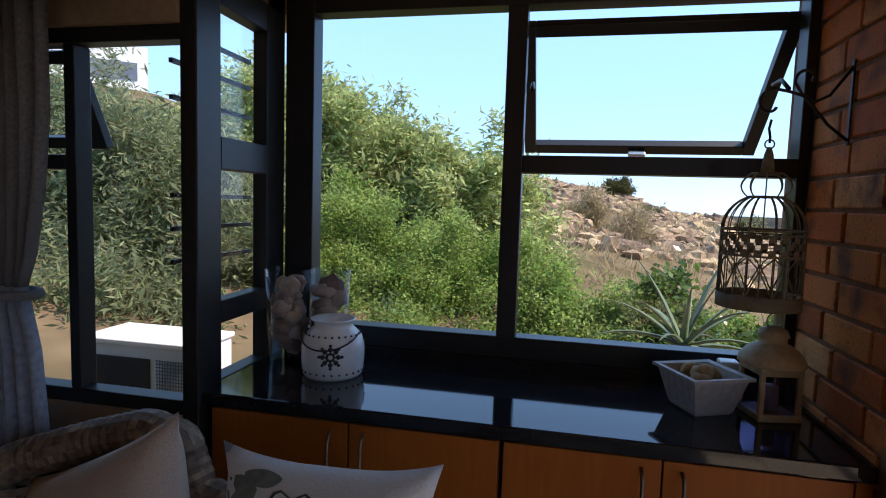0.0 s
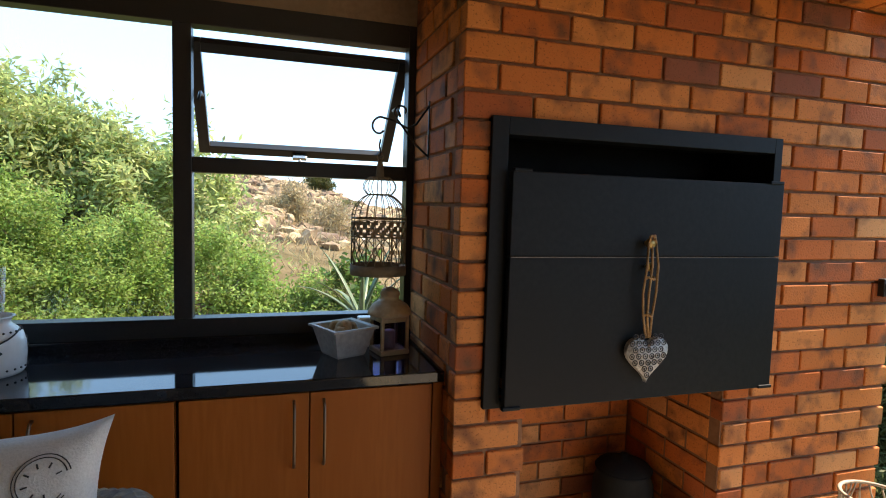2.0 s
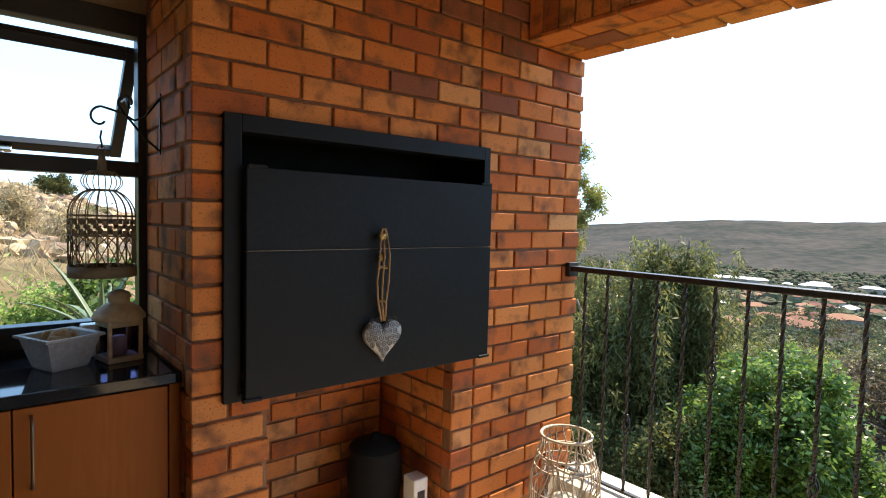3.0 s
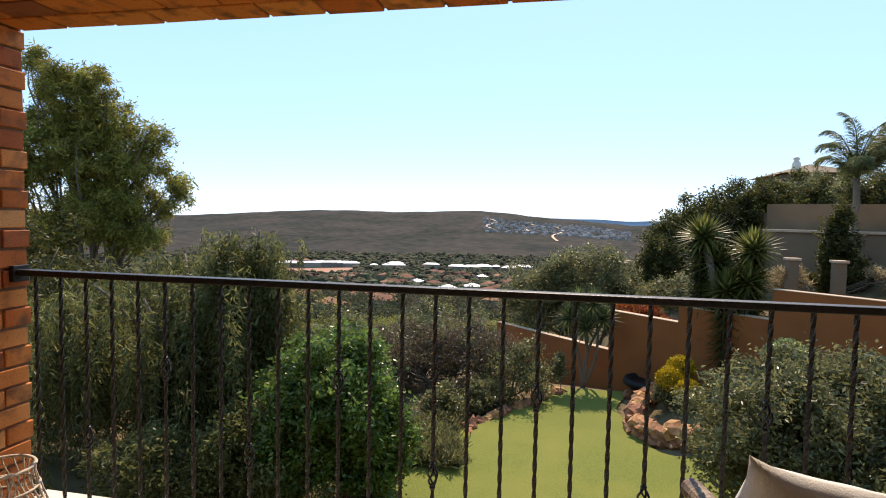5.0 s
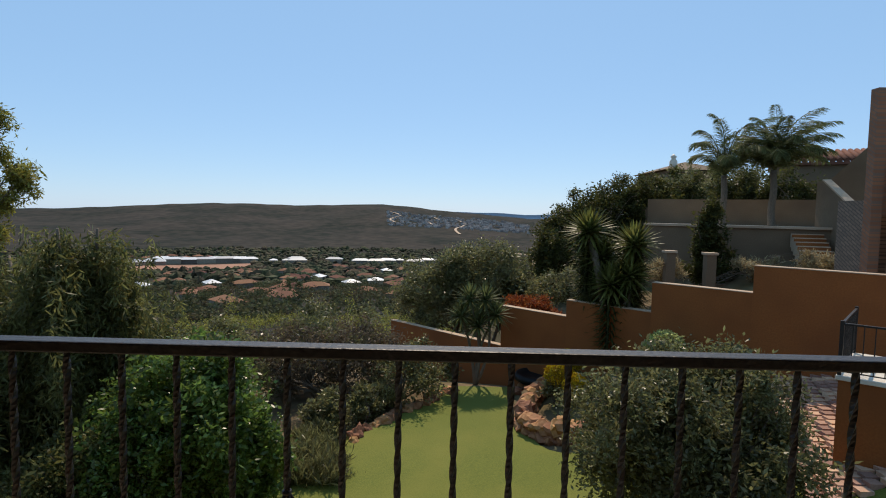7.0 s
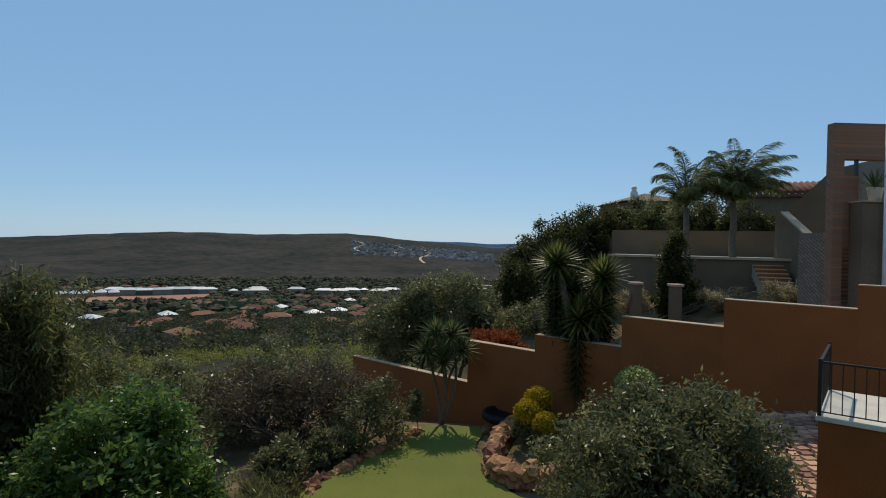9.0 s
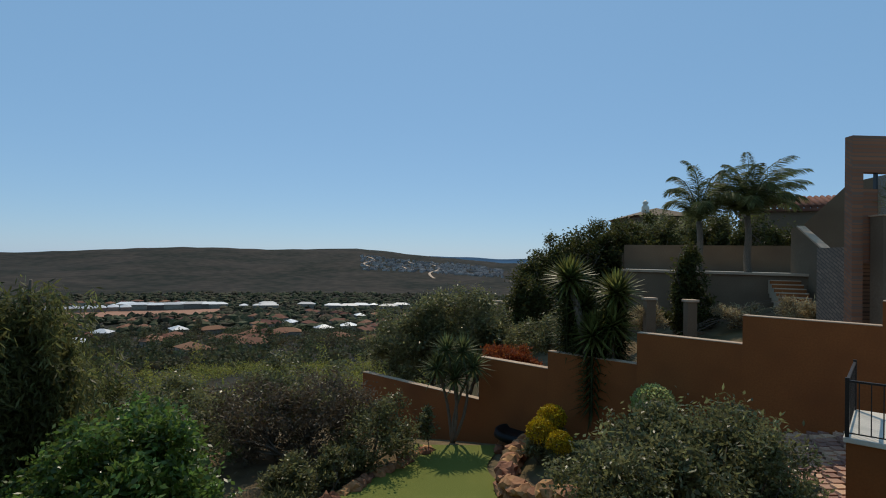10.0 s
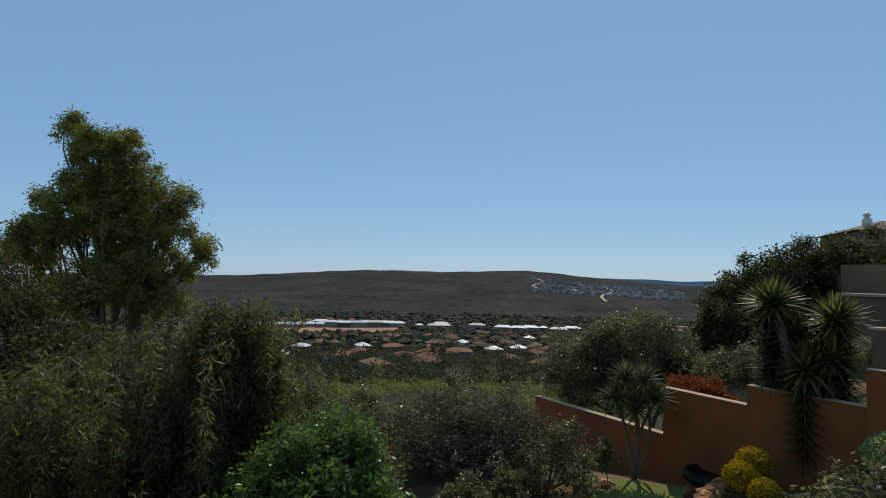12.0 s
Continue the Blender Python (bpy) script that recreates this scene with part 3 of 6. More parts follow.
for x, z in ((0.665, 0.8), (1.655, 0.8), (0.675, 1.523), (1.645, 1.523)):
    part("hinge", block((x - 0.03, 1.54, z - 0.006), (x + 0.03, 1.562, z + 0.006), 0.003), STEEL_BLACK, firebox)
k = bmesh.new()
lathe(k, [(0, 0.03), (0.012, 0.028), (0.018, 0.018), (0.014, 0.008), (0.007, 0.004), (0.007, -0.005), (0, -0.005)], 20)
knob = part("door_knob", k, BRASS, firebox, "round brass door knob")
knob.matrix_basis = pose(1.118, 1.54, 1.31, 90, 0, 0)
k = bmesh.new()
lathe(k, [(0, 0.024), (0.01, 0.022), (0.015, 0.014), (0.006, 0.004), (0.006, -0.004), (0, -0.004)], 20)
knob = part("door_knob", k, BRASS, firebox, "round brass door knob")
knob.matrix_basis = pose(1.122, 1.54, 1.235, 90, 0, 0)

heart = thing("hanging_heart", "patterned silvery heart hung by a leather cord on a knob", "ornament")
b = bmesh.new()
outline = []
for i in range(48):
    a = 2 * math.pi * i / 48
    outline.append((16 * math.sin(a) ** 3 * 0.0049, (13 * math.cos(a) - 5 * math.cos(2 * a) - 2 * math.cos(3 * a) - math.cos(4 * a)) * 0.0051))
front = [b.verts.new((1.128 + x, 1.518, 0.945 + z)) for x, z in outline]
back = [b.verts.new((1.128 + x, 1.535, 0.945 + z)) for x, z in outline]
mid = b.verts.new((1.128, 1.512, 0.95))
for i in range(48):
    j = (i + 1) % 48
    b.faces.new((mid, front[i], front[j])).smooth = True
    b.faces.new((front[i], back[i], back[j], front[j]))
b.faces.new(back)
bmesh.ops.recalc_face_normals(b, faces=b.faces)
part("heart_body", b, HEART, heart)
for row in range(7):                                     # lace of dark rings pressed into the face
    for col in range(-3, 4):
        x, z = (col + 0.5 * (row % 2)) * 0.024, 0.065 - row * 0.021
        if abs(x) > 0.068 * min(1.0, (z + 0.082) / 0.085) or (z > 0.045 and abs(x) < 0.012):
            continue
        y = 1.5115 + 0.08 * math.hypot(x, z)
        ring = tube(bmesh.new(), [(1.128 + x + 0.0085 * math.cos(a), y, 0.945 + z + 0.0085 * math.sin(a)) for a in np.linspace(0, 2 * math.pi, 12, endpoint=False)], 0.0017, 4, True)
        part("lace_ring", ball(ring, (1.128 + x, y, 0.945 + z), (0.0035, 0.0015, 0.0035), sub=1), INK, heart, "dark pressed ring")
b = bmesh.new()
for s, e in ((-0.012, -0.006), (0.0, 0.003), (0.014, 0.01)):
    tube(b, [(1.118 + s, 1.515, 1.32), (1.118 + s * 1.6 + 0.004, 1.512, 1.24), (1.116 + s * 1.9, 1.513, 1.15), (1.118 + s * 1.3, 1.518, 1.08), (1.128 + e, 1.525, 1.005)], 0.0042, 6)
tube(b, [(1.105 + 0.0, 1.516, 1.31), (1.112, 1.512, 1.336), (1.124, 1.512, 1.336), (1.133, 1.516, 1.31)], 0.005, 6)
for z, r in ((1.08, 0.012), (1.2, 0.017)):
    tube(b, [(1.119 + r * math.cos(a), 1.516 + 0.009 * math.sin(a), z + 0.004 * math.sin(2 * a)) for a in np.linspace(0, 2 * math.pi, 12, endpoint=False)], 0.0035, 5, True)
part("cord", b, ROPE, heart, "twisted brown leather cord")

# in the recess
pot = thing("cast_iron_pot", "black cast-iron pot standing in the brick recess", "pot", (1.37, 1.93, 0.0))
pot.scale = (0.8, 0.8, 0.98)
part("pot_body", lathe(bmesh.new(), [(0, 0.06), (0.1, 0.06), (0.14, 0.12), (0.155, 0.22), (0.15, 0.3), (0.13, 0.34), (0.145, 0.36), (0.135, 0.36), (0.12, 0.34), (0.0, 0.33)]), SOOT, pot)
part("lid", lathe(bmesh.new(), [(0.14, 0.362), (0.13, 0.375), (0.07, 0.395), (0.02, 0.4), (0.02, 0.42), (0, 0.42)]), SOOT, pot)
for a in (0.4, 2.5, 4.6):
    part("leg", tube(bmesh.new(), [(0.1 * math.cos(a), 0.1 * math.sin(a), 0.08), (0.13 * math.cos(a), 0.13 * math.sin(a), 0.0)], [0.018, 0.012], 8), SOOT, pot)
tin = thing("storage_tin", "pale storage tin with a dark label in the recess", "tin", (1.45, 1.73, 0.0))
tin.scale = (0.62, 0.8, 0.9)
part("tin_body", block((-0.06, -0.05, 0), (0.06, 0.05, 0.3), 0.008), CERAMIC, tin)
part("tin_label", block((-0.03, -0.053, 0.1), (0.03, -0.05, 0.24)), INK, tin, "dark printed label")

# ---- brick lintel over the balcony opening ----
lintel = thing("brick_lintel", "orange face-brick beam over the balcony opening", "beam")
part("core", block((1.94, -5.0, 2.19), (2.352, 1.592, 2.62)), MORTAR, lintel, "mortar joints between the bricks")
for row in range(3):
    x0 = 1.931 + row * 0.145
    y = 1.595 - (LONG / 2 if row % 2 else 0)
    if row % 2:
        brick(lintel, (x0, 1.595 - LONG / 2 + JOINT, 2.181), (x0 + 0.134, 1.595, 2.2))
    while y > -4.9:
        brick(lintel, (x0, y - LONG + JOINT, 2.181), (x0 + 0.134, y, 2.2))
        y -= LONG
y, i = 1.595, 0
while y > -4.9:
    brick(lintel, (1.931, y - 0.074, 2.203), (1.95, y, 2.203 + 0.22))
    i += 1
    y -= 0.085
b = bmesh.new()
for j in range(2):
    y = 1.595 - j * LONG / 2
    while y > -4.9:
        box(b, (1.931, y - LONG + JOINT, 2.434 + j * COURSE), (1.95, y, 2.434 + j * COURSE + 0.074), 0.003)
        box(b, (2.34, y - LONG + JOINT, 2.2 + j * COURSE), (2.362, y, 2.2 + j * COURSE + 0.074), 0.003)
        box(b, (2.34, y - LONG + JOINT, 2.37 + j * COURSE), (2.362, y, 2.37 + j * COURSE + 0.074), 0.003)
        y -= LONG
part("upper_bricks", b, BRICKS, lintel)["kind"] = "stuff"

# ---- balcony railing ----
railing = thing("balcony_railing", "black wrought-iron balcony railing with twisted balusters", "railing")
part("handrail", block((2.272, -4.95, 1.132), (2.322, 1.6, 1.158), 0.004), IRON, railing)
part("bottom_bar", block((2.285, -4.95, 0.125), (2.309, 1.6, 0.137), 0.002), IRON, railing)
part("wall_plate", block((2.26, 1.575, 1.105), (2.335, 1.6, 1.175), 0.003), IRON, railing)


def baluster_mesh(kind):
    bm = bmesh.new()
    zs = [0.137, 0.3] + [0.3 + i * 0.012 for i in range(1, 58)] + [1.133]
    if kind:
        c = 0.45 if kind == 1 else 0.775
        for z0, z1 in ((0.137, c - 0.036), (c + 0.036, 1.133)):
            steps = max(2, int((z1 - z0) / 0.014))
            tube(bm, [(0, 0, z0 + (z1 - z0) * i / steps) for i in range(steps + 1)], 0.0085, 4, square=1500)
        for q in range(4):
            pts = []
            for i in range(11):
                s = i / 10
                w = q * math.pi / 2 + s * 2.6
                r = 0.005 + 0.014 * math.sin(s * math.pi)
                pts.append((r * math.cos(w), r * math.sin(w), c - 0.04 + 0.08 * s))
            tube(bm, pts, 0.0042, 6)
        for z in (c - 0.044, c + 0.044):
            ball(bm, (0, 0, z), (0.012, 0.012, 0.008), sub=2)
    else:
        tube(bm, [(0, 0, 0.137 + 0.996 * i / 70) for i in range(71)], 0.0085, 4, square=1500)
    me = bpy.data.meshes.new("baluster")
    bm.to_mesh(me)
    bm.free()
    me.materials.append(IRON)
    return me


kinds = [baluster_mesh(i) for i in range(3)]
for k in range(52):
    ob = new("baluster", kinds[1 if k % 6 == 2 else 2 if k % 6 == 5 else 0])
    ob.location = (2.297, 1.503 - 0.125 * k, 0)
    ob.parent = railing

# ---- things on the worktop ----
TOP = 0.885


def shell_heap(bm, n, r, z0, z1, size, seed):
    rnd = random.Random(seed)
    for i in range(n):
        a, q = rnd.uniform(0, 6.3), r * math.sqrt(rnd.random())
        ball(bm, (q * math.cos(a), q * math.sin(a), z0 + (z1 - z0) * i / max(1, n - 1)), (size * rnd.uniform(0.7, 1.2), size * rnd.uniform(0.5, 0.9), size * rnd.uniform(0.5, 1.1)), rough=0.6, seed=i + seed)
    return smooth(bm)


def vase(at, r0, r1, h, shells, size, label, seed):
    v = thing("glass_vase", label, "vase", at)
    part("glass", lathe(bmesh.new(), [(0, 0), (r0, 0), (r0 * 1.02, 0.01), (r1, h), (r1 - 0.004, h), (r0 - 0.004, 0.02), (0, 0.02)], 40), VASE, v)
    part("shells", shell_heap(bmesh.new(), shells, r0 * 0.55, 0.05, h * 0.85, size, seed), SHELL, v, "pink and cream seashells")
    return v


vase((-0.99, 2.01, TOP), 0.058, 0.078, 0.3, 34, 0.03, "tall clear glass vase filled with seashells", 3)
v = vase((-0.865, 2.04, TOP), 0.045, 0.062, 0.3, 10, 0.036, "clear glass vase with a few round shells", 8)

jar = thing("ceramic_lantern", "white pierced ceramic lantern jar with a wire handle", "lantern", (-0.80, 1.945, TOP))
part("jar_body", lathe(bmesh.new(), [(0, 0), (0.092, 0), (0.1, 0.012), (0.104, 0.06), (0.103, 0.1), (0.094, 0.135), (0.07, 0.158), (0.062, 0.168), (0.066, 0.18), (0.076, 0.188), (0.07, 0.19), (0.056, 0.172), (0.0, 0.02)], 48), CERAMIC, jar)
b = bmesh.new()
for z, r in ((0.022, 0.1025), (0.142, 0.0905)):
    for i in range(26):
        a = 2 * math.pi * i / 26
        ball(b, (r * math.cos(a), r * math.sin(a), z), (0.004, 0.004, 0.004), sub=1)
for i in range(3):
    ca = -1.25 + i * 2.1
    for q in range(8):
        w = q * math.pi / 4
        for d, s in ((0.012, 0.006), (0.025, 0.009), (0.037, 0.006)):
            az, z = ca + d * math.cos(w) / 0.104, 0.082 + d * math.sin(w)
            ball(b, (0.1035 * math.cos(az), 0.1035 * math.sin(az), z), (s, s, s), sub=1)
part("pierced_pattern", b, INK, jar, "dark pierced flowers and dots")
jar.matrix_basis = pose(-0.815, 1.945, TOP) @ Matrix.Scale(0.89, 4)
part("wire_handle", tube(bmesh.new(), [(0.098 * math.cos(a), -0.02 - 0.085 * math.sin(a), 0.152 - 0.05 * math.sin(a)) for a in np.linspace(0, math.pi, 16)], 0.0028, 6), IRON, jar)


def square_dish(at, turn):
    d = thing("square_dish", "pale grey ribbed stoneware dish holding dried pods", "dish", at, turn)
    bm = bmesh.new()
    ring = []
    for s, z in ((0.05, 0.0), (0.055, 0.008), (0.077, 0.092), (0.088, 0.096), (0.088, 0.104), (0.072, 0.102), (0.05, 0.03)):
        r = []
        for i in range(40):
            side, f = divmod(i, 10)
            q = f / 10 * 2 - 1
            x, y = [(q, -1), (1, q), (-q, 1), (-1, -q)][side]
            k = s * (1 - 0.012 * (i % 2) * (0.015 < z < 0.1))
            r.append(bm.verts.new((x * k, y * k, z)))
        ring.append(r)
    for a, c in zip(ring, ring[1:]):
        for i in range(40):
            bm.faces.new((a[i], a[(i + 1) % 40], c[(i + 1) % 40], c[i]))
    bm.faces.new(ring[0][::-1])
    bm.faces.new(ring[-1])
    part("dish_body", bm, STONEWARE, d)
    rnd = random.Random(2)
    for i in range(9):
        pod = ball(bmesh.new(), (rnd.uniform(-0.042, 0.042), rnd.uniform(-0.042, 0.042), 0.078 + rnd.uniform(0, 0.02)), rnd.uniform(0.018, 0.03), rough=0.3, seed=i)
        part("dried_pod", smooth(pod), POTPOURRI, d, "brown dried pod")


square_dish((0.21, 1.955, TOP), 24)

lamp = thing("candle_lantern", "cream metal candle lantern with arched glass sides", "lantern", (0.372, 1.955, TOP), 12)
b = block((-0.055, -0.055, 0.0), (0.055, 0.055, 0.018), 0.004)
for x in (-0.047, 0.047):
    for y in (-0.047, 0.047):
        box(b, (x - 0.006, y - 0.006, 0.018), (x + 0.006, y + 0.006, 0.135), 0.002)
for s in (-1, 1):
    box(b, (-0.041, s * 0.047 - 0.004, 0.115), (0.041, s * 0.047 + 0.004, 0.135), 0.001)
    box(b, (s * 0.047 - 0.004, -0.041, 0.115), (s * 0.047 + 0.004, 0.041, 0.135), 0.001)
part("lantern_frame", b, LANTERN, lamp)
part("roof", lathe(bmesh.new(), [(0.07, 0.134), (0.079, 0.139), (0.077, 0.15), (0.062, 0.172), (0.042, 0.186), (0.032, 0.19), (0.032, 0.204), (0.037, 0.208), (0.03, 0.224), (0.012, 0.233), (0, 0.236)], 18), LANTERN, lamp)
b = bmesh.new()
for s in (-1, 1):
    box(b, (-0.041, s * 0.044 - 0.001, 0.018), (0.041, s * 0.044 + 0.001, 0.115))
    box(b, (s * 0.044 - 0.001, -0.041, 0.018), (s * 0.044 + 0.001, 0.041, 0.115))
part("glass_sides", b, PURPLE_GLASS, lamp)
part("candle", lathe(bmesh.new(), [(0, 0.019), (0.022, 0.019), (0.022, 0.075), (0.018, 0.08), (0, 0.078)], 20), CANDLE, lamp)
part("ring", tube(bmesh.new(), [(0.02 * math.cos(a), 0, 0.246 + 0.02 * math.sin(a)) for a in np.linspace(0, 2 * math.pi, 16, endpoint=False)], 0.002, 6, True), LANTERN, lamp)
box2 = tagged(part("small_white_box", block((0.275, 2.03, TOP), (0.325, 2.08, TOP + 0.11), 0.006), CERAMIC), "small white box behind the candle lantern", "box")

# bird cage on its bracket
cage = thing("bird_cage", "small decorative rusty metal bird cage hung from a hook", "bird cage", (0.326, 1.95, 0))
R, Z0, Z1 = 0.094, 1.165, 1.36
part("base_tray", lathe(bmesh.new(), [(0, Z0), (R + 0.003, Z0), (R + 0.003, Z0 + 0.035), (R - 0.002, Z0 + 0.035), (R - 0.002, Z0 + 0.004), (0, Z0 + 0.004)], 32), CAGE, cage)
b = bmesh.new()
n = 20
for i in range(n):
    a = 2 * math.pi * i / n
    ca, sa = math.cos(a), math.sin(a)
    dome = [(math.cos(q), math.sin(q)) for q in np.linspace(0, 1.13, 9)]
    tube(b, [(R * ca, R * sa, Z0 + 0.03)] + [(R * c * ca, R * c * sa, Z1 + 0.09 * h) for c, h in dome], 0.0017, 5)
for i in range(10):
    a = 2 * math.pi * i / 10
    ca, sa = math.cos(a), math.sin(a)
    bulb = [0.03 + 0.028 * math.sin(0.25 + 2.75 * q / 9) ** 0.8 for q in range(10)]
    tube(b, [(r * ca, r * sa, Z1 + 0.08 + 0.06 * q / 9) for q, r in enumerate(bulb)], 0.0017, 5)
part("bars", b, CAGE, cage)
for z, r, t in ((Z1, R, 0.003), (Z1 - 0.012, R, 0.002), (Z1 - 0.062, R, 0.003), (Z1 + 0.082, 0.04, 0.003), (Z1 + 0.14, 0.034, 0.003)):
    part("hoop", tube(bmesh.new(), [(r * math.cos(a), r * math.sin(a), z) for a in np.linspace(0, 2 * math.pi, 32, endpoint=False)], t, 5, True), CAGE, cage)
part("cage_door", tube(bmesh.new(), [((R + 0.002) * math.cos(a), (R + 0.002) * math.sin(a), z) for a, z in ((-1.3, Z0 + 0.045), (-1.3, Z0 + 0.13), (-0.95, Z0 + 0.13), (-0.6, Z0 + 0.13), (-0.6, Z0 + 0.045), (-0.95, Z0 + 0.045))], 0.0028, 5, True), CAGE, cage)
b = bmesh.new()
for i in range(40):
    for j in range(3):
        if (i + j) % 2:
            a0, a1 = 2 * math.pi * i / 40, 2 * math.pi * (i + 0.9) / 40
            z0, z1 = Z1 - 0.06 + j * 0.016, Z1 - 0.046 + j * 0.016
            q = [b.verts.new((R * math.cos(a) * k, R * math.sin(a) * k, z)) for k in (1.0, 1.02) for a, z in ((a0, z0), (a1, z0), (a1, z1), (a0, z1))]
            for f in ((0, 1, 2, 3), (7, 6, 5, 4), (0, 4, 5, 1), (1, 5, 6, 2), (2, 6, 7, 3), (3, 7, 4, 0)):
                b.faces.new([q[x] for x in f])
part("pierced_band", b, CAGE, cage)
b = bmesh.new()
for i in range(10):
    ac = 2 * math.pi * (i + 0.5) / 10
    for s in (-1, 1):
        pts = []
        for j in range(9):
            t = j / 8
            a = ac + s * 0.26 * math.sin(t * math.pi) * (1 - 0.35 * math.sin(t * 6))
            pts.append((R * math.cos(a), R * math.sin(a), Z0 + 0.035 + (Z1 - 0.1 - Z0) * t))
        tube(b, pts, 0.0019, 5)
part("scrollwork", b, CAGE, cage)
part("stem", tube(bmesh.new(), [(0, 0, Z1 + 0.14), (0, 0, Z1 + 0.185), (0, 0, Z1 + 0.205)], [0.016, 0.011, 0.005], 10), CAGE, cage)
part("ring", tube(bmesh.new(), [(0.011 * math.cos(a), 0, Z1 + 0.212 + 0.011 * math.sin(a)) for a in np.linspace(0, 2 * math.pi, 14, endpoint=False)], 0.002, 5, True), CAGE, cage)
bracket = thing("scroll_bracket", "black wrought-iron scroll bracket fixed to the brick side", "bracket", (0, 1.95, 0))
b = bmesh.new()
def scroll(cx, cz, r0, turns, start, sign=1):
    return [(cx + r0 * (1 - 0.7 * i / 24) * math.cos(start + sign * turns * i / 24), 0, cz + r0 * (1 - 0.7 * i / 24) * math.sin(start + sign * turns * i / 24)) for i in range(25)]
tube(b, [(0.498, 0, 1.76), (0.45, 0, 1.69), (0.42, 0, 1.675), (0.39, 0, 1.69), (0.36, 0, 1.70)] + scroll(0.325, 1.67, 0.04, 4.4, 1.2, 1)[2:], 0.0038, 8)
tube(b, [(0.498, 0, 1.58), (0.45, 0, 1.62), (0.41, 0, 1.67), (0.385, 0, 1.7)] + scroll(0.4, 1.73, 0.032, -4.6, -2.2, 1)[3:], 0.0038, 8)
tube(b, [(0.326, 0, 1.632), (0.322, 0, 1.61), (0.326, 0, 1.59), (0.326, 0, 1.575)], 0.003, 6)
part("scroll", b, IRON, bracket)
part("plate", block((0.494, -0.006, 1.57), (0.4985, 0.006, 1.775), 0.002), IRON, bracket)


# ---- seating ----
def weave(bm, origin, u, v, nu, nv, du, dv, r=0.006):
    """Flat woven strands over a patch."""
    for i in range(nu):
        for j in range(nv):
            c = Vector(origin) + Vector(u) * (i * du) + Vector(v) * (j * dv)
            w = Vector(u).cross(Vector(v)).normalized() * (0.003 if (i + j) % 2 else -0.002)
            a, d = (Vector(u) * du * 0.62, Vector(v) * dv * 0.4)
            q = [bm.verts.new(c + w * s + x * a + y * d) for x, y, s in ((-1, -1, 0.2), (0, -1, 1), (1, -1, 0.2), (1, 1, 0.2), (0, 1, 1), (-1, 1, 0.2))]
            bm.faces.new((q[0], q[1], q[4], q[5]))
            bm.faces.new((q[1], q[2], q[3], q[4]))


def wicker_roll(points, radius, strands=14):
    """A rolled wicker edge: strands wound round a core."""
    bm = bmesh.new()
    pts = [Vector(p) for p in points]
    fine = []
    for a, c in zip(pts, pts[1:]):
        steps = max(2, int((c - a).length / 0.012))
        fine += [a.lerp(c, i / steps) for i in range(steps)]
    fine.append(pts[-1])
    tube(bm, fine, [radius * (0.97 + 0.05 * (i % 2)) for i in range(len(fine))], strands)
    for f in bm.faces:
        f.smooth = False
    bmesh.ops.split_edges(bm, edges=[e for e in bm.edges if e.calc_length() > 0.0125])
    return bm


def cushion(name, label, at, rx, ry, rz, w, h, thick, material, corner=0.06):
    """A plump square cushion with drawn-out corners, standing on its lower edge."""
    ob = new(name)
    ob.matrix_basis = pose(*at, rx, ry, rz)
    tagged(ob, label, "cushion")
    bm, n, rows = bmesh.new(), 22, []
    for side in (-1, 1):
        grid = []
        for j in range(n + 1):
            line = []
            for i in range(n + 1):
                x, z = 2 * i / n - 1, 2 * j / n - 1
                pinch = 1 - 0.035 * (1 - abs(x) ** 2) * abs(z) ** 3, 1 - 0.08 * (1 - abs(z) ** 2) * abs(x) ** 3
                k = 1 + corner * (abs(x) * abs(z)) ** 4
                depth = thick * max(0, (1 - x ** 4) * (1 - z ** 4)) ** 0.6 + 0.01 * noise.noise((x * 2, z * 2, side))
                line.append(bm.verts.new((x * w / 2 * pinch[1] * k, side * depth / 2, z * h / 2 * pinch[0] * k + h / 2)))
            grid.append(line)
        for a, c in zip(grid, grid[1:]):
            for i in range(n):
                bm.faces.new((a[i], a[i + 1], c[i + 1], c[i]) if side < 0 else (a[i], c[i], c[i + 1], a[i + 1])).smooth = True
    bmesh.ops.remove_doubles(bm, verts=bm.verts, dist=0.004)
    part("cover", bm, material, ob)
    return ob


sofa = thing("wicker_sofa", "brown woven wicker sofa backed against the cupboards", "sofa")
rim = [(-1.46, 0.75, 0.6), (-1.52, 1.05, 0.66), (-1.5, 1.34, 0.72), (-1.38, 1.46, 0.77), (-1.2, 1.48, 0.83), (-1.06, 1.48, 0.87), (-0.98, 1.48, 0.85), (-0.93, 1.47, 0.74), (-0.7, 1.47, 0.68), (-0.45, 1.45, 0.69), (-0.33, 1.38, 0.71), (-0.27, 1.25, 0.71), (-0.24, 1.0, 0.66), (-0.24, 0.75, 0.62)]
part("rolled_rim", wicker_roll(rim, 0.048), WICKER, sofa)
b = bmesh.new()
for (x0, y0, z0), (x1, y1, z1) in zip(rim, rim[1:]):
    d = Vector((x1 - x0, y1 - y0, 0))
    n = max(1, int(d.length / 0.045))
    weave(b, (x0, y0, 0.12), d.normalized(), (0, 0, 1), n + 1, int((min(z0, z1) - 0.12) / 0.022), d.length / n, 0.022)
part("woven_back", b, WICKER, sofa)
part("seat_base", block((-1.43, 0.75, 0.12), (-0.29, 1.38, 0.34), 0.02), WICKER, sofa)
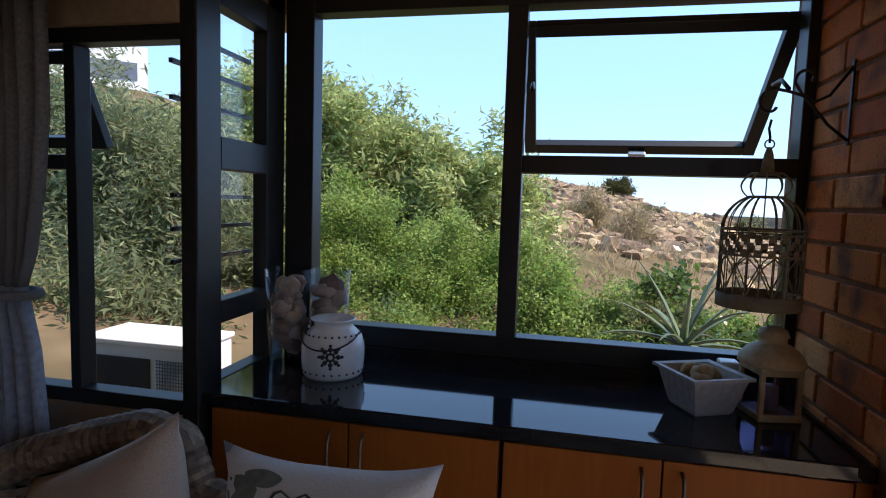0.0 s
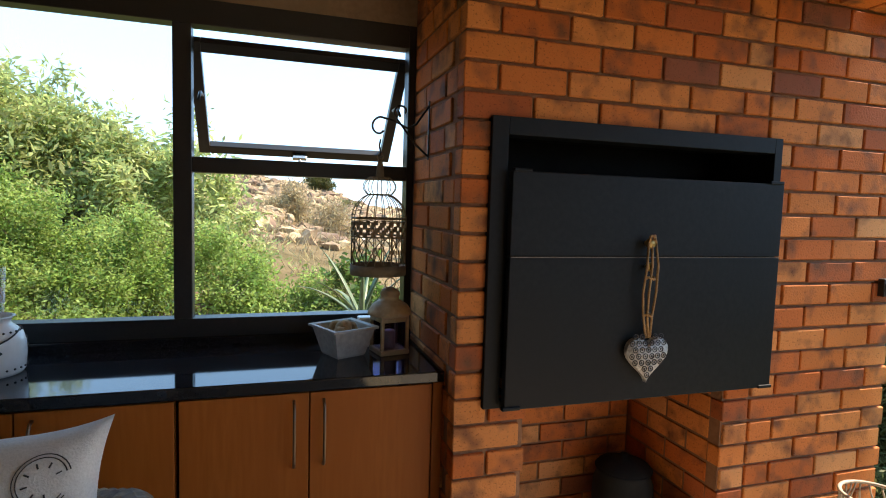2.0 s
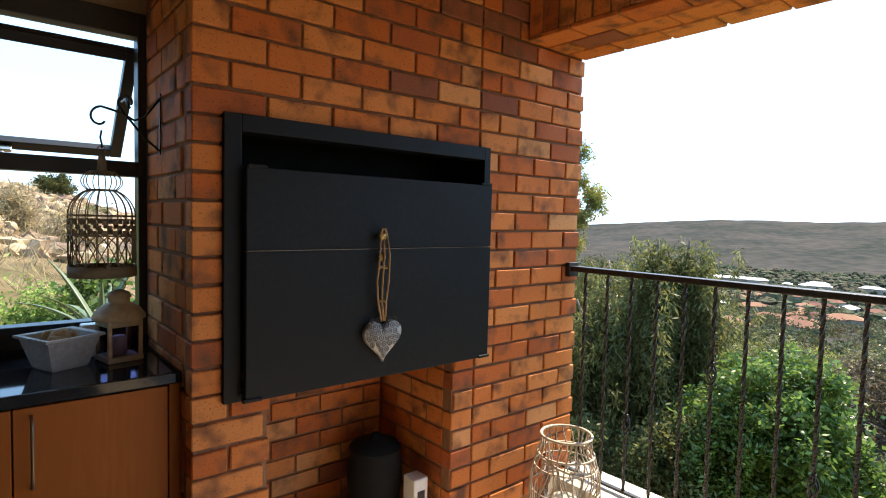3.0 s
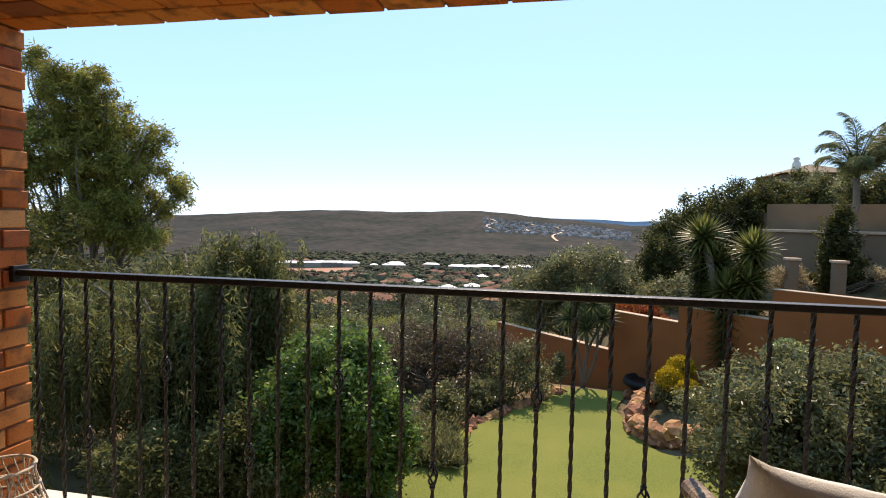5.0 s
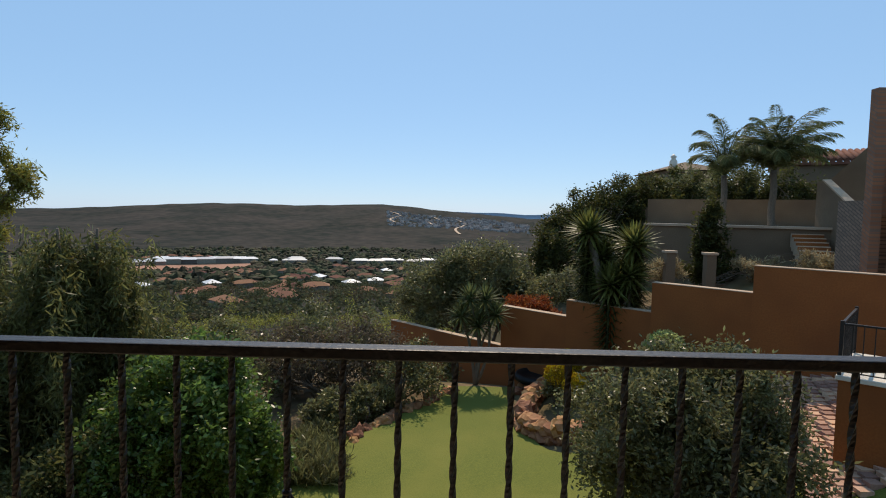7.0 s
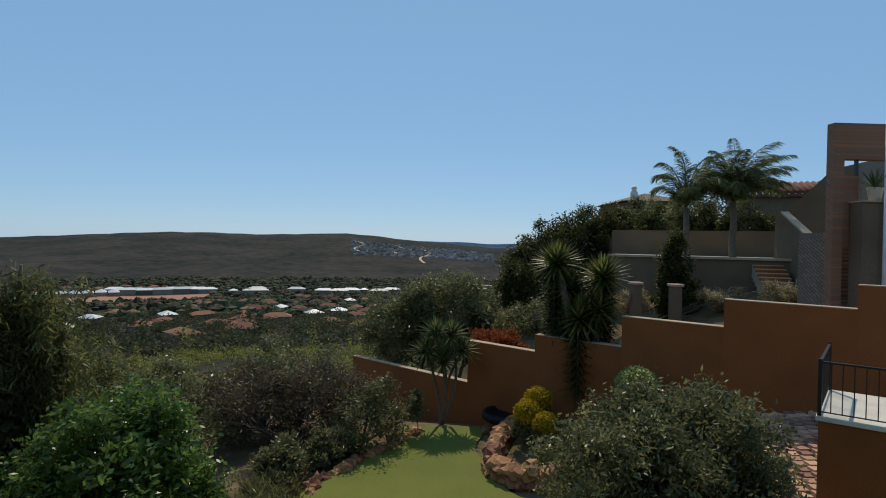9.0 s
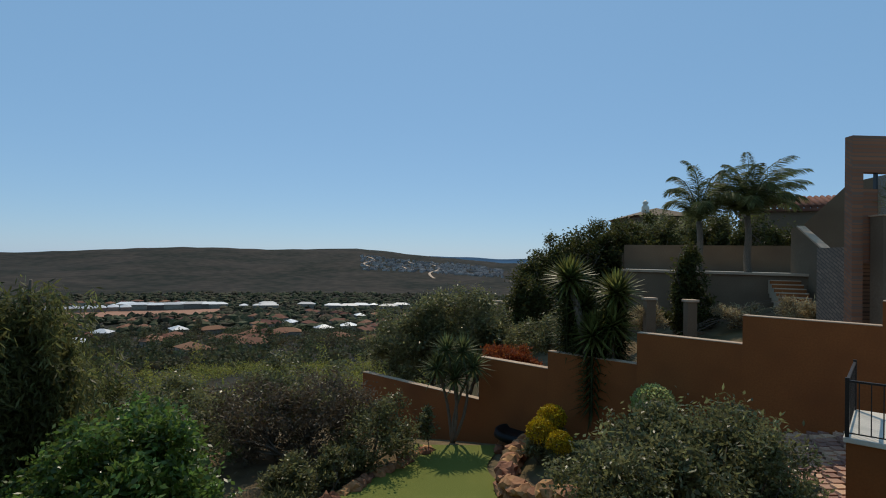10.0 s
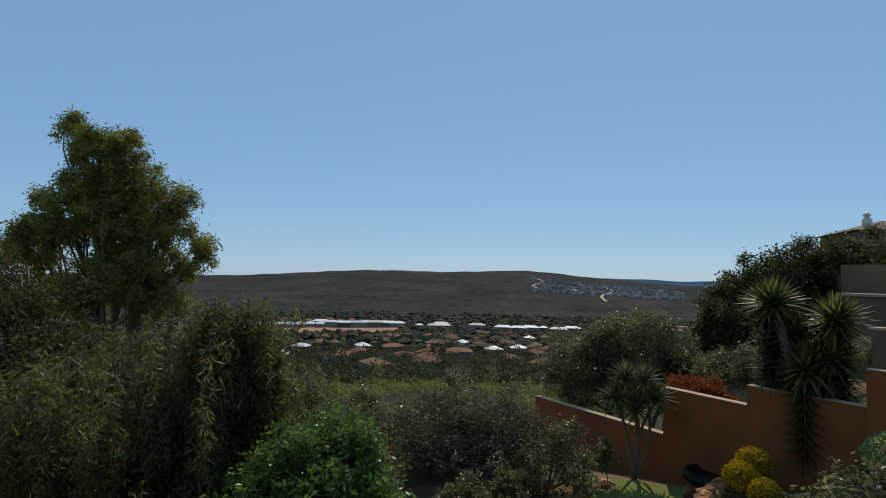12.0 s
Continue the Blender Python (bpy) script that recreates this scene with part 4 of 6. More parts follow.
for x in (-1.3, -0.32):
    for y in (0.8, 1.35):
        part("leg", tube(bmesh.new(), [(x, y, 0.0), (x, y, 0.13)], 0.025, 10), WICKER, sofa)
seat = tagged(part("seat_cushion", block((-1.31, 0.76, 0.342), (-0.31, 1.34, 0.47), 0.03), BEIGE), "beige canvas seat cushion on the wicker sofa", "cushion")
cushion("back_cushion", "plain beige canvas back cushion leaning on the sofa", (-0.94, 1.23, 0.45), -14, -27, -14, 0.54, 0.46, 0.16, BEIGE)
pillow = cushion("printed_cushion", "white linen scatter cushion printed with butterflies and leaves", (-0.555, 1.24, 0.515), -14, -4, -6, 0.42, 0.42, 0.13, LINEN, 0.09)


def print_marks(parent, w, h, thick, side=-1):
    """Printed motifs lying just on the front of a cushion."""
    def at(x, z):
        pinch = 1 - 0.035 * (1 - abs(x) ** 2) * abs(z) ** 3, 1 - 0.08 * (1 - abs(z) ** 2) * abs(x) ** 3
        depth = thick * max(0, (1 - x ** 4) * (1 - z ** 4)) ** 0.6 + 0.01 * noise.noise((x * 2, z * 2, side))
        return Vector((x * w / 2 * pinch[1], side * (depth / 2 + 0.002), z * h / 2 * pinch[0] + h / 2))

    def line(points, r):
        bm = bmesh.new()
        tube(bm, [at(*p) for p in points], r, 5)
        return bm
    wing = bmesh.new()
    for cx, cz, s, turn in ((-0.15, 0.52, 1.0, 0.25), (-0.42, 0.22, 0.8, -0.4)):
        for sx in (-1, 1):
            for a0, rr in ((0.7, 0.3), (-0.5, 0.22)):
                pts = []
                for i in range(17):
                    t = 2 * math.pi * i / 16
                    r = rr * s * (0.55 - 0.45 * math.cos(t)) * (1 + 0.06 * math.sin(7 * t))
                    a = turn + a0 + 0.55 * math.sin(t)
                    pts.append((cx + sx * r * math.cos(a), cz + r * math.sin(a)))
                tube(wing, [at(*p) for p in pts], 0.0022, 4)
                for q in (0.3, 0.6, 0.85):
                    a = turn + a0 + (q - 0.6) * 0.9
                    tube(wing, [at(cx, cz), at(cx + sx * rr * s * 0.8 * math.cos(a), cz + rr * s * 0.8 * math.sin(a))], 0.0011, 4)
    part("butterfly_print", wing, INK, parent, "dark butterfly outlines")
    ring = bmesh.new()
    for r in (0.24, 0.21):
        pts = [(0.58 + r * math.cos(a), 0.58 + r * math.sin(a)) for a in np.linspace(0.3, 5.6, 26)]
        tube(ring, [at(*p) for p in pts], 0.0013, 4)
    for i in range(7):
        a = 0.4 + i * 0.75
        tube(ring, [at(0.58 + 0.12 * math.cos(a), 0.58 + 0.12 * math.sin(a)), at(0.58 + 0.17 * math.cos(a), 0.58 + 0.17 * math.sin(a))], 0.0018, 4)
    part("postmark_print", ring, INK, parent, "round dark postmark print")
    for cx, cz, rx, rz in ((-0.72, 0.72, 0.2, 0.14), (-0.5, 0.86, 0.2, 0.07), (0.1, -0.12, 0.22, 0.07), (0.75, 0.05, 0.1, 0.1), (-0.7, -0.3, 0.2, 0.2)):
        leafs = bmesh.new()
        loop = [leafs.verts.new(at(cx + rx * math.cos(a) * (1 + 0.12 * math.sin(3 * a)), cz + rz * math.sin(a))) for a in np.linspace(0, 2 * math.pi, 18, endpoint=False)]
        mid = leafs.verts.new(at(cx, cz))
        for i in range(18):
            leafs.faces.new((loop[i], loop[(i + 1) % 18], mid))
        part("leaf_print", leafs, LEAFPRINT, parent, "grey-green leaf prints")


print_marks(pillow, 0.42, 0.42, 0.13)

chair = thing("wicker_chair", "brown woven wicker chair standing by the railing", "chair", (1.94, -1.5, 0), 100)
rim = [(-0.33, -0.3, 0.56), (-0.36, 0.0, 0.6), (-0.28, 0.25, 0.64), (0.0, 0.34, 0.66), (0.28, 0.25, 0.64), (0.36, 0.0, 0.6), (0.33, -0.3, 0.56)]
part("rolled_rim", wicker_roll(rim, 0.035), WICKER, chair)
b = bmesh.new()
for (x0, y0, z0), (x1, y1, z1) in zip(rim, rim[1:]):
    d = Vector((x1 - x0, y1 - y0, 0))
    n = max(1, int(d.length / 0.045))
    weave(b, (x0, y0, 0.14), d.normalized(), (0, 0, 1), n + 1, int((min(z0, z1) - 0.14) / 0.022), d.length / n, 0.022)
part("woven_back", b, WICKER, chair)
part("seat_base", block((-0.3, -0.3, 0.2), (0.3, 0.24, 0.36), 0.02), WICKER, chair)
for x in (-0.27, 0.27):
    for y in (-0.27, 0.2):
        part("leg", tube(bmesh.new(), [(x, y, 0.0), (x, y, 0.21)], 0.02, 10), WICKER, chair)
pillow = cushion("printed_cushion", "white linen scatter cushion with brown print on the wicker chair", (2.02, -1.28, 0.365), -24, -12, 100, 0.44, 0.44, 0.13, LINEN, 0.12)
print_marks(pillow, 0.44, 0.44, 0.13)

# openwork cane lantern beside the fireplace
basket = thing("cane_lantern", "round openwork cane lantern with a candle inside", "lantern", (2.0, 1.36, 0.0))
basket.scale = (1.2, 1.2, 1.02)
shape = [(0.085, 0.0), (0.115, 0.06), (0.13, 0.16), (0.125, 0.26), (0.105, 0.34), (0.09, 0.39), (0.092, 0.43)]
def basket_r(z):
    for (r0, z0), (r1, z1) in zip(shape, shape[1:]):
        if z <= z1:
            return r0 + (r1 - r0) * (z - z0) / (z1 - z0)
    return shape[-1][0]
for i in range(26):
    a = 2 * math.pi * i / 26
    b = bmesh.new()
    tube(b, [(basket_r(z) * math.cos(a + 0.12 * math.sin(z * 25 + i)), basket_r(z) * math.sin(a + 0.12 * math.sin(z * 25 + i)), z) for z in np.linspace(0, 0.43, 14)], 0.0028, 5)
    part("cane", b, WIRE, basket)
for z, t in ((0.006, 0.006), (0.07, 0.003), (0.2, 0.003), (0.3, 0.003), (0.35, 0.005), (0.43, 0.006)):
    part("hoop", tube(bmesh.new(), [(basket_r(z) * math.cos(a), basket_r(z) * math.sin(a), z) for a in np.linspace(0, 2 * math.pi, 30, endpoint=False)], t, 6, True), WIRE, basket)
part("glass", lathe(bmesh.new(), [(0.0, 0.01), (0.075, 0.01), (0.078, 0.02), (0.078, 0.3), (0.075, 0.3), (0.074, 0.022), (0, 0.02)], 28), VASE, basket)
part("candle", lathe(bmesh.new(), [(0, 0.023), (0.045, 0.023), (0.045, 0.15), (0.038, 0.156), (0, 0.15)], 24), CANDLE, basket)
part("handle", tube(bmesh.new(), [(0.11 * math.cos(a), 0.02 - 0.14 * math.sin(a) * 0.9, 0.35 - 0.05 * math.sin(a)) for a in np.linspace(0, math.pi, 16)], 0.005, 6), WIRE, basket)

# ---- ground ----
def ease(a, c, x):
    t = min(1.0, max(0.0, (x - a) / (c - a)))
    return t * t * (3 - 2 * t)


SLOPE = [(0, -3.45), (17, -3.5), (26, -6), (60, -15), (200, -35), (450, -58), (900, -81), (1300, -86), (1700, -64), (2300, -28), (2600, 0), (3000, -30), (3600, -60), (4900, -30)]


def down(d):
    for (a, z0), (c, z1) in zip(SLOPE, SLOPE[1:]):
        if d <= c:
            return z0 + (z1 - z0) * (d - a) / (c - a)
    return SLOPE[-1][1]


def ridge(th):
    """How the far ridge rises and falls along the skyline."""
    deg = math.degrees(th)
    crest = float(np.interp(deg, (-30, -7.3, -3.2, 1.5, 5, 8.2, 11, 16.5, 20, 24, 30.6, 36.4, 60), (-22, -17, -4, 11, 28, 37, 31, 23, 26, 25, 7, -9, -25)))
    return crest + 1.2 * math.sin(deg * 1.9) + 0.7 * math.sin(deg * 5.3 + 1)


def ground_z(x, y):
    d, th = math.hypot(x, y), math.atan2(y, x)
    z = down(d)
    if d > 1300:
        z += ridge(th) * ease(1500, 2500, d) * (1 - ease(2700, 3400, d)) + 7 * noise.noise((x * 0.004, y * 0.004, 0)) * ease(1300, 1700, d) * (1 - 0.8 * ease(2200, 2550, d))
    elif d > 40:
        z += 2.0 * noise.noise((x * 0.02, y * 0.02, 3)) * ease(40, 90, d)
    south = -3.45 + 0.33 * max(0, -3 - y)
    south = min(south, 0.2)
    w = ease(-2.5, -4, y) * (1 - ease(45, 110, d))
    z = z + (max(z, south) - z) * w
    north = -0.3 + 0.11 * (y - 3) - 0.2 * x
    north -= 0.4 * max(0, y - 26.5)
    north += 0.35 * noise.noise((x * 0.35, y * 0.35, 7)) * ease(5, 10, d)
    w = ease(radians(38), radians(60), th) * (1 - ease(120, 400, d))
    return z + (north - z) * w


def ground_material():
    m = surface("veld", (0.12, 0.085, 0.05), (0.2, 0.145, 0.085), 0.95, 2.2, 0.5, c3=(0.085, 0.08, 0.035), stain=0.3, gloss=0.05)
    n, l = m.node_tree.nodes, m.node_tree.links
    p = n["Principled BSDF"]
    near = p.inputs["Base Color"].links[0].from_socket
    co = n.new("ShaderNodeTexCoord")
    big, mid = n.new("ShaderNodeTexNoise"), n.new("ShaderNodeTexNoise")
    big.inputs["Scale"].default_value, big.inputs["Detail"].default_value = 0.006, 6
    mid.inputs["Scale"].default_value, mid.inputs["Detail"].default_value = 0.035, 9
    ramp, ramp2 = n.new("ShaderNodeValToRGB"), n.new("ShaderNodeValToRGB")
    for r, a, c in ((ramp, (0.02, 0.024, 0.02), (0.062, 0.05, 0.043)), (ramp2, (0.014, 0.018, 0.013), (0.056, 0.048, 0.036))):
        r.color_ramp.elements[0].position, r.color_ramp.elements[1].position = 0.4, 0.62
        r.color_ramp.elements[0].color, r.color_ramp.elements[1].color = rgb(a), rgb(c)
    for tex, r in ((big, ramp), (mid, ramp2)):
        l.new(co.outputs["Object"], tex.inputs["Vector"])
        l.new(tex.outputs["Fac"], r.inputs[0])
    mx = n.new("ShaderNodeMix")
    mx.data_type = "RGBA"
    mx.inputs["Factor"].default_value = 0.5
    l.new(ramp.outputs[0], mx.inputs["A"])
    l.new(ramp2.outputs[0], mx.inputs["B"])
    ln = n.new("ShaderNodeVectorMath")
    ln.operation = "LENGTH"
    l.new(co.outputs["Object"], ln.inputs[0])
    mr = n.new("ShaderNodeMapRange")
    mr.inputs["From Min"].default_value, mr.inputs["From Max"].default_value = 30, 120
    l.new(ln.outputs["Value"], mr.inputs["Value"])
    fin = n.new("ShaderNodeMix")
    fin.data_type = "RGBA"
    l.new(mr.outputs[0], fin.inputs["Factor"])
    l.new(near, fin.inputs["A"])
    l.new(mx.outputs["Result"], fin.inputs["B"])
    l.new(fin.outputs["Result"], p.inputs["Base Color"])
    return m


radii = [0.0] + [2.6 * 1.055 ** i for i in range(141)]
radii = [r for r in radii if r < 4850]
SECT = 288
gv, gf = [(0, 0, ground_z(0.01, 0))], []
for r in radii[1:]:
    for k in range(SECT):
        a = 2 * math.pi * k / SECT
        x, y = r * math.cos(a), r * math.sin(a)
        gv.append((x, y, ground_z(x, y)))
for k in range(SECT):
    gf.append((0, 1 + k, 1 + (k + 1) % SECT))
for i in range(len(radii) - 2):
    for k in range(SECT):
        a, c = 1 + i * SECT + k, 1 + i * SECT + (k + 1) % SECT
        gf.append((a, a + SECT, c + SECT, c))
# skyline strip; its blue stands in for the hazy air before it
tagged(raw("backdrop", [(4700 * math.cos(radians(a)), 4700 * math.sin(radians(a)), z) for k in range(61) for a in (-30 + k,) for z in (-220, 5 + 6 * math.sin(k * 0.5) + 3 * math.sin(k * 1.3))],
           [(2 * k, 2 * k + 2, 2 * k + 3, 2 * k + 1) for k in range(60)], HAZY_RIDGE), "faint ridge on the far horizon, painted blue like hazy air", "hills", kind="structure")
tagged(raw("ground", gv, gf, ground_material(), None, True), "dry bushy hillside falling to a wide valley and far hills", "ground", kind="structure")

# lawn: a sheet that follows the garden, inside a curved edge
def lawn_edge(x):
    """The lawn's two sides at a distance x from the house: nearer the view's left, then its right."""
    left = 2.6 - 3.2 * ease(10.5, 16.5, x)
    right = -9.0 + 6.4 * ease(8.5, 13.2, x) - 0.2 * math.sin(x * 2)
    return left, right


bm = bmesh.new()
prev = None
for i in range(61):
    x = 2.6 + 14.0 * i / 60
    l0, r0 = lawn_edge(x)
    row = [bm.verts.new((x, l0 + (r0 - l0) * j / 24, ground_z(x, l0 + (r0 - l0) * j / 24) + 0.05)) for j in range(25)]
    if prev:
        for j in range(24):
            bm.faces.new((prev[j], row[j], row[j + 1], prev[j + 1])).smooth = True
    prev = row
setting("lawn", bm, LAWN, "sunlit mown green lawn below the balcony", "lawn")

# ---- plants ----
def quads(name, corners, material, parent):
    """corners: an array of n x 4 x 3; each row one leaf blade."""
    n = len(corners)
    me = bpy.data.meshes.new(name)
    me.vertices.add(4 * n)
    me.vertices.foreach_set("co", corners.astype(np.float32).ravel())
    me.loops.add(4 * n)
    me.loops.foreach_set("vertex_index", np.arange(4 * n, dtype=np.int32))
    me.polygons.add(n)
    me.polygons.foreach_set("loop_start", np.arange(0, 4 * n, 4, dtype=np.int32))
    me.update(calc_edges=True)
    me.materials.append(material)
    ob = new(name, me)
    ob.parent = parent
    ob["kind"] = "stuff"
    return ob


def blades(rng, base, length, width, droop=0.0, upright=0.0):
    """Leaf rhombs at the base points, lying every way."""
    n = len(base)
    d = rng.normal(size=(n, 3))
    d[:, 2] = d[:, 2] * 0.8 + upright - droop
    d /= np.linalg.norm(d, axis=1)[:, None]
    s = np.cross(d, rng.normal(size=(n, 3)))
    s /= np.linalg.norm(s, axis=1)[:, None] + 1e-9
    l = length * rng.uniform(0.6, 1.3, n)[:, None]
    w = width * rng.uniform(0.7, 1.2, n)[:, None]
    return np.stack([base, base + d * l * 0.45 + s * w / 2, base + d * l, base + d * l * 0.45 - s * w / 2], axis=1)


def crown_points(rng, blobs, clusters, per, spread, inner=0.55):
    """Leaf places in clumps over lumpy ellipsoids."""
    out = []
    vol = np.array([r[0] * r[1] + r[1] * r[2] + r[0] * r[2] for _, r in blobs])
    for (c, r), share in zip(blobs, vol / vol.sum()):
        k = max(4, int(clusters * share))
        tufts = max(4, k // 9)
        d = rng.normal(size=(tufts, 3))
        d /= np.linalg.norm(d, axis=1)[:, None]
        lump = np.array([1 + 0.34 * noise.noise(Vector(q) * 2.3 + Vector(c)) + 0.3 * noise.noise(Vector(q) * 6.5 + Vector(c)) for q in d])
        t = 1 - inner * rng.random(tufts) ** 1.6
        heart = d * (lump * t)[:, None]
        own = rng.integers(0, tufts, k)
        cen = np.array(c) + np.array(r) * (heart[own] + rng.normal(size=(k, 3)) * (0.06 + 0.5 / math.sqrt(tufts)) * 0.55)
        pts = np.repeat(cen, per, axis=0) + rng.normal(size=(k * per, 3)) * spread
        out.append(pts)
    return np.concatenate(out)


def branch(bm, rng, a, c, r0, r1, bend=0.15, steps=6, sides=7):
    a, c = Vector(a), Vector(c)
    off = Vector(rng.normal(size=3)) * (c - a).length * bend
    pts = [a.lerp(c, i / steps) + off * math.sin(math.pi * i / steps) * 0.5 for i in range(steps + 1)]
    tube(bm, pts, [r0 + (r1 - r0) * i / steps for i in range(steps + 1)], sides)


def plant(name, label, category, base, blobs, clusters, per, spread, length, width, leaf, trunk=0.05, bark=None, seed=1, droop=0.0, inner=0.55, upright=0.0, limbs=8, group=""):
    """A shrub or tree: stems from the base into each lump of the crown, and leaf blades in clumps."""
    rng = np.random.default_rng(seed)
    t = thing(name, label, category, base, group=group)
    rel = [((c[0] - base[0], c[1] - base[1], c[2] - base[2]), r) for c, r in blobs]
    bm = bmesh.new()
    for c, r in rel:
        fork = Vector((c[0] * 0.5, c[1] * 0.5, max(0.1, (c[2] - r[2] * 0.6) * 0.8)))
        branch(bm, rng, (rng.normal() * trunk, rng.normal() * trunk, -0.1), fork, trunk, trunk * 0.7)
        for _ in range(limbs):
            d = rng.normal(size=3)
            d /= np.linalg.norm(d)
            d[2] = abs(d[2])
            tip = Vector(c) + Vector(d * np.array(r) * 0.85)
            branch(bm, rng, fork, tip, trunk * 0.55, trunk * 0.1, 0.2, 5, 5)
    part("trunk", bm, bark or BARK, t)
    quads("crown", blades(rng, crown_points(rng, rel, int(clusters * 1.1), int(per * 1.9), spread * 1.0, inner), length * 1.15, width * 1.45, droop, upright), leaf, t)
    core = [(c, tuple(0.82 * q for q in r)) for c, r in rel]
    quads("inner_leaves", blades(rng, crown_points(rng, core, int(clusters * 0.5), int(per * 0.9), spread * 1.4, 0.6), length * 1.5, width * 2.0, droop, upright), leaf, t)
    return t


def spiky(bm, rng, at, n, length, width, low=-0.5):
    """A rosette of stiff pointed blades."""
    for i in range(n):
        a, e = i * 2.4, low + (1.45 - low) * ((i + 0.5) / n) ** 0.8
        d = Vector((math.cos(a) * math.cos(e), math.sin(a) * math.cos(e), math.sin(e)))
        s = Vector((-math.sin(a), math.cos(a), 0)) * width / 2
        nrm = d.cross(s).normalized() * width * 0.25
        l = length * rng.uniform(0.8, 1.1)
        p = Vector(at)
        q = [bm.verts.new(v) for v in (p + s * 0.6, p + nrm, p - s * 0.6, p + d * l * 0.45 + s, p + d * l * 0.45 + nrm, p + d * l * 0.45 - s, p + d * l - Vector((0, 0, l * 0.1)))]
        for f in ((0, 1, 4, 3), (1, 2, 5, 4)):
            bm.faces.new([q[x] for x in f])
        bm.faces.new((q[3], q[4], q[6]))
        bm.faces.new((q[4], q[5], q[6]))


# outside the window
plant("tall_shrub", "tall sunlit silvery-green shrub outside the window", "shrub", (-2.6, 8.4, 0.9),
      [((-3.75, 8.3, 1.9), (1.4, 1.2, 1.3)), ((-2.3, 8.2, 1.15), (1.2, 1.1, 1.35)), ((-1.25, 8.3, 1.08), (1.0, 1.0, 1.2)), ((-4.9, 7.9, 2.0), (1.3, 1.2, 1.3))], 3200, 13, 0.1, 0.1, 0.024, LEAF_SHRUB, 0.05, seed=11)
plant("low_shrub", "bright green leafy shrub close outside the window", "shrub", (-0.9, 6.0, -0.1),
      [((-1.6, 6.2, 0.3), (1.0, 0.8, 0.85)), ((-0.55, 6.3, 0.15), (0.9, 0.7, 0.85)), ((0.35, 6.3, -0.1), (0.8, 0.6, 0.62)), ((-2.7, 6.0, 0.6), (0.9, 0.8, 0.9)), ((1.3, 6.6, -0.35), (0.8, 0.6, 0.6)), ((-2.0, 5.3, -0.1), (1.0, 0.6, 0.6)), ((-0.7, 5.3, -0.25), (1.0, 0.5, 0.45))], 3800, 24, 0.075, 0.038, 0.014, LEAF_BRIGHT, 0.03, seed=12)
plant("side_shrub", "pale green leafy tree beyond the side windows", "shrub", (-4.6, 5.4, -0.2),
      [((-5.2, 5.6, 1.3), (1.1, 0.9, 1.5)), ((-4.1, 5.3, 1.2), (0.9, 0.8, 1.3)), ((-3.4, 5.0, 0.6), (0.7, 0.7, 1.0)), ((-6.4, 6.0, 1.2), (1.1, 0.9, 1.4)), ((-4.6, 5.2, 0.0), (1.2, 0.6, 0.8)), ((-3.7, 4.5, -0.1), (1.5, 0.6, 0.6)), ((-3.4, 4.0, 0.15), (0.9, 0.5, 0.7)), ((-4.6, 4.6, 0.3), (1.0, 0.5, 0.8)), ((-5.8, 5.6, 0.0), (1.2, 0.7, 0.9))], 4200, 20, 0.1, 0.075, 0.014, LEAF_WILLOW, 0.05, seed=13)
plant("straw_shrub", "dry straw-coloured bush on the rocky slope", "shrub", (1.2, 14.5, 0.6),
      [((1.4, 14.6, 0.7), (0.6, 0.5, 0.55)), ((0.4, 15.5, 1.0), (0.7, 0.6, 0.8))], 300, 12, 0.1, 0.16, 0.014, LEAF_STRAW, 0.03, seed=14, upright=0.7)
plant("crest_shrub", "round dark shrub on the crest of the slope", "shrub", (2.0, 24.0, 1.7), [((2.0, 24.0, 2.15), (0.6, 0.5, 0.4))], 200, 12, 0.08, 0.09, 0.03, LEAF_DARK, 0.03, seed=15)
plant("corner_shrub", "dark green shrub below the aloe", "shrub", (1.0, 6.4, -0.5), [((0.95, 6.3, 0.25), (0.4, 0.4, 0.45)), ((2.0, 6.5, -0.1), (0.7, 0.5, 0.5))], 420, 13, 0.06, 0.06, 0.028, LEAF_GLOSSY, 0.03, seed=16)

aloe = thing("aloe", "grey-green aloe with long arching pointed leaves", "aloe", (0.64, 4.2, -0.15))
rng = np.random.default_rng(4)
part("stem", tube(bmesh.new(), [(0, 0, -0.25), (0.01, 0, 0.3), (0, 0, 0.66)], [0.06, 0.055, 0.05], 10), BARK, aloe)
for i in range(19):
    a, e = i * 2.4, 0.05 + 1.15 * (i / 19)
    bm, l = bmesh.new(), rng.uniform(0.5, 0.74)
    prev, w0 = None, 0.055
    for j in range(9):
        t = j / 8
        reach, rise = l * t * math.cos(e), l * (t * math.sin(e) + 0.25 * t * (1 - t)) - 0.14 * t * t * (1.3 - e)
        c = Vector((reach * math.cos(a), reach * math.sin(a), 0.66 + rise))
        s, w = Vector((-math.sin(a), math.cos(a), 0)), w0 * (1 - t) ** 0.8 * 0.5 + 0.001
        row = [bm.verts.new(c + s * w + Vector((0, 0, w * 0.5))), bm.verts.new(c), bm.verts.new(c - s * w + Vector((0, 0, w * 0.5))), bm.verts.new(c - Vector((0, 0, w * 0.45)))]
        if prev:
            for k in range(4):
                bm.faces.new((prev[k], prev[(k + 1) % 4], row[(k + 1) % 4], row[k])).smooth = True
        prev = row
    part("leaf", bm, LEAF_ALOE, aloe)

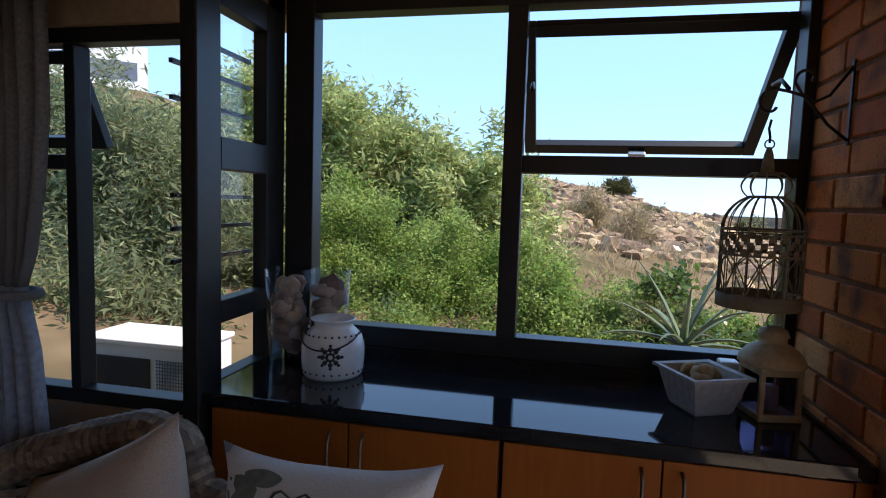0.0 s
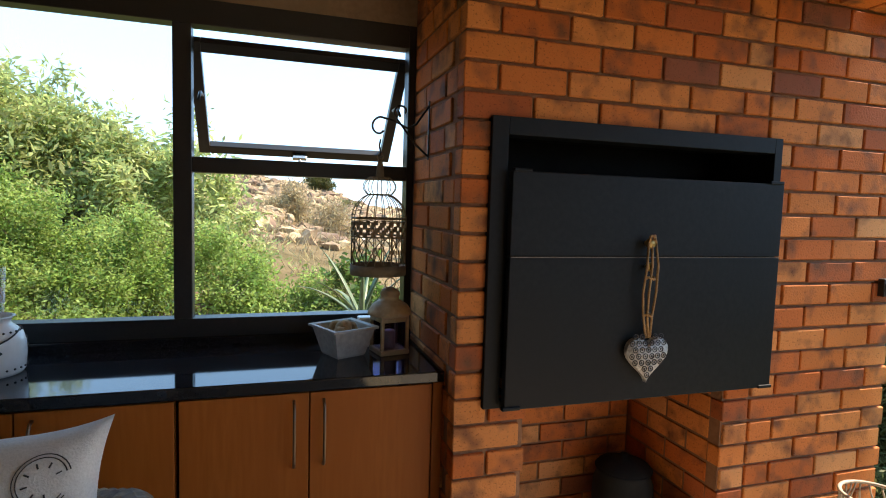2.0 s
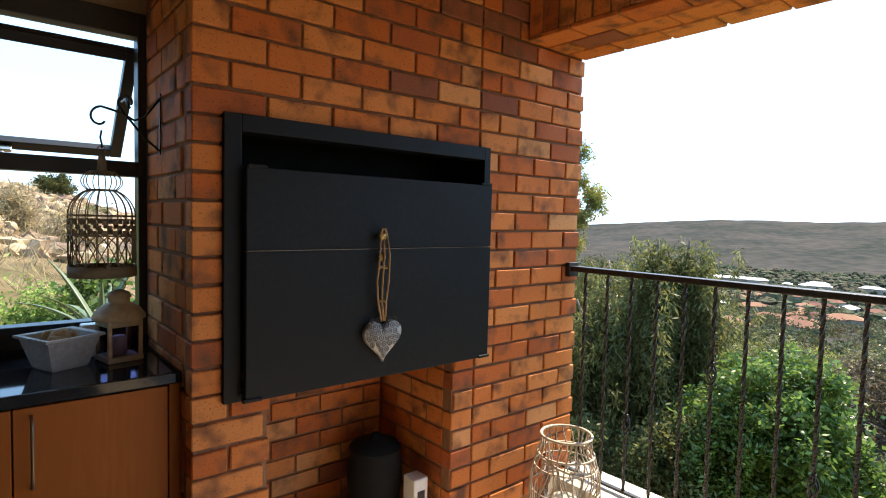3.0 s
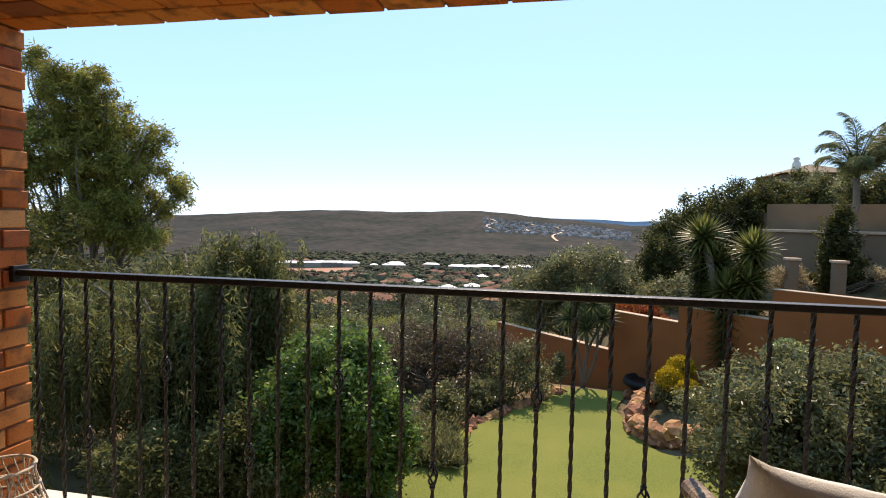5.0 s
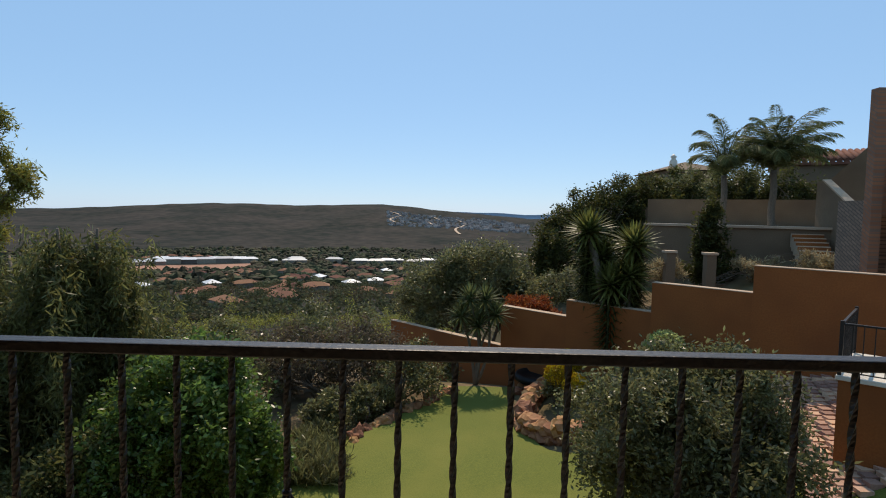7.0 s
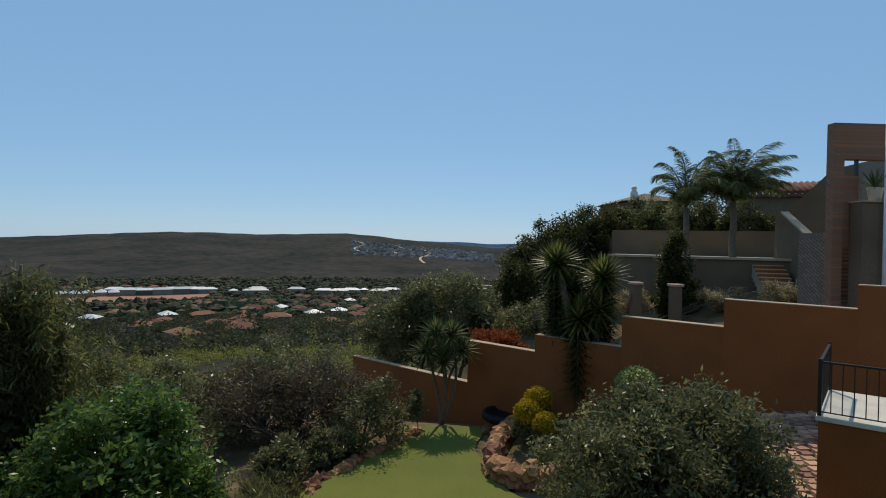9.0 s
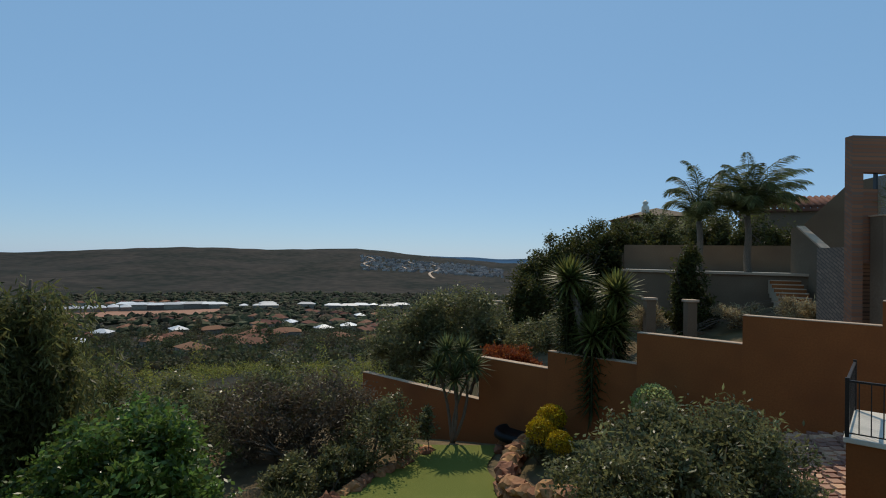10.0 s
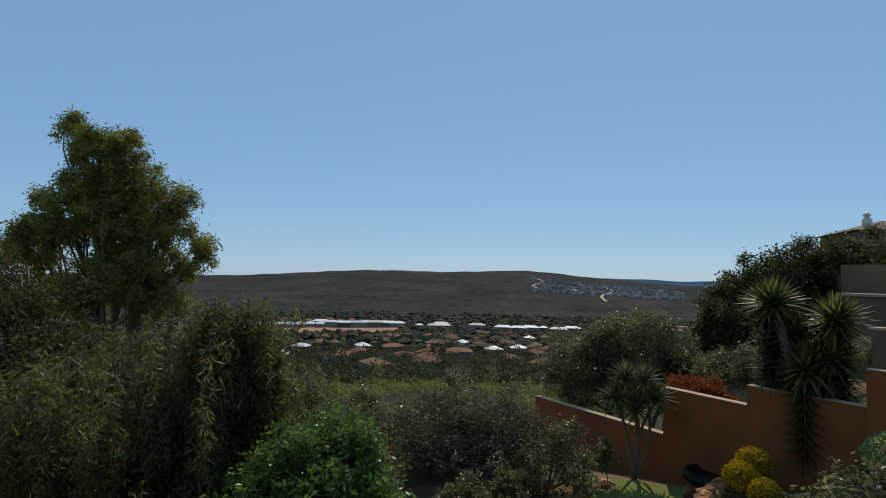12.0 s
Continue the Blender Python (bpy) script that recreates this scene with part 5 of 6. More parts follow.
rng = np.random.default_rng(21)
rocks = bmesh.new()
verts = []
def rock_field(bm, n, place, smin, smax, seed):
    rnd = random.Random(seed)
    for i in range(n):
        x, y = place(rnd)
        s = rnd.uniform(smin, smax) * rnd.uniform(0.6, 1.0)
        ball(bm, (x, y, ground_z(x, y) + s * 0.15), (s * rnd.uniform(0.8, 1.4), s * rnd.uniform(0.7, 1.2), s * rnd.uniform(0.5, 0.9)), rough=0.9, seed=i + seed, sub=1 if s < 0.2 else 2)
    return bm
rock_field(rocks, 3600, lambda r: (r.uniform(-3, 11), 11 + 16.5 * r.random() ** 0.7), 0.07, 0.26, 40)
rock_field(rocks, 300, lambda r: (r.uniform(-2, 9), r.uniform(12.5, 27)), 0.22, 0.36, 41)
tagged(part("rocks", rocks, ROCK), "weathered tan rocks scattered over the hillside", "rocks", kind="stuff")
p = np.stack([rng.uniform(-4, 12, 5200), rng.uniform(9, 31, 5200), np.zeros(5200)], axis=1)
p = np.repeat(p[:2600], 9, axis=0) + rng.normal(size=(23400, 3)) * (0.12, 0.12, 0)
p[:, 2] = [ground_z(a, c) for a, c in p[:, :2]]
tagged(quads("dry_grass", blades(rng, p, 0.3, 0.02, 0, 1.6), LEAF_STRAW, None), "tufts of dry yellow grass on the slope", "grass", kind="stuff")
plant("slope_bush", "low grey-green bushes between the rocks", "shrub", (4.5, 19.0, 0.3), [((4.5, 19.0, 0.5), (0.7, 0.5, 0.4)), ((6.5, 22.0, 0.7), (0.8, 0.5, 0.4)), ((3.0, 21.5, 1.2), (0.6, 0.5, 0.35)), ((7.5, 17.0, -0.2), (0.9, 0.6, 0.5))], 400, 12, 0.08, 0.08, 0.03, LEAF_OLIVE, 0.02, seed=17)

ac = thing("air_conditioner", "white outdoor air-conditioner unit on a white plinth", "air conditioner", (-2.06, 2.66, -0.04))
part("casing", block((-0.36, 0.0, 0.3), (0.26, 0.3, 0.72), 0.012), WHITE_METAL, ac)
part("top_cover", block((-0.37, -0.015, 0.72), (0.27, 0.31, 0.745), 0.006), WHITE_METAL, ac)
part("intake", block((-0.33, -0.006, 0.34), (0.02, 0.0, 0.66), 0.002), IRON, ac, "dark recessed intake panel")
part("plinth", block((-0.4, -0.03, -0.8), (0.3, 0.34, 0.3)), WHITE_METAL, ac)
b = bmesh.new()
for i in range(12):
    tube(b, [(0.06 + i * 0.0145, -0.006, 0.34), (0.06 + i * 0.0145, -0.006, 0.66)], 0.002, 4)
for i in range(20):
    tube(b, [(0.055, -0.009, 0.345 + i * 0.0165), (0.225, -0.009, 0.345 + i * 0.0165)], 0.002, 4)
part("fan_grille", b, GREY_GRILLE, ac)

# ---- garden ----
def weeping(name, label, base, top, spread_xy, strands, seed):
    rng = np.random.default_rng(seed)
    t = thing(name, label, "tree", base)
    bm = bmesh.new()
    pts = []
    for i in range(9):
        a = i * 2.4
        tip = Vector((spread_xy * 0.6 * math.cos(a), spread_xy * 0.8 * math.sin(a), (top - base[2]) * rng.uniform(0.72, 0.98)))
        branch(bm, rng, (0, 0, -0.2), tip * 0.45 + Vector((0, 0, 0.3)), 0.13, 0.08)
        branch(bm, rng, tip * 0.45 + Vector((0, 0, 0.3)), tip, 0.08, 0.02)
        for s in range(strands):
            o = tip + Vector((rng.normal() * spread_xy * 0.27, rng.normal() * spread_xy * 0.3, rng.uniform(-1.2, 0.05)))
            o.z = min(o.z, top - base[2] - 0.25 * abs(rng.normal()))
            ln, n = rng.uniform(0.6, 2.6), 0
            ln = min(ln, o.z - 0.2) if o.z > 0.5 else 0.3
            k = int(ln / 0.05)
            zz = np.linspace(0, ln, max(2, k))
            drift = rng.normal(size=2) * 0.12
            pts.append(np.stack([o.x + drift[0] * zz + 0.03 * rng.normal(size=len(zz)), o.y + drift[1] * zz + 0.03 * rng.normal(size=len(zz)), o.z - zz], axis=1))
    part("trunk", bm, BARK, t)
    p = np.concatenate(pts)
    p = np.repeat(p, 5, axis=0) + rng.normal(size=(len(p) * 5, 3)) * 0.045
    quads("crown", blades(rng, p, 0.15, 0.03, 1.1), LEAF_WEEP, t)
    return t


weeping("pepper_tree", "dark weeping pepper tree below the balcony", (9.9, 6.6, -3.6), 0.85, 1.9, 60, 31)
weeping("pepper_tree", "tall weeping pepper tree near the pepper tree clump", (9.9, 5.2, -3.6), 1.22, 0.8, 60, 32)
plant("glossy_bush", "dense dark glossy-leaved bush beside the lawn", "shrub", (9.0, 2.75, -3.5),
      [((8.9, 2.75, -1.5), (0.95, 0.95, 1.05)), ((9.2, 2.35, -2.3), (0.8, 0.8, 1.0)), ((8.7, 3.4, -2.2), (0.8, 0.9, 1.1))], 2300, 14, 0.085, 0.075, 0.03, LEAF_GLOSSY, 0.05, seed=33)
plant("low_bush", "soft green bush under the pepper tree", "shrub", (8.3, 3.9, -3.5), [((8.2, 4.0, -2.3), (0.8, 0.9, 0.8)), ((7.6, 5.0, -2.6), (0.9, 1.0, 0.8))], 700, 14, 0.09, 0.07, 0.024, LEAF_WEEP, 0.04, seed=34)
plant("dry_bush", "reddish-brown half-bare bush behind the lawn", "shrub", (15.4, 2.4, -4.0),
      [((15.4, 3.2, -2.4), (1.3, 1.2, 0.9)), ((15.6, 1.6, -2.3), (1.2, 1.2, 0.9))], 650, 10, 0.14, 0.1, 0.02, LEAF_DRY, 0.04, seed=35, limbs=26)
plant("green_bush", "dark green bush at the far edge of the lawn", "shrub", (15.2, 0.3, -3.8), [((15.2, 0.4, -2.75), (0.9, 1.1, 0.95)), ((16.6, 2.4, -2.2), (1.3, 1.5, 1.0)), ((14.6, 4.6, -2.4), (1.3, 1.5, 1.0))], 1000, 13, 0.1, 0.08, 0.028, LEAF_OLIVE, 0.04, seed=36)
plant("lavender_clump", "spiky green lavender clump bordering the lawn", "shrub", (11.05, 1.6, -3.5), [((11.05, 1.7, -3.4), (0.7, 0.9, 0.34)), ((12.3, 1.8, -3.4), (0.7, 0.5, 0.32))], 900, 9, 0.06, 0.16, 0.014, LEAF_OLIVE, 0.02, seed=37, upright=1.3)
plant("border_bush", "small yellow-green bush in the lawn border", "shrub", (13.0, 1.0, -3.5), [((13.0, 1.75, -3.1), (0.6, 0.5, 0.5)), ((14.2, 1.0, -3.1), (0.6, 0.45, 0.45))], 500, 12, 0.07, 0.08, 0.024, LEAF_OLIVE, 0.02, seed=38, upright=0.4)
plant("olive_bush", "large grey-green olive bush below the balcony", "shrub", (8.5, -4.3, -3.2),
      [((8.6, -3.5, -1.4), (0.95, 0.9, 0.9)), ((8.9, -4.3, -1.2), (0.95, 0.85, 0.85)), ((8.8, -5.05, -1.3), (0.8, 0.72, 0.95)), ((8.4, -4.3, -1.9), (1.2, 1.5, 0.8))], 2300, 14, 0.09, 0.07, 0.022, LEAF_OLIVE, 0.05, seed=39, upright=0.3)
plant("sapling", "thin young sapling in front of the garden wall", "sapling", (15.95, -0.95, -3.5), [((15.95, -0.95, -2.75), (0.25, 0.25, 0.35))], 60, 8, 0.05, 0.08, 0.03, LEAF_OLIVE, 0.015, seed=50)

def flower_dome(name, label, base, z, r, leaf, seed):
    """A clipped round bush: short stems under a close shell of small upright petals."""
    rng = np.random.default_rng(seed)
    t = thing(name, label, "shrub", base, group="flower bed bushes")
    bm = bmesh.new()
    for k in range(6):
        branch(bm, rng, (0, 0, -0.1), (0.6 * r * math.cos(k), 0.6 * r * math.sin(k), z - base[2]), 0.02, 0.006, 0.1, 4, 5)
    part("trunk", bm, BARK, t)
    d = rng.normal(size=(2600, 3))
    d[:, 2] = np.abs(d[:, 2]) * 1.1 - 0.45
    d /= np.linalg.norm(d, axis=1)[:, None]
    bump = np.array([1 + 0.07 * noise.noise(Vector(q) * 5) for q in d]) * rng.uniform(0.86, 1.0, 2600)
    pts = d * bump[:, None] * np.array((r, r, r * 0.95)) + np.array((0, 0, z - base[2]))
    quads("crown", blades(rng, pts, 0.06, 0.035, 0, 0.5), leaf, t)


for x, y, z, r, label, mat in ((14.83, -3.66, -2.54, 0.36, "round clipped bush covered in golden-yellow flowers", LEAF_YELLOW), (14.32, -3.96, -2.64, 0.3, "small round bush with golden-yellow flowers", LEAF_YELLOW), (15.12, -3.95, -2.3, 0.34, "tufted golden-yellow flowering bush", LEAF_YELLOW), (13.45, -5.73, -1.5, 0.45, "round clipped yellow-green bush by the wall", LEAF_SHRUB)):
    flower_dome("flowering_bush", label, (x, y, ground_z(x, y)), z, r, mat, int(x * 100))
    plant("flower_foliage", "green foliage under the flowering bush", "shrub", (x + 0.05, y, ground_z(x, y)), [((x, y, z - r * 0.9), (r * 0.9, r * 0.9, r * 0.6))], 120, 12, 0.05, 0.07, 0.02, LEAF_OLIVE, 0.015, seed=int(x * 100) + 1)

# yuccas, dracaena
yucca = thing("yucca", "tall yucca with three spiky green heads", "yucca", (15.46, -5.3, ground_z(15.46, -5.3)))
rng = np.random.default_rng(6)
gz = ground_z(15.46, -5.3)
for hx, hy, hz in ((15.99, -4.55, 1.0), (15.45, -5.6, 0.7), (15.3, -5.0, -0.35), (15.9, -4.9, 0.3), (15.3, -5.45, -0.1)):
    top = (hx - 15.46, hy + 5.3, hz - gz)
    bm = bmesh.new()
    branch(bm, rng, (rng.normal() * 0.1, rng.normal() * 0.1, -0.2), top, 0.14, 0.09, 0.08)
    part("trunk", bm, BARK, yucca)
    bm = bmesh.new()
    spiky(bm, rng, top, 150, 0.8, 0.085, -0.75)
    part("spiky_head", bm, LEAF_YUCCA, yucca)
    bm = bmesh.new()
    for q in range(8):
        spiky(bm, rng, (top[0], top[1], top[2] - 0.25 - q * 0.2), 60, 0.62, 0.06, -1.25)
    part("dead_skirt", bm, LEAF_DARK, yucca)
dracaena = thing("dracaena", "slender dracaena with dark spiky heads before the wall", "dracaena", (17.0, -1.65, -3.5))
for hx, hy, hz in ((16.9, -1.2, 2.0), (16.8, -1.7, 1.75), (16.9, -2.2, 2.05), (17.0, -1.9, 2.45), (16.9, -1.45, 2.5)):
    top = (hx - 17.0, hy + 1.65, hz)
    bm = bmesh.new()
    branch(bm, rng, (0, 0, -0.1), top, 0.05, 0.03, 0.1)
    part("trunk", bm, BARK, dracaena)
    bm = bmesh.new()
    spiky(bm, rng, top, 90, 0.65, 0.05, -0.9)
    part("spiky_head", bm, LEAF_PALM, dracaena)
small = thing("spiky_plant", "small spiky rosette at the foot of the wall", "plant", (13.9, -5.4, ground_z(13.9, -5.4)))
bm = bmesh.new()
spiky(bm, rng, (0, 0, 0.35), 60, 0.6, 0.05, 0.0)
part("leaves", bm, LEAF_YUCCA, small)
part("stem", tube(bmesh.new(), [(0, 0, -0.1), (0, 0, 0.36)], 0.06, 8), BARK, small)


# stone edging of the raised bed and the border
def boulder(parent, x, y, s, seed, lift=0.0):
    bm = bmesh.new()
    rnd = random.Random(seed)
    ball(bm, (0, 0, 0), (s * rnd.uniform(0.8, 1.3), s * rnd.uniform(0.8, 1.2), s * rnd.uniform(0.6, 0.9)), rough=0.7, seed=seed, sub=2)
    ob = part("stone", bm, RED_ROCK, parent)
    ob.location = (x, y, ground_z(x, y) + s * 0.35 + lift)


bed = thing("stone_bed_wall", "low wall of rough sandstone round the flower bed", "stone wall")
path = [(15.9, -3.5), (15.2, -3.05), (14.3, -2.75), (13.5, -2.65), (13.0, -2.95), (12.6, -3.5), (12.0, -3.95), (11.3, -4.3)]
i = 0
for (x0, y0), (x1, y1) in zip(path, path[1:]):
    for k in range(4):
        for lift in (0.0, 0.22):
            t = (k + 0.5 * (lift > 0)) / 4
            boulder(bed, x0 + (x1 - x0) * t, y0 + (y1 - y0) * t, 0.2 + 0.05 * ((i * 7) % 5) / 5, 100 + i, lift)
            i += 1
for x, y in ((16.0, -3.1), (16.15, -2.85), (16.3, -3.3), (16.5, -3.5), (16.6, -3.1), (16.4, -3.0)):
    boulder(bed, x, y, 0.19, int(x * 50 + y * 20))
edge = thing("stone_edging", "row of rough sandstone rocks edging the lawn", "stone edging")
path = [(12.6, 1.15), (13.7, 0.7), (14.8, -0.1), (15.8, -0.7), (16.3, -1.0)]
for (x0, y0), (x1, y1) in zip(path, path[1:]):
    for k in range(5):
        t = k / 5
        boulder(edge, x0 + (x1 - x0) * t, y0 + (y1 - y0) * t + 0.1 * math.sin(i), 0.12 + 0.1 * ((i * 3) % 4) / 4, 200 + i)
        i += 1
bm = bmesh.new()
lathe(bm, [(0, 0), (0.35, 0.0), (0.45, 0.1), (0.42, 0.28), (0.36, 0.3), (0.3, 0.2), (0, 0.18)], 24)
urn = tagged(part("garden_basin", bm, STEEL_BLACK), "dark round garden basin by the boundary wall", "basin")
urn.matrix_basis = pose(16.4, -3.3, ground_z(16.4, -3.3) + 0.22) @ Matrix.Diagonal((1.5, 1.3, 0.8, 1))

# stepped boundary wall
wall = thing("garden_wall", "stepped terracotta-plastered boundary wall with pale coping", "wall")
spans = [((21.2, 1.23), (17.66, -2.48), -2.5), ((17.66, -2.48), (16.11, -4.1), -1.29), ((16.11, -4.1), (14.49, -5.8), -0.84), ((14.49, -5.8), (12.97, -7.38), -0.12), ((12.97, -7.38), (11.43, -8.99), 0.46), ((11.43, -8.99), (8.6, -11.95), 0.9)]
for (x0, y0), (x1, y1), z in spans:
    d = Vector((x1 - x0, y1 - y0, 0))
    ob = part("wall_section", block((0, -0.1, -5.5), (d.length, 0.1, 0), 0.0), TERRACOTTA, wall)
    ob.matrix_basis = pose(x0, y0, z, 0, 0, math.degrees(math.atan2(d.y, d.x)))
    ob = part("coping", block((0, -0.112, 0.001), (d.length, 0.112, 0.022), 0.005), COPING, wall)
    ob.matrix_basis = pose(x0, y0, z, 0, 0, math.degrees(math.atan2(d.y, d.x)))

# brick path and lower terrace
bm = bmesh.new()
for i in range(24):
    for j in range(12):
        x, y = 8.4 + i * 0.17 + 0.085 * (j % 2), -8.9 + j * 0.19 + (i - 12) * -0.06
        z = ground_z(x, y) + 0.09
        box(bm, (x, y, z - 0.08), (x + 0.1685, y + 0.1885, z + 0.0012 * ((i * 5 + j * 3) % 4)))
tagged(part("brick_path", bm, PAVER), "reddish clay-brick path rising to the garden wall", "path", kind="stuff")

# lower terrace: own axes, x along its end wall away from the house, y along the side that faces the garden
TERRACE = pose(9.17, -6.57, -0.79, 0, 0, -40.5)
terrace = thing("lower_terrace", "terracotta-walled lower terrace with a pale sunlit floor", "terrace")
terrace.matrix_basis = TERRACE
part("base_wall", block((0.03, -6.0, -2.9), (1.9, -0.03, -0.072)), TERRACOTTA, terrace, "shaded terracotta base wall")
part("terrace_floor", block((0.0, -6.0, -0.07), (1.93, 0.0, 0.0), 0.01), WHITE_WALL, terrace, "pale sunlit terrace floor")
rail2 = thing("terrace_railing", "black iron railing round the lower terrace", "railing")
rail2.matrix_basis = TERRACE
part("handrail", block((0.02, -6.0, 0.74), (0.06, -0.02, 0.77), 0.003), IRON, rail2)
part("handrail", block((0.06, -0.06, 0.74), (1.9, -0.02, 0.77), 0.003), IRON, rail2)
part("bottom_bar", block((0.03, -6.0, 0.05), (0.05, -0.06, 0.065)), IRON, rail2)
part("bottom_bar", block((0.06, -0.05, 0.05), (1.9, -0.03, 0.065)), IRON, rail2)
for x in (0.04, 1.88):
    part("corner_post", block((x - 0.025, -0.065, 0.002), (x + 0.025, -0.015, 0.8), 0.003), IRON, rail2)
me = brick_mesh(0.014, 0.014, 0.69, IRON)
for i in range(44):
    ob = new("baluster", me)
    ob.location, ob.parent = (0.04, -0.17 - i * 0.13, 0.4), rail2
for i in range(14):
    ob = new("baluster", me)
    ob.location, ob.parent = (0.16 + i * 0.125, -0.04, 0.4), rail2

# neighbour's terraces, stairs and house
def house_wall(name, label, pts, z0, z1, material, cap=None):
    ob = thing(name, label, "wall")
    for i, ((x0, y0), (x1, y1)) in enumerate(zip(pts, pts[1:])):
        d = Vector((x1 - x0, y1 - y0, 0))
        w = part("wall_section", block((0, -0.12, z0 - z1), (d.length, 0.12, 0)), material, ob)
        w.matrix_basis = pose(x0, y0, z1, 0, 0, math.degrees(math.atan2(d.y, d.x)))
        if cap:
            w = part("coping", block((0, -0.2, 0.002), (d.length, 0.16, 0.1), 0.01), cap, ob)
            w.matrix_basis = pose(x0, y0, z1, 0, 0, math.degrees(math.atan2(d.y, d.x)))
    return ob


house_wall("terrace_wall", "tan retaining wall with a pale flat coping", [(24.5, -8.9), (23.0, -11.0), (21.2, -14.6)], -3.0, 1.1, TAN, COPING)
house_wall("terrace_wall", "upper tan terrace wall behind the palms", [(28.0, -10.2), (26.5, -13.2), (24.5, -16.5)], -2.0, 2.3, TAN)
house_wall("terrace_wall", "low tan terrace wall stepping down the slope", [(30.0, -10.2), (28.0, -10.2)], -2.0, 1.9, TAN)
house_wall("boundary_wall", "short tan wall behind the far bushes", [(29.0, -3.0), (27.5, -4.6)], -3.0, -0.55, TAN, COPING)
bm = bmesh.new()
front, back = [(24.5, -8.9), (23.0, -11.0), (21.2, -14.6)], [(24.7, -16.4), (26.4, -13.2), (27.9, -10.3)]
bmesh.ops.recalc_face_normals(bm, faces=bmesh.ops.extrude_face_region(bm, geom=[bm.faces.new([bm.verts.new((x, y, 1.05)) for x, y in front + back])])["geom"][:0])
for v in list(bm.verts)[6:]:
    v.co.z = 1.17
tagged(part("terrace_deck", bm, WHITE_WALL), "pale sunlit flat deck behind the tan retaining wall", "deck")
for x, y in ((20.9, -8.6), (20.2, -9.7)):
    col = thing("gate_pillar", "short tan plastered pillar with a pale cap", "pillar", (x, y, -2.0), group="terrace pillars")
    part("shaft", block((-0.16, -0.16, 0.0), (0.16, 0.16, 2.2)), TAN, col)
    part("cap", block((-0.21, -0.21, 2.2), (0.21, 0.21, 2.28), 0.01), COPING, col)
tagged(part("terrace_slab", block((21.0, -15.5, -2.0), (22.2, -10.0, -0.9)), TAN), "tan lower terrace bank below the retaining wall", "bank")
stairs = thing("garden_stairs", "pale outdoor stairs climbing between terraces", "stairs")
for i in range(8):
    ob = part("step", block((-0.15, -0.5, -0.5), (0.15, 0.5, 0.0)), COPING, stairs)
    ob.matrix_basis = pose(19.9 + i * 0.27, -13.2 - i * 0.09, (i + 1) * 0.135, 0, 0, -18)
    # thin brown sheet paints the riser's shade under the pale tread
    ob = part("riser_shade", block((-0.152, -0.5, -0.145), (-0.148, 0.5, -0.03)), TERRACOTTA, stairs, "brown strip painting the shade on the step riser")
    ob.matrix_basis = pose(19.9 + i * 0.27, -13.2 - i * 0.09, (i + 1) * 0.135, 0, 0, -18)
stair_wall = thing("stair_wall", "tan sloping parapet wall with pale coping", "wall")
bm = bmesh.new()
prof = [(0, 0), (2.6, 0), (2.6, 2.9), (2.1, 2.9), (0, 1.9)]
a = [bm.verts.new((x, -0.1, z)) for x, z in prof]
c = [bm.verts.new((x, 0.1, z)) for x, z in prof]
bm.faces.new(a[::-1]); bm.faces.new(c)
for k in range(5):
    bm.faces.new((a[k], a[(k + 1) % 5], c[(k + 1) % 5], c[k]))
ob = part("wall_section", bm, TAN, stair_wall)
ob.matrix_basis = pose(19.9, -14.25, 0.0, 0, 0, -10)
ob = part("coping", block((0, -0.14, 0), (2.33, 0.14, 0.06)), COPING, stair_wall)
ob.matrix_basis = pose(19.9, -14.25, 1.9, 0, -25.5, -10)

house = thing("neighbour_house", "tan neighbouring house with clay-tiled roof behind palms", "house")
bm = bmesh.new()
pr = [(0, 0), (4.3, 0), (4.3, 4.0), (2.2, 3.75), (0, 1.85)]
a = [bm.verts.new((x, 0, z)) for x, z in pr]
c = [bm.verts.new((x, 0.3, z)) for x, z in pr]
bm.faces.new(a[::-1]); bm.faces.new(c)
for k in range(5):
    bm.faces.new((a[k], a[(k + 1) % 5], c[(k + 1) % 5], c[k]))
ob = part("wall", bm, TAN, house)
ob.matrix_basis = pose(25.04, -16.45, 1.0, 0, 0, 201)
ob = part("window", block((2.9, 0.28, 1.6), (3.3, 0.33, 2.3)), GREY_GRILLE, house)
ob.matrix_basis = pose(25.04, -16.45, 1.0, 0, 0, 201)
bm = bmesh.new()
for k in range(26):
    tube(bm, [(-4 + k * 0.32, -2.2, 0.0), (-4 + k * 0.32, 2.5, 1.0)], 0.14, 8)
box(bm, (-4.1, -2.2, -0.2), (4.2, 2.5, -0.05))
ob = part("roof", bm, ROOF, house, "orange clay-tiled roof")
ob.matrix_basis = pose(33.5, -23.5, 4.7, 0, 0, -118)
ob = part("wall", block((-4.0, -2.0, -6), (4.0, 2.4, -0.1)), TAN, house)
ob.matrix_basis = pose(33.5, -23.5, 4.7, 0, 0, -118)

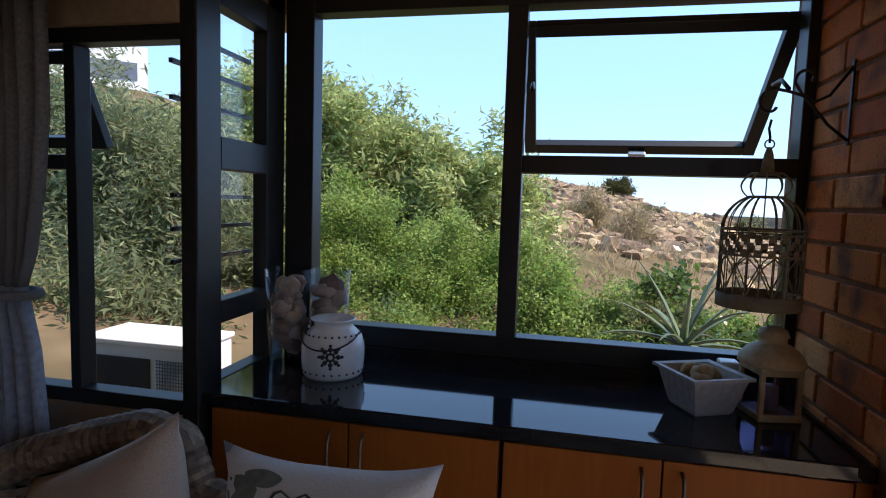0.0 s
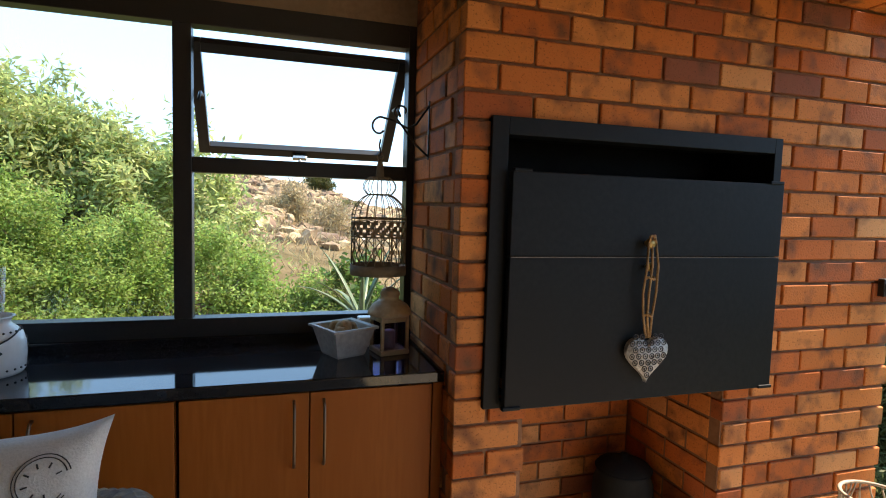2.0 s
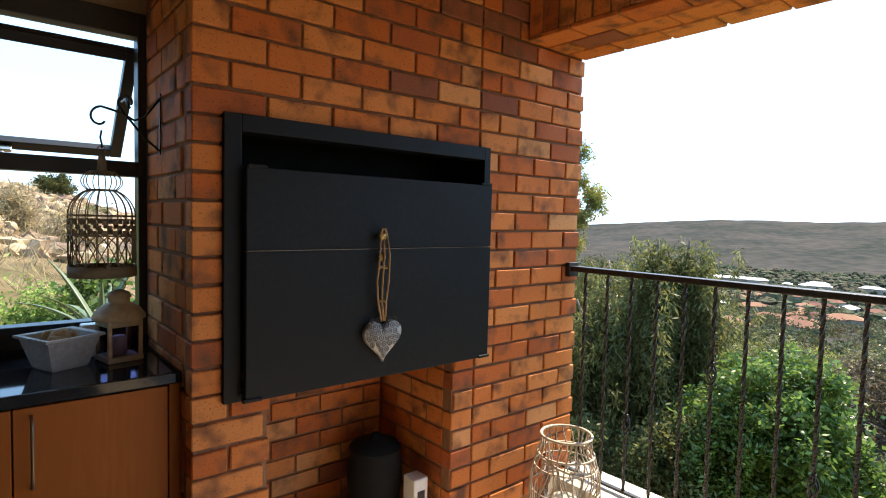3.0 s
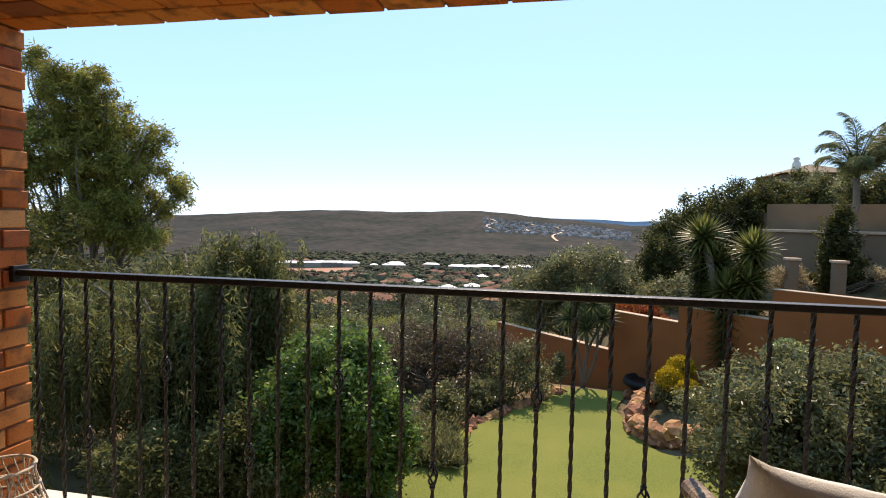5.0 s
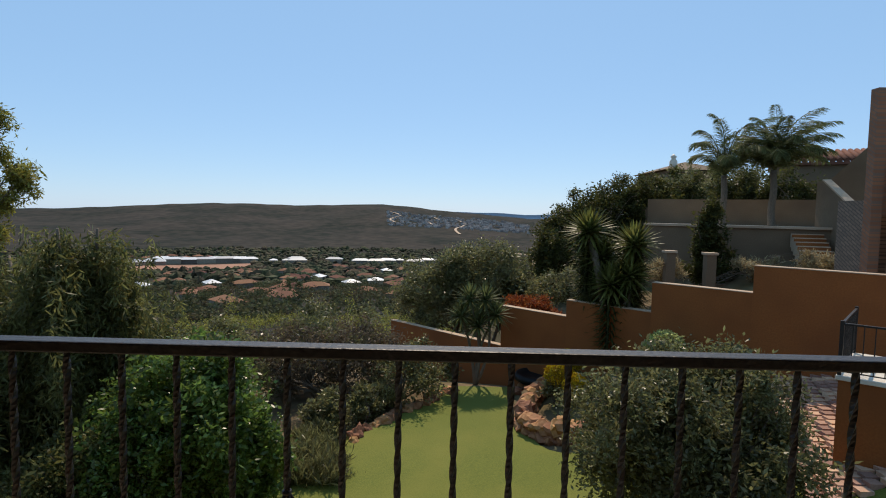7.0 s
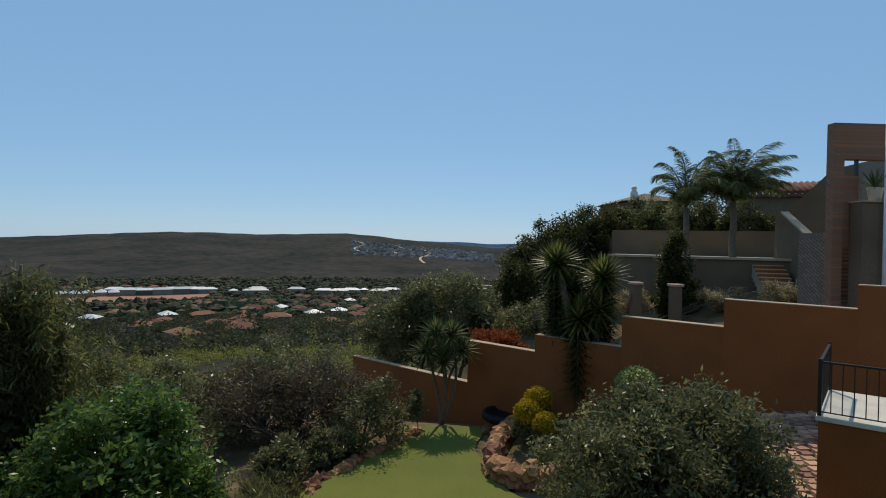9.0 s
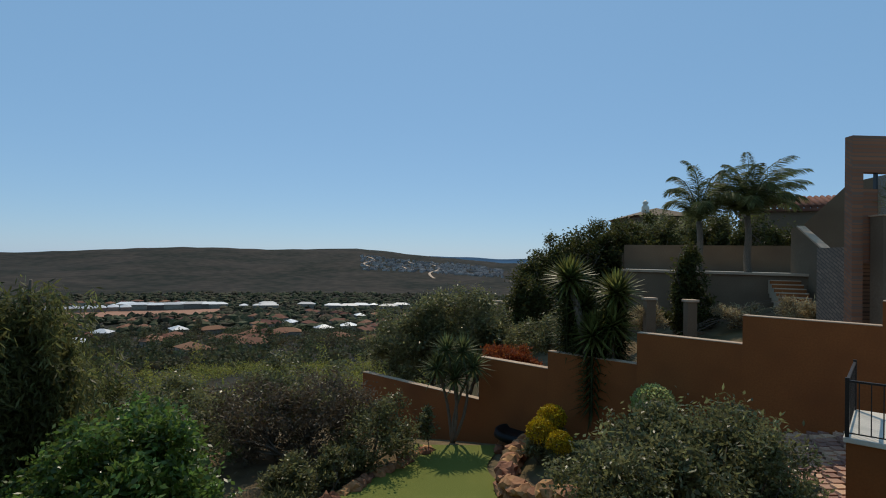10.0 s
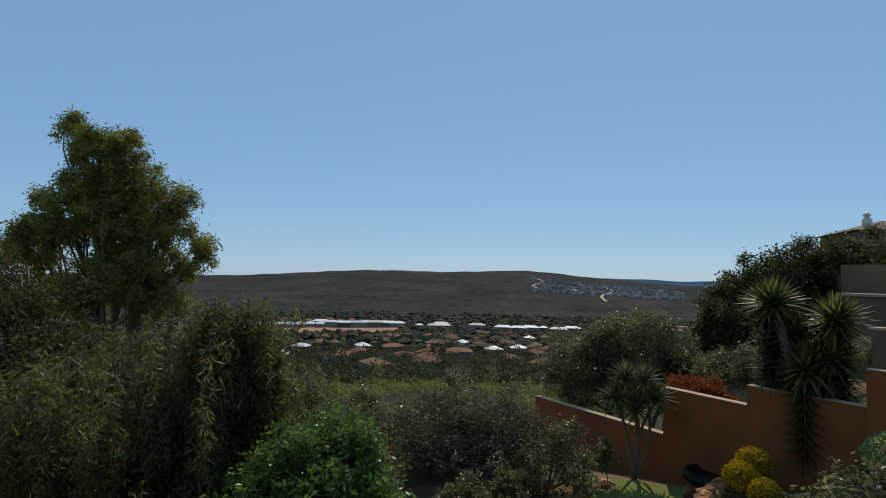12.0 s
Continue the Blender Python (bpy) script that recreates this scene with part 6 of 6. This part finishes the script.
tower = thing("brick_tower_house", "brick and tan house corner with an open window bay", "house")
part("pillar", block((15.1, -11.53, -2.0), (15.36, -11.26, 4.72)), FAR_BRICK, tower, "shaded face-brick pillar")
part("beam", block((15.1, -13.4, 3.82), (15.36, -11.53, 4.72)), FAR_BRICK, tower, "face-brick head beam")
part("brick_panel", block((15.14, -11.92, 1.6), (15.34, -11.53, 3.41)), FAR_BRICK, tower, "orange face-brick panel under the opening")
part("window", block((15.2, -13.4, 2.76), (15.23, -11.93, 3.82)), GLASS, tower, "clear glass of the window bay")
part("mullion", block((15.17, -11.95, 2.76), (15.26, -11.9, 3.82)), FRAME, tower)
part("wall", block((14.7, -13.4, -2.0), (15.09, -11.7, 2.72)), TAN, tower)
part("ledge", block((14.66, -13.4, 2.722), (15.3, -11.68, 2.76), 0.006), COPING, tower)
pot = thing("potted_palm", "small potted palm on the window ledge", "plant", (14.88, -12.15, 2.76))
part("pot", lathe(bmesh.new(), [(0, 0), (0.12, 0), (0.17, 0.3), (0.18, 0.33), (0.16, 0.33), (0, 0.28)], 20), CREAM, pot)
bm = bmesh.new()
spiky(bm, np.random.default_rng(9), (0, 0, 0.3), 34, 0.62, 0.045, -0.1)
part("leaves", bm, LEAF_PALM, pot)
part("stone_wall", block((15.6, -12.6, -2.0), (17.1, -11.8, 2.0)), DRY_STONE, tower, "rough stone garden wall")
part("post", tube(bmesh.new(), [(14.6, -12.2, -1.0), (14.6, -12.2, 4.75)], 0.045, 10), WHITE_METAL, tower, "slim white post")
far_house = thing("hilltop_house", "cream house with a hipped roof on the skyline", "house")
part("wall", block((45.0, -22.0, 0), (52.0, -17.4, 5.1)), TAN, far_house)
bm = bmesh.new()
q = [bm.verts.new(v) for v in ((44.6, -22.4, 5.15), (52.5, -22.4, 5.15), (52.5, -17.0, 5.15), (44.6, -17.0, 5.15), (47.5, -19.7, 6.0), (49.5, -19.7, 6.0))]
for f in ((0, 1, 5, 4), (1, 2, 5), (2, 3, 4, 5), (3, 0, 4), (3, 2, 1, 0)):
    bm.faces.new([q[x] for x in f])
part("roof", bm, TAN, far_house)
part("finial", lathe(bmesh.new(), [(0, 5.2), (0.3, 5.2), (0.3, 5.9), (0.15, 6.1), (0.25, 6.25), (0, 6.5)], 10, (46.0, -18.2, 0)), CREAM, far_house)


# palms
def palm(at, height, fronds, length, seed, label):
    rng = np.random.default_rng(seed)
    t = thing("palm_tree", label, "palm", at, group="palms on the terrace")
    bm = bmesh.new()
    tube(bm, [(0.05 * math.sin(i), 0, height * i / 14 - 0.3 * (i == 0)) for i in range(15)], [0.17 - 0.004 * i for i in range(15)], 10)
    part("trunk", bm, BARK, t)
    for f in range(fronds):
        a, e = f * 2.4 + rng.uniform(-0.2, 0.2), 0.8 + 0.75 * (f + 1) / fronds
        full = length * rng.uniform(0.8, 1.0) * (0.7 + 0.3 * (f + 1) / fronds)
        out, rachis, pts, p, way = [], bmesh.new(), [], Vector((0, 0, height)), e
        for j in range(31):
            pts.append(p.copy())
            way -= (0.012 + 0.1 * (j / 30) ** 1.6) * (1.7 - 0.5 * e)
            p += Vector((math.cos(a) * math.cos(way), math.sin(a) * math.cos(way) - 0.45 * j / 30, math.sin(way))) * full / 30
        tube(rachis, pts[::3], [0.03 - 0.0025 * k for k in range(11)], 5)
        fr = part("frond", rachis, LEAF_PALM, t)
        side = Vector((-math.sin(a), math.cos(a), 0))
        for j in range(3, 31):
            d = (pts[j] - pts[j - 1]).normalized()
            for k in range(4):
                base = pts[j - 1].lerp(pts[j], k / 4)
                l = 0.24 * length * math.sin(math.pi * (0.2 + 0.72 * j / 30)) + 0.08
                for sg in (-1, 1):
                    tip = base + (side * sg * 0.55 + d * 0.75) * l + Vector((0, 0, -0.55 * l + 0.12 * l * rng.normal()))
                    mid = base.lerp(tip, 0.5) + Vector((0, 0, 0.07 * l))
                    w = (tip - base).cross(Vector((rng.normal(), rng.normal(), 1))).normalized() * 0.014
                    out.append((base, mid + w, tip, mid - w))
        quads("fringe", np.array([[list(v) for v in q] for q in out]), LEAF_PALM, fr)
    return t


palm((24.2, -11.95, -0.5), 3.7, 17, 3.3, 61, "tall feathery palm swaying beside the terrace wall")
palm((23.6, -13.6, -0.2), 3.6, 28, 3.1, 62, "full-crowned feathery palm above the terrace wall")
plant("cactus_bush", "dark columnar plant against the tan wall", "shrub", (21.8, -10.3, -1.2), [((21.6, -10.3, 1.0), (0.42, 0.42, 1.5)), ((21.7, -10.55, -0.3), (0.6, 0.65, 0.9)), ((21.7, -10.0, -0.2), (0.45, 0.45, 1.0))], 520, 12, 0.08, 0.12, 0.04, LEAF_DARK, 0.06, seed=63)
plant("wall_shrub", "large dark bush behind the boundary wall", "shrub", (22.0, -1.6, -5.0), [((22.0, -0.6, -1.6), (1.5, 1.7, 1.5)), ((22.3, -2.3, -1.2), (1.5, 1.6, 1.5)), ((22.5, -1.4, -0.9), (1.3, 1.3, 1.1)), ((22.0, -3.6, -1.9), (1.2, 1.1, 1.1))], 1900, 13, 0.13, 0.11, 0.035, LEAF_OLIVE, 0.09, seed=64)
plant("red_shrub", "rusty red-orange shrub behind the garden wall", "shrub", (19.0, -3.7, -3.0), [((19.0, -3.4, -1.6), (0.5, 0.9, 0.35))], 260, 12, 0.07, 0.1, 0.02, LEAF_RED, 0.02, seed=65, upright=0.6)
plant("wall_shrub", "grey-green shrub above the garden wall", "shrub", (20.0, -5.0, -2.5), [((20.3, -5.2, -1.0), (0.9, 0.9, 0.7)), ((19.5, -6.5, -0.7), (0.8, 0.9, 0.6))], 420, 12, 0.09, 0.1, 0.03, LEAF_OLIVE, 0.04, seed=66)
plant("dark_trees", "dense dark trees climbing the neighbouring slope", "trees", (27.4, -7.6, -3.0),
      [((26.0, -5.4, -0.4), (1.2, 1.0, 1.9)), ((27.2, -6.6, 0.4), (1.4, 1.2, 2.1)), ((28.2, -8.1, 0.9), (1.5, 1.3, 2.2)), ((29.2, -9.7, 1.4), (1.4, 1.3, 2.1)), ((30.0, -11.3, 1.8), (1.5, 1.4, 1.8)), ((31.0, -13.2, 1.9), (1.6, 1.5, 1.6))], 3200, 13, 0.14, 0.12, 0.045, LEAF_DARK, 0.1, seed=67)
plant("dark_trees", "grey-green trees below the hilltop house", "trees", (38.0, -16.5, 0.0), [((37.0, -15.0, 2.6), (1.6, 1.6, 1.6)), ((38.5, -17.5, 2.6), (1.9, 1.9, 1.9)), ((39.0, -20.0, 3.2), (1.8, 1.8, 1.8))], 1100, 12, 0.16, 0.16, 0.05, LEAF_OLIVE, 0.09, seed=68)
plant("terrace_plants", "mixed dry plants on the terrace bank", "shrub", (21.5, -8.6, -1.8), [((21.5, -8.6, -0.5), (0.7, 0.8, 0.4)), ((20.3, -11.4, -0.3), (0.6, 0.9, 0.35)), ((19.0, -12.8, 0.1), (0.7, 0.8, 0.3))], 420, 12, 0.07, 0.12, 0.018, LEAF_STRAW, 0.02, seed=69, upright=0.8)

plant("dark_trees", "dark trees between the terrace and the tiled roof", "trees", (29.0, -19.0, 0.0), [((30.0, -17.5, 2.4), (1.3, 1.5, 1.7)), ((29.5, -19.6, 1.9), (1.3, 1.6, 1.7)), ((29.0, -21.6, 1.9), (1.3, 1.6, 1.6)), ((31.5, -16.0, 2.6), (1.3, 1.4, 1.6))], 1200, 12, 0.15, 0.13, 0.045, LEAF_DARK, 0.08, seed=70)

# tall gum tree
plant("gum_tree", "tall open-crowned gum tree with pale limbs", "tree", (18.0, 16.3, -5.5),
      [((17.6, 16.8, 5.3), (0.9, 1.2, 1.6)), ((17.3, 17.8, 3.6), (1.0, 1.3, 1.5)), ((17.9, 16.1, 3.6), (1.1, 1.4, 1.9)), ((18.3, 14.7, 3.0), (0.9, 1.0, 1.2)), ((18.5, 13.8, 4.1), (0.5, 0.55, 0.55)), ((18.7, 13.4, 2.3), (0.6, 0.7, 0.9)), ((17.0, 18.8, 2.4), (0.9, 1.1, 1.2)), ((17.5, 17.9, 6.6), (0.5, 0.5, 0.6)), ((18.0, 16.0, 1.4), (1.2, 2.0, 1.2)), ((18.0, 17.6, 0.6), (1.2, 1.8, 1.3)), ((18.2, 14.6, 0.9), (1.0, 1.4, 1.3)), ((18.2, 15.3, 4.7), (0.8, 0.9, 1.0)), ((18.0, 16.2, 5.9), (0.8, 0.8, 0.9))], 3300, 12, 0.11, 0.16, 0.03, LEAF_GUM, 0.09, BARK, 71, 0.5, 0.6, limbs=7)
plant("left_trees", "dark trees beyond the pepper tree", "trees", (14.0, 13.0, -5.0), [((13.5, 11.5, -1.6), (1.6, 1.8, 1.7)), ((12.5, 13.5, -0.6), (1.8, 2.0, 2.0)), ((15.5, 10.0, -2.6), (1.5, 1.7, 1.4)), ((23.8, 29.5, 1.2), (2.2, 2.2, 2.2)), ((17.5, 9.0, -3.4), (2.0, 2.0, 1.4)), ((20.0, 13.0, -2.6), (2.5, 2.5, 2.2)), ((11.2, 10.2, -2.0), (1.3, 1.5, 1.6))], 2600, 13, 0.14, 0.12, 0.04, LEAF_DARK, 0.1, seed=72)

# ---- valley ----
rnd = random.Random(77)
verts, faces = [], []
proto = bmesh.new()
bmesh.ops.create_icosphere(proto, subdivisions=1, radius=1)
pv = np.array([v.co[:] for v in proto.verts])
pf = [[v.index for v in f.verts] for f in proto.faces]
proto.free()


def tree_blobs(name, label, n, place, smin, smax, seed):
    r = np.random.default_rng(seed)
    vs, fs = [], []
    for i in range(n):
        x, y = place(r)
        s = r.uniform(smin, smax)
        z = ground_z(x, y)
        k = 1 + 0.28 * r.normal(size=len(pv)).clip(-1.5, 1.5)
        q = pv * k[:, None] * np.array([s * r.uniform(0.8, 1.2), s * r.uniform(0.8, 1.2), s * r.uniform(0.6, 1.0)]) + np.array([x, y, z + s * 0.45])
        o = len(vs) * len(pv)
        vs.append(q)
        fs += [[a + o for a in f] for f in pf]
    tagged(raw(name, np.concatenate(vs), fs, FAR_TREE), label, "trees", kind="stuff")


def bare(x, y):
    """The stretch of red earth and the long white sheds behind it, where no tree stands."""
    return 20 < math.degrees(math.atan2(y, x)) < 35 and 690 < math.hypot(x, y) < 900


def polar(d0, d1, a0, a1):
    def place(r):
        d, a = math.sqrt(r.uniform(d0 * d0, d1 * d1)), radians(r.uniform(a0, a1))
        x, y = d * math.cos(a), d * math.sin(a)
        return place(r) if bare(x, y) else (x, y)
    return place


def leafy_trees(name, label, n, place, smin, smax, leaves, length, width, leaf, seed):
    """Many far crowns of leaf sprays in one sheet, some tall and narrow."""
    r = np.random.default_rng(seed)
    spots = []
    for i in range(n):
        x, y = place(r)
        s = r.uniform(smin, smax)
        tall = 1.9 if i % 17 == 0 else 0.8
        wide = 0.45 if i % 17 == 0 else 1.0
        d = r.normal(size=(leaves, 3))
        d /= np.linalg.norm(d, axis=1)[:, None]
        lump = np.array([1 + 0.55 * noise.noise(Vector(q) * 2.6 + Vector((x, y, 0))) for q in d]) * (1 - 0.35 * r.random(leaves) ** 2)
        spots.append(np.array((x, y, ground_z(x, y) + s * 0.5 * tall)) + d * lump[:, None] * np.array((s * wide, s * wide, s * tall)))
    tagged(quads(name, blades(r, np.concatenate(spots), length, width), leaf, None), label, "trees", kind="stuff")


leafy_trees("slope_trees", "green treetops on the slope below the garden", 260, polar(32, 150, -4, 62), 1.2, 2.6, 330, 0.42, 0.2, LEAF_GUM, 81)
leafy_trees("valley_trees", "olive and brown garden trees among the valley houses", 760, polar(140, 430, -12, 58), 2.2, 5.0, 190, 1.3, 0.75, VALLEY_LEAF, 82)
tree_blobs("valley_trees", "scattered olive trees among the far valley houses", 1900, polar(430, 880, -12, 58), 2.5, 5.5, 84)
tree_blobs("hill_trees", "dark bushveld trees on the foot of the far hill", 3400, polar(910, 1280, -14, 60), 2.5, 6.0, 83)


def villa(w, d, h, wall, roof, label):
    t = thing("valley_house", label, "house", group="houses in the valley")
    part("wall", block((-w / 2, -d / 2, -2), (w / 2, d / 2, h)), wall, t)
    bm = bmesh.new()
    e, k = 0.6, min(w, d) / 2 * 0.95
    q = [bm.verts.new(v) for v in ((-w / 2 - e, -d / 2 - e, h + 0.05), (w / 2 + e, -d / 2 - e, h + 0.05), (w / 2 + e, d / 2 + e, h + 0.05), (-w / 2 - e, d / 2 + e, h + 0.05), (-w / 2 + k, 0, h + d * 0.24), (w / 2 - k, 0, h + d * 0.24))]
    for f in ((0, 1, 5, 4), (1, 2, 5), (2, 3, 4, 5), (3, 0, 4), (3, 2, 1, 0)):
        bm.faces.new([q[x] for x in f])
    part("roof", bm, roof, t)
    return t


protos = [villa(13, 9, 3.0, FAR_WALL, ROOF, "tan suburban house with a reddish tiled roof"), villa(16, 9, 3.0, FAR_WALL, ROOF, "long tan suburban house with a brown tiled roof"), villa(11, 9, 4.8, FAR_WALL, ROOF_WHITE, "pale two-storey house with a light roof"), villa(26, 12, 5.0, FAR_WALL, ROOF_WHITE, "long building with a bright white roof")]
def settle(kind, deg, d, sink=0.3, turn=None):
    a = radians(deg)
    x, y = d * math.cos(a), d * math.sin(a)
    copy_thing(protos[kind], pose(x, y, ground_z(x, y) + sink, 0, 0, rnd.uniform(0, 180) if turn is None else turn))


for i in range(125):
    deg, d = rnd.uniform(-6, 48), 230 + 480 * rnd.random() ** 0.8
    if not (19 < deg < 36 and d > 670):
        settle(rnd.choice((0, 0, 0, 1, 1, 1, 1, 2)), deg, d)
for i in range(11):                                     # two rows of long white sheds
    settle(3, 20.5 + 7.6 * i / 10, 905 + rnd.uniform(-8, 8), 2, 90 + 24 + rnd.uniform(-3, 3))
for i in range(7):
    settle(3, 28.2 + 5.8 * i / 6, 850 + rnd.uniform(-20, 20), 2, 30 + rnd.uniform(-4, 4))
for i in range(12):                                     # brown-roofed houses on the rise behind them
    settle(1, 24 + 12 * i / 11, 980 + rnd.uniform(-25, 25), 3)
for deg in (18.2, 17, 15.9, 12.3, 9.6, 8.1, 6.9, 5.6, 4.1, 2.8):
    settle(rnd.choice((3, 3, 2)), deg, 800 + rnd.uniform(0, 90), 2, 90 + deg + rnd.uniform(-12, 12))
for t, (a, d) in zip(protos, ((3, 300), (14, 350), (8, 420), (16, 900))):
    x, y = d * math.cos(radians(a)), d * math.sin(radians(a))
    t.matrix_basis = pose(x, y, ground_z(x, y) + 1, 0, 0, 90 + a)
bm = bmesh.new()
for i in range(760):
    a, d = radians(rnd.uniform(-7.5, 7)), rnd.uniform(1850, 2330)
    x, y = d * math.cos(a), d * math.sin(a)
    s, z = rnd.uniform(2.5, 6), ground_z(x, y)
    box(bm, (x - s, y - s, z - 4), (x + s, y + s, z + rnd.uniform(4, 7)))
tagged(part("hillside_settlement", bm, FAR_WALLS), "dense small houses of a settlement on the far hill", "settlement", kind="stuff")
bm = bmesh.new()
for a0, d0, d1 in ((-0.5, 1700, 2250), (2.2, 1950, 2320), (6.2, 1950, 2300)):
    prev = None
    for i in range(16):
        d = d0 + (d1 - d0) * i / 15
        a = radians(a0 + 0.5 * math.sin(i * 0.5))
        row = [bm.verts.new((d * math.cos(a + s * 4 / d), d * math.sin(a + s * 4 / d), ground_z(d * math.cos(a), d * math.sin(a)) + 3)) for s in (-1, 1)]
        if prev:
            bm.faces.new((prev[0], prev[1], row[1], row[0]))
        prev = row
tagged(part("dirt_road", bm, COPING), "pale dirt roads climbing the far hill", "road", kind="structure")
bm = bmesh.new()
prev = None
for i in range(40):
    a = radians(20.3 + 13.5 * i / 39)
    row = [bm.verts.new((d * math.cos(a), d * math.sin(a), ground_z(d * math.cos(a), d * math.sin(a)) + 1.2)) for d in (705, 750, 800, 850)]
    if prev:
        for k in range(3):
            bm.faces.new((prev[k], prev[k + 1], row[k + 1], row[k]))
    prev = row
RED_EARTH = surface("red_earth", (0.3, 0.13, 0.07), (0.38, 0.19, 0.11), 0.95, 0.2, 0.0)
setting("earthworks", bm, RED_EARTH, "bare red earth strip below the white roofs", "earth")

# hilltop white building and brick wall past the side window
white_house = thing("white_building", "white flat-roofed building high on the slope", "building", (-26.0, 28.0, 0), 40)
part("wall", block((-4, -3, 2), (2.2, 3, 9.2)), WHITE_METAL, white_house)
part("wall", block((-5, -2.5, 9.2), (0.2, 3, 11)), WHITE_METAL, white_house)
part("window", block((-0.6, -3.05, 7.4), (1.7, -2.98, 8.3)), GREY_GRILLE, white_house)
tagged(part("brick_gable", block((-12.4, 10.6, -1), (-10.0, 10.9, 2.4)), FAR_BRICK), "sunlit orange brick wall among the shrubs", "wall")

# ---- floor tiles ----
k = brick_mesh(0.394, 0.394, 0.012, TILE)
for i in range(13):
    for j in range(17):
        x, y = 2.0 - i * 0.4, 1.4 - j * 0.4
        if x > -3.0 and (y < 1.5) and (x > -1.2 or y < 1.4):
            ob = new("tile", k)
            ob.location, ob.parent = (x, y, -0.006), floor
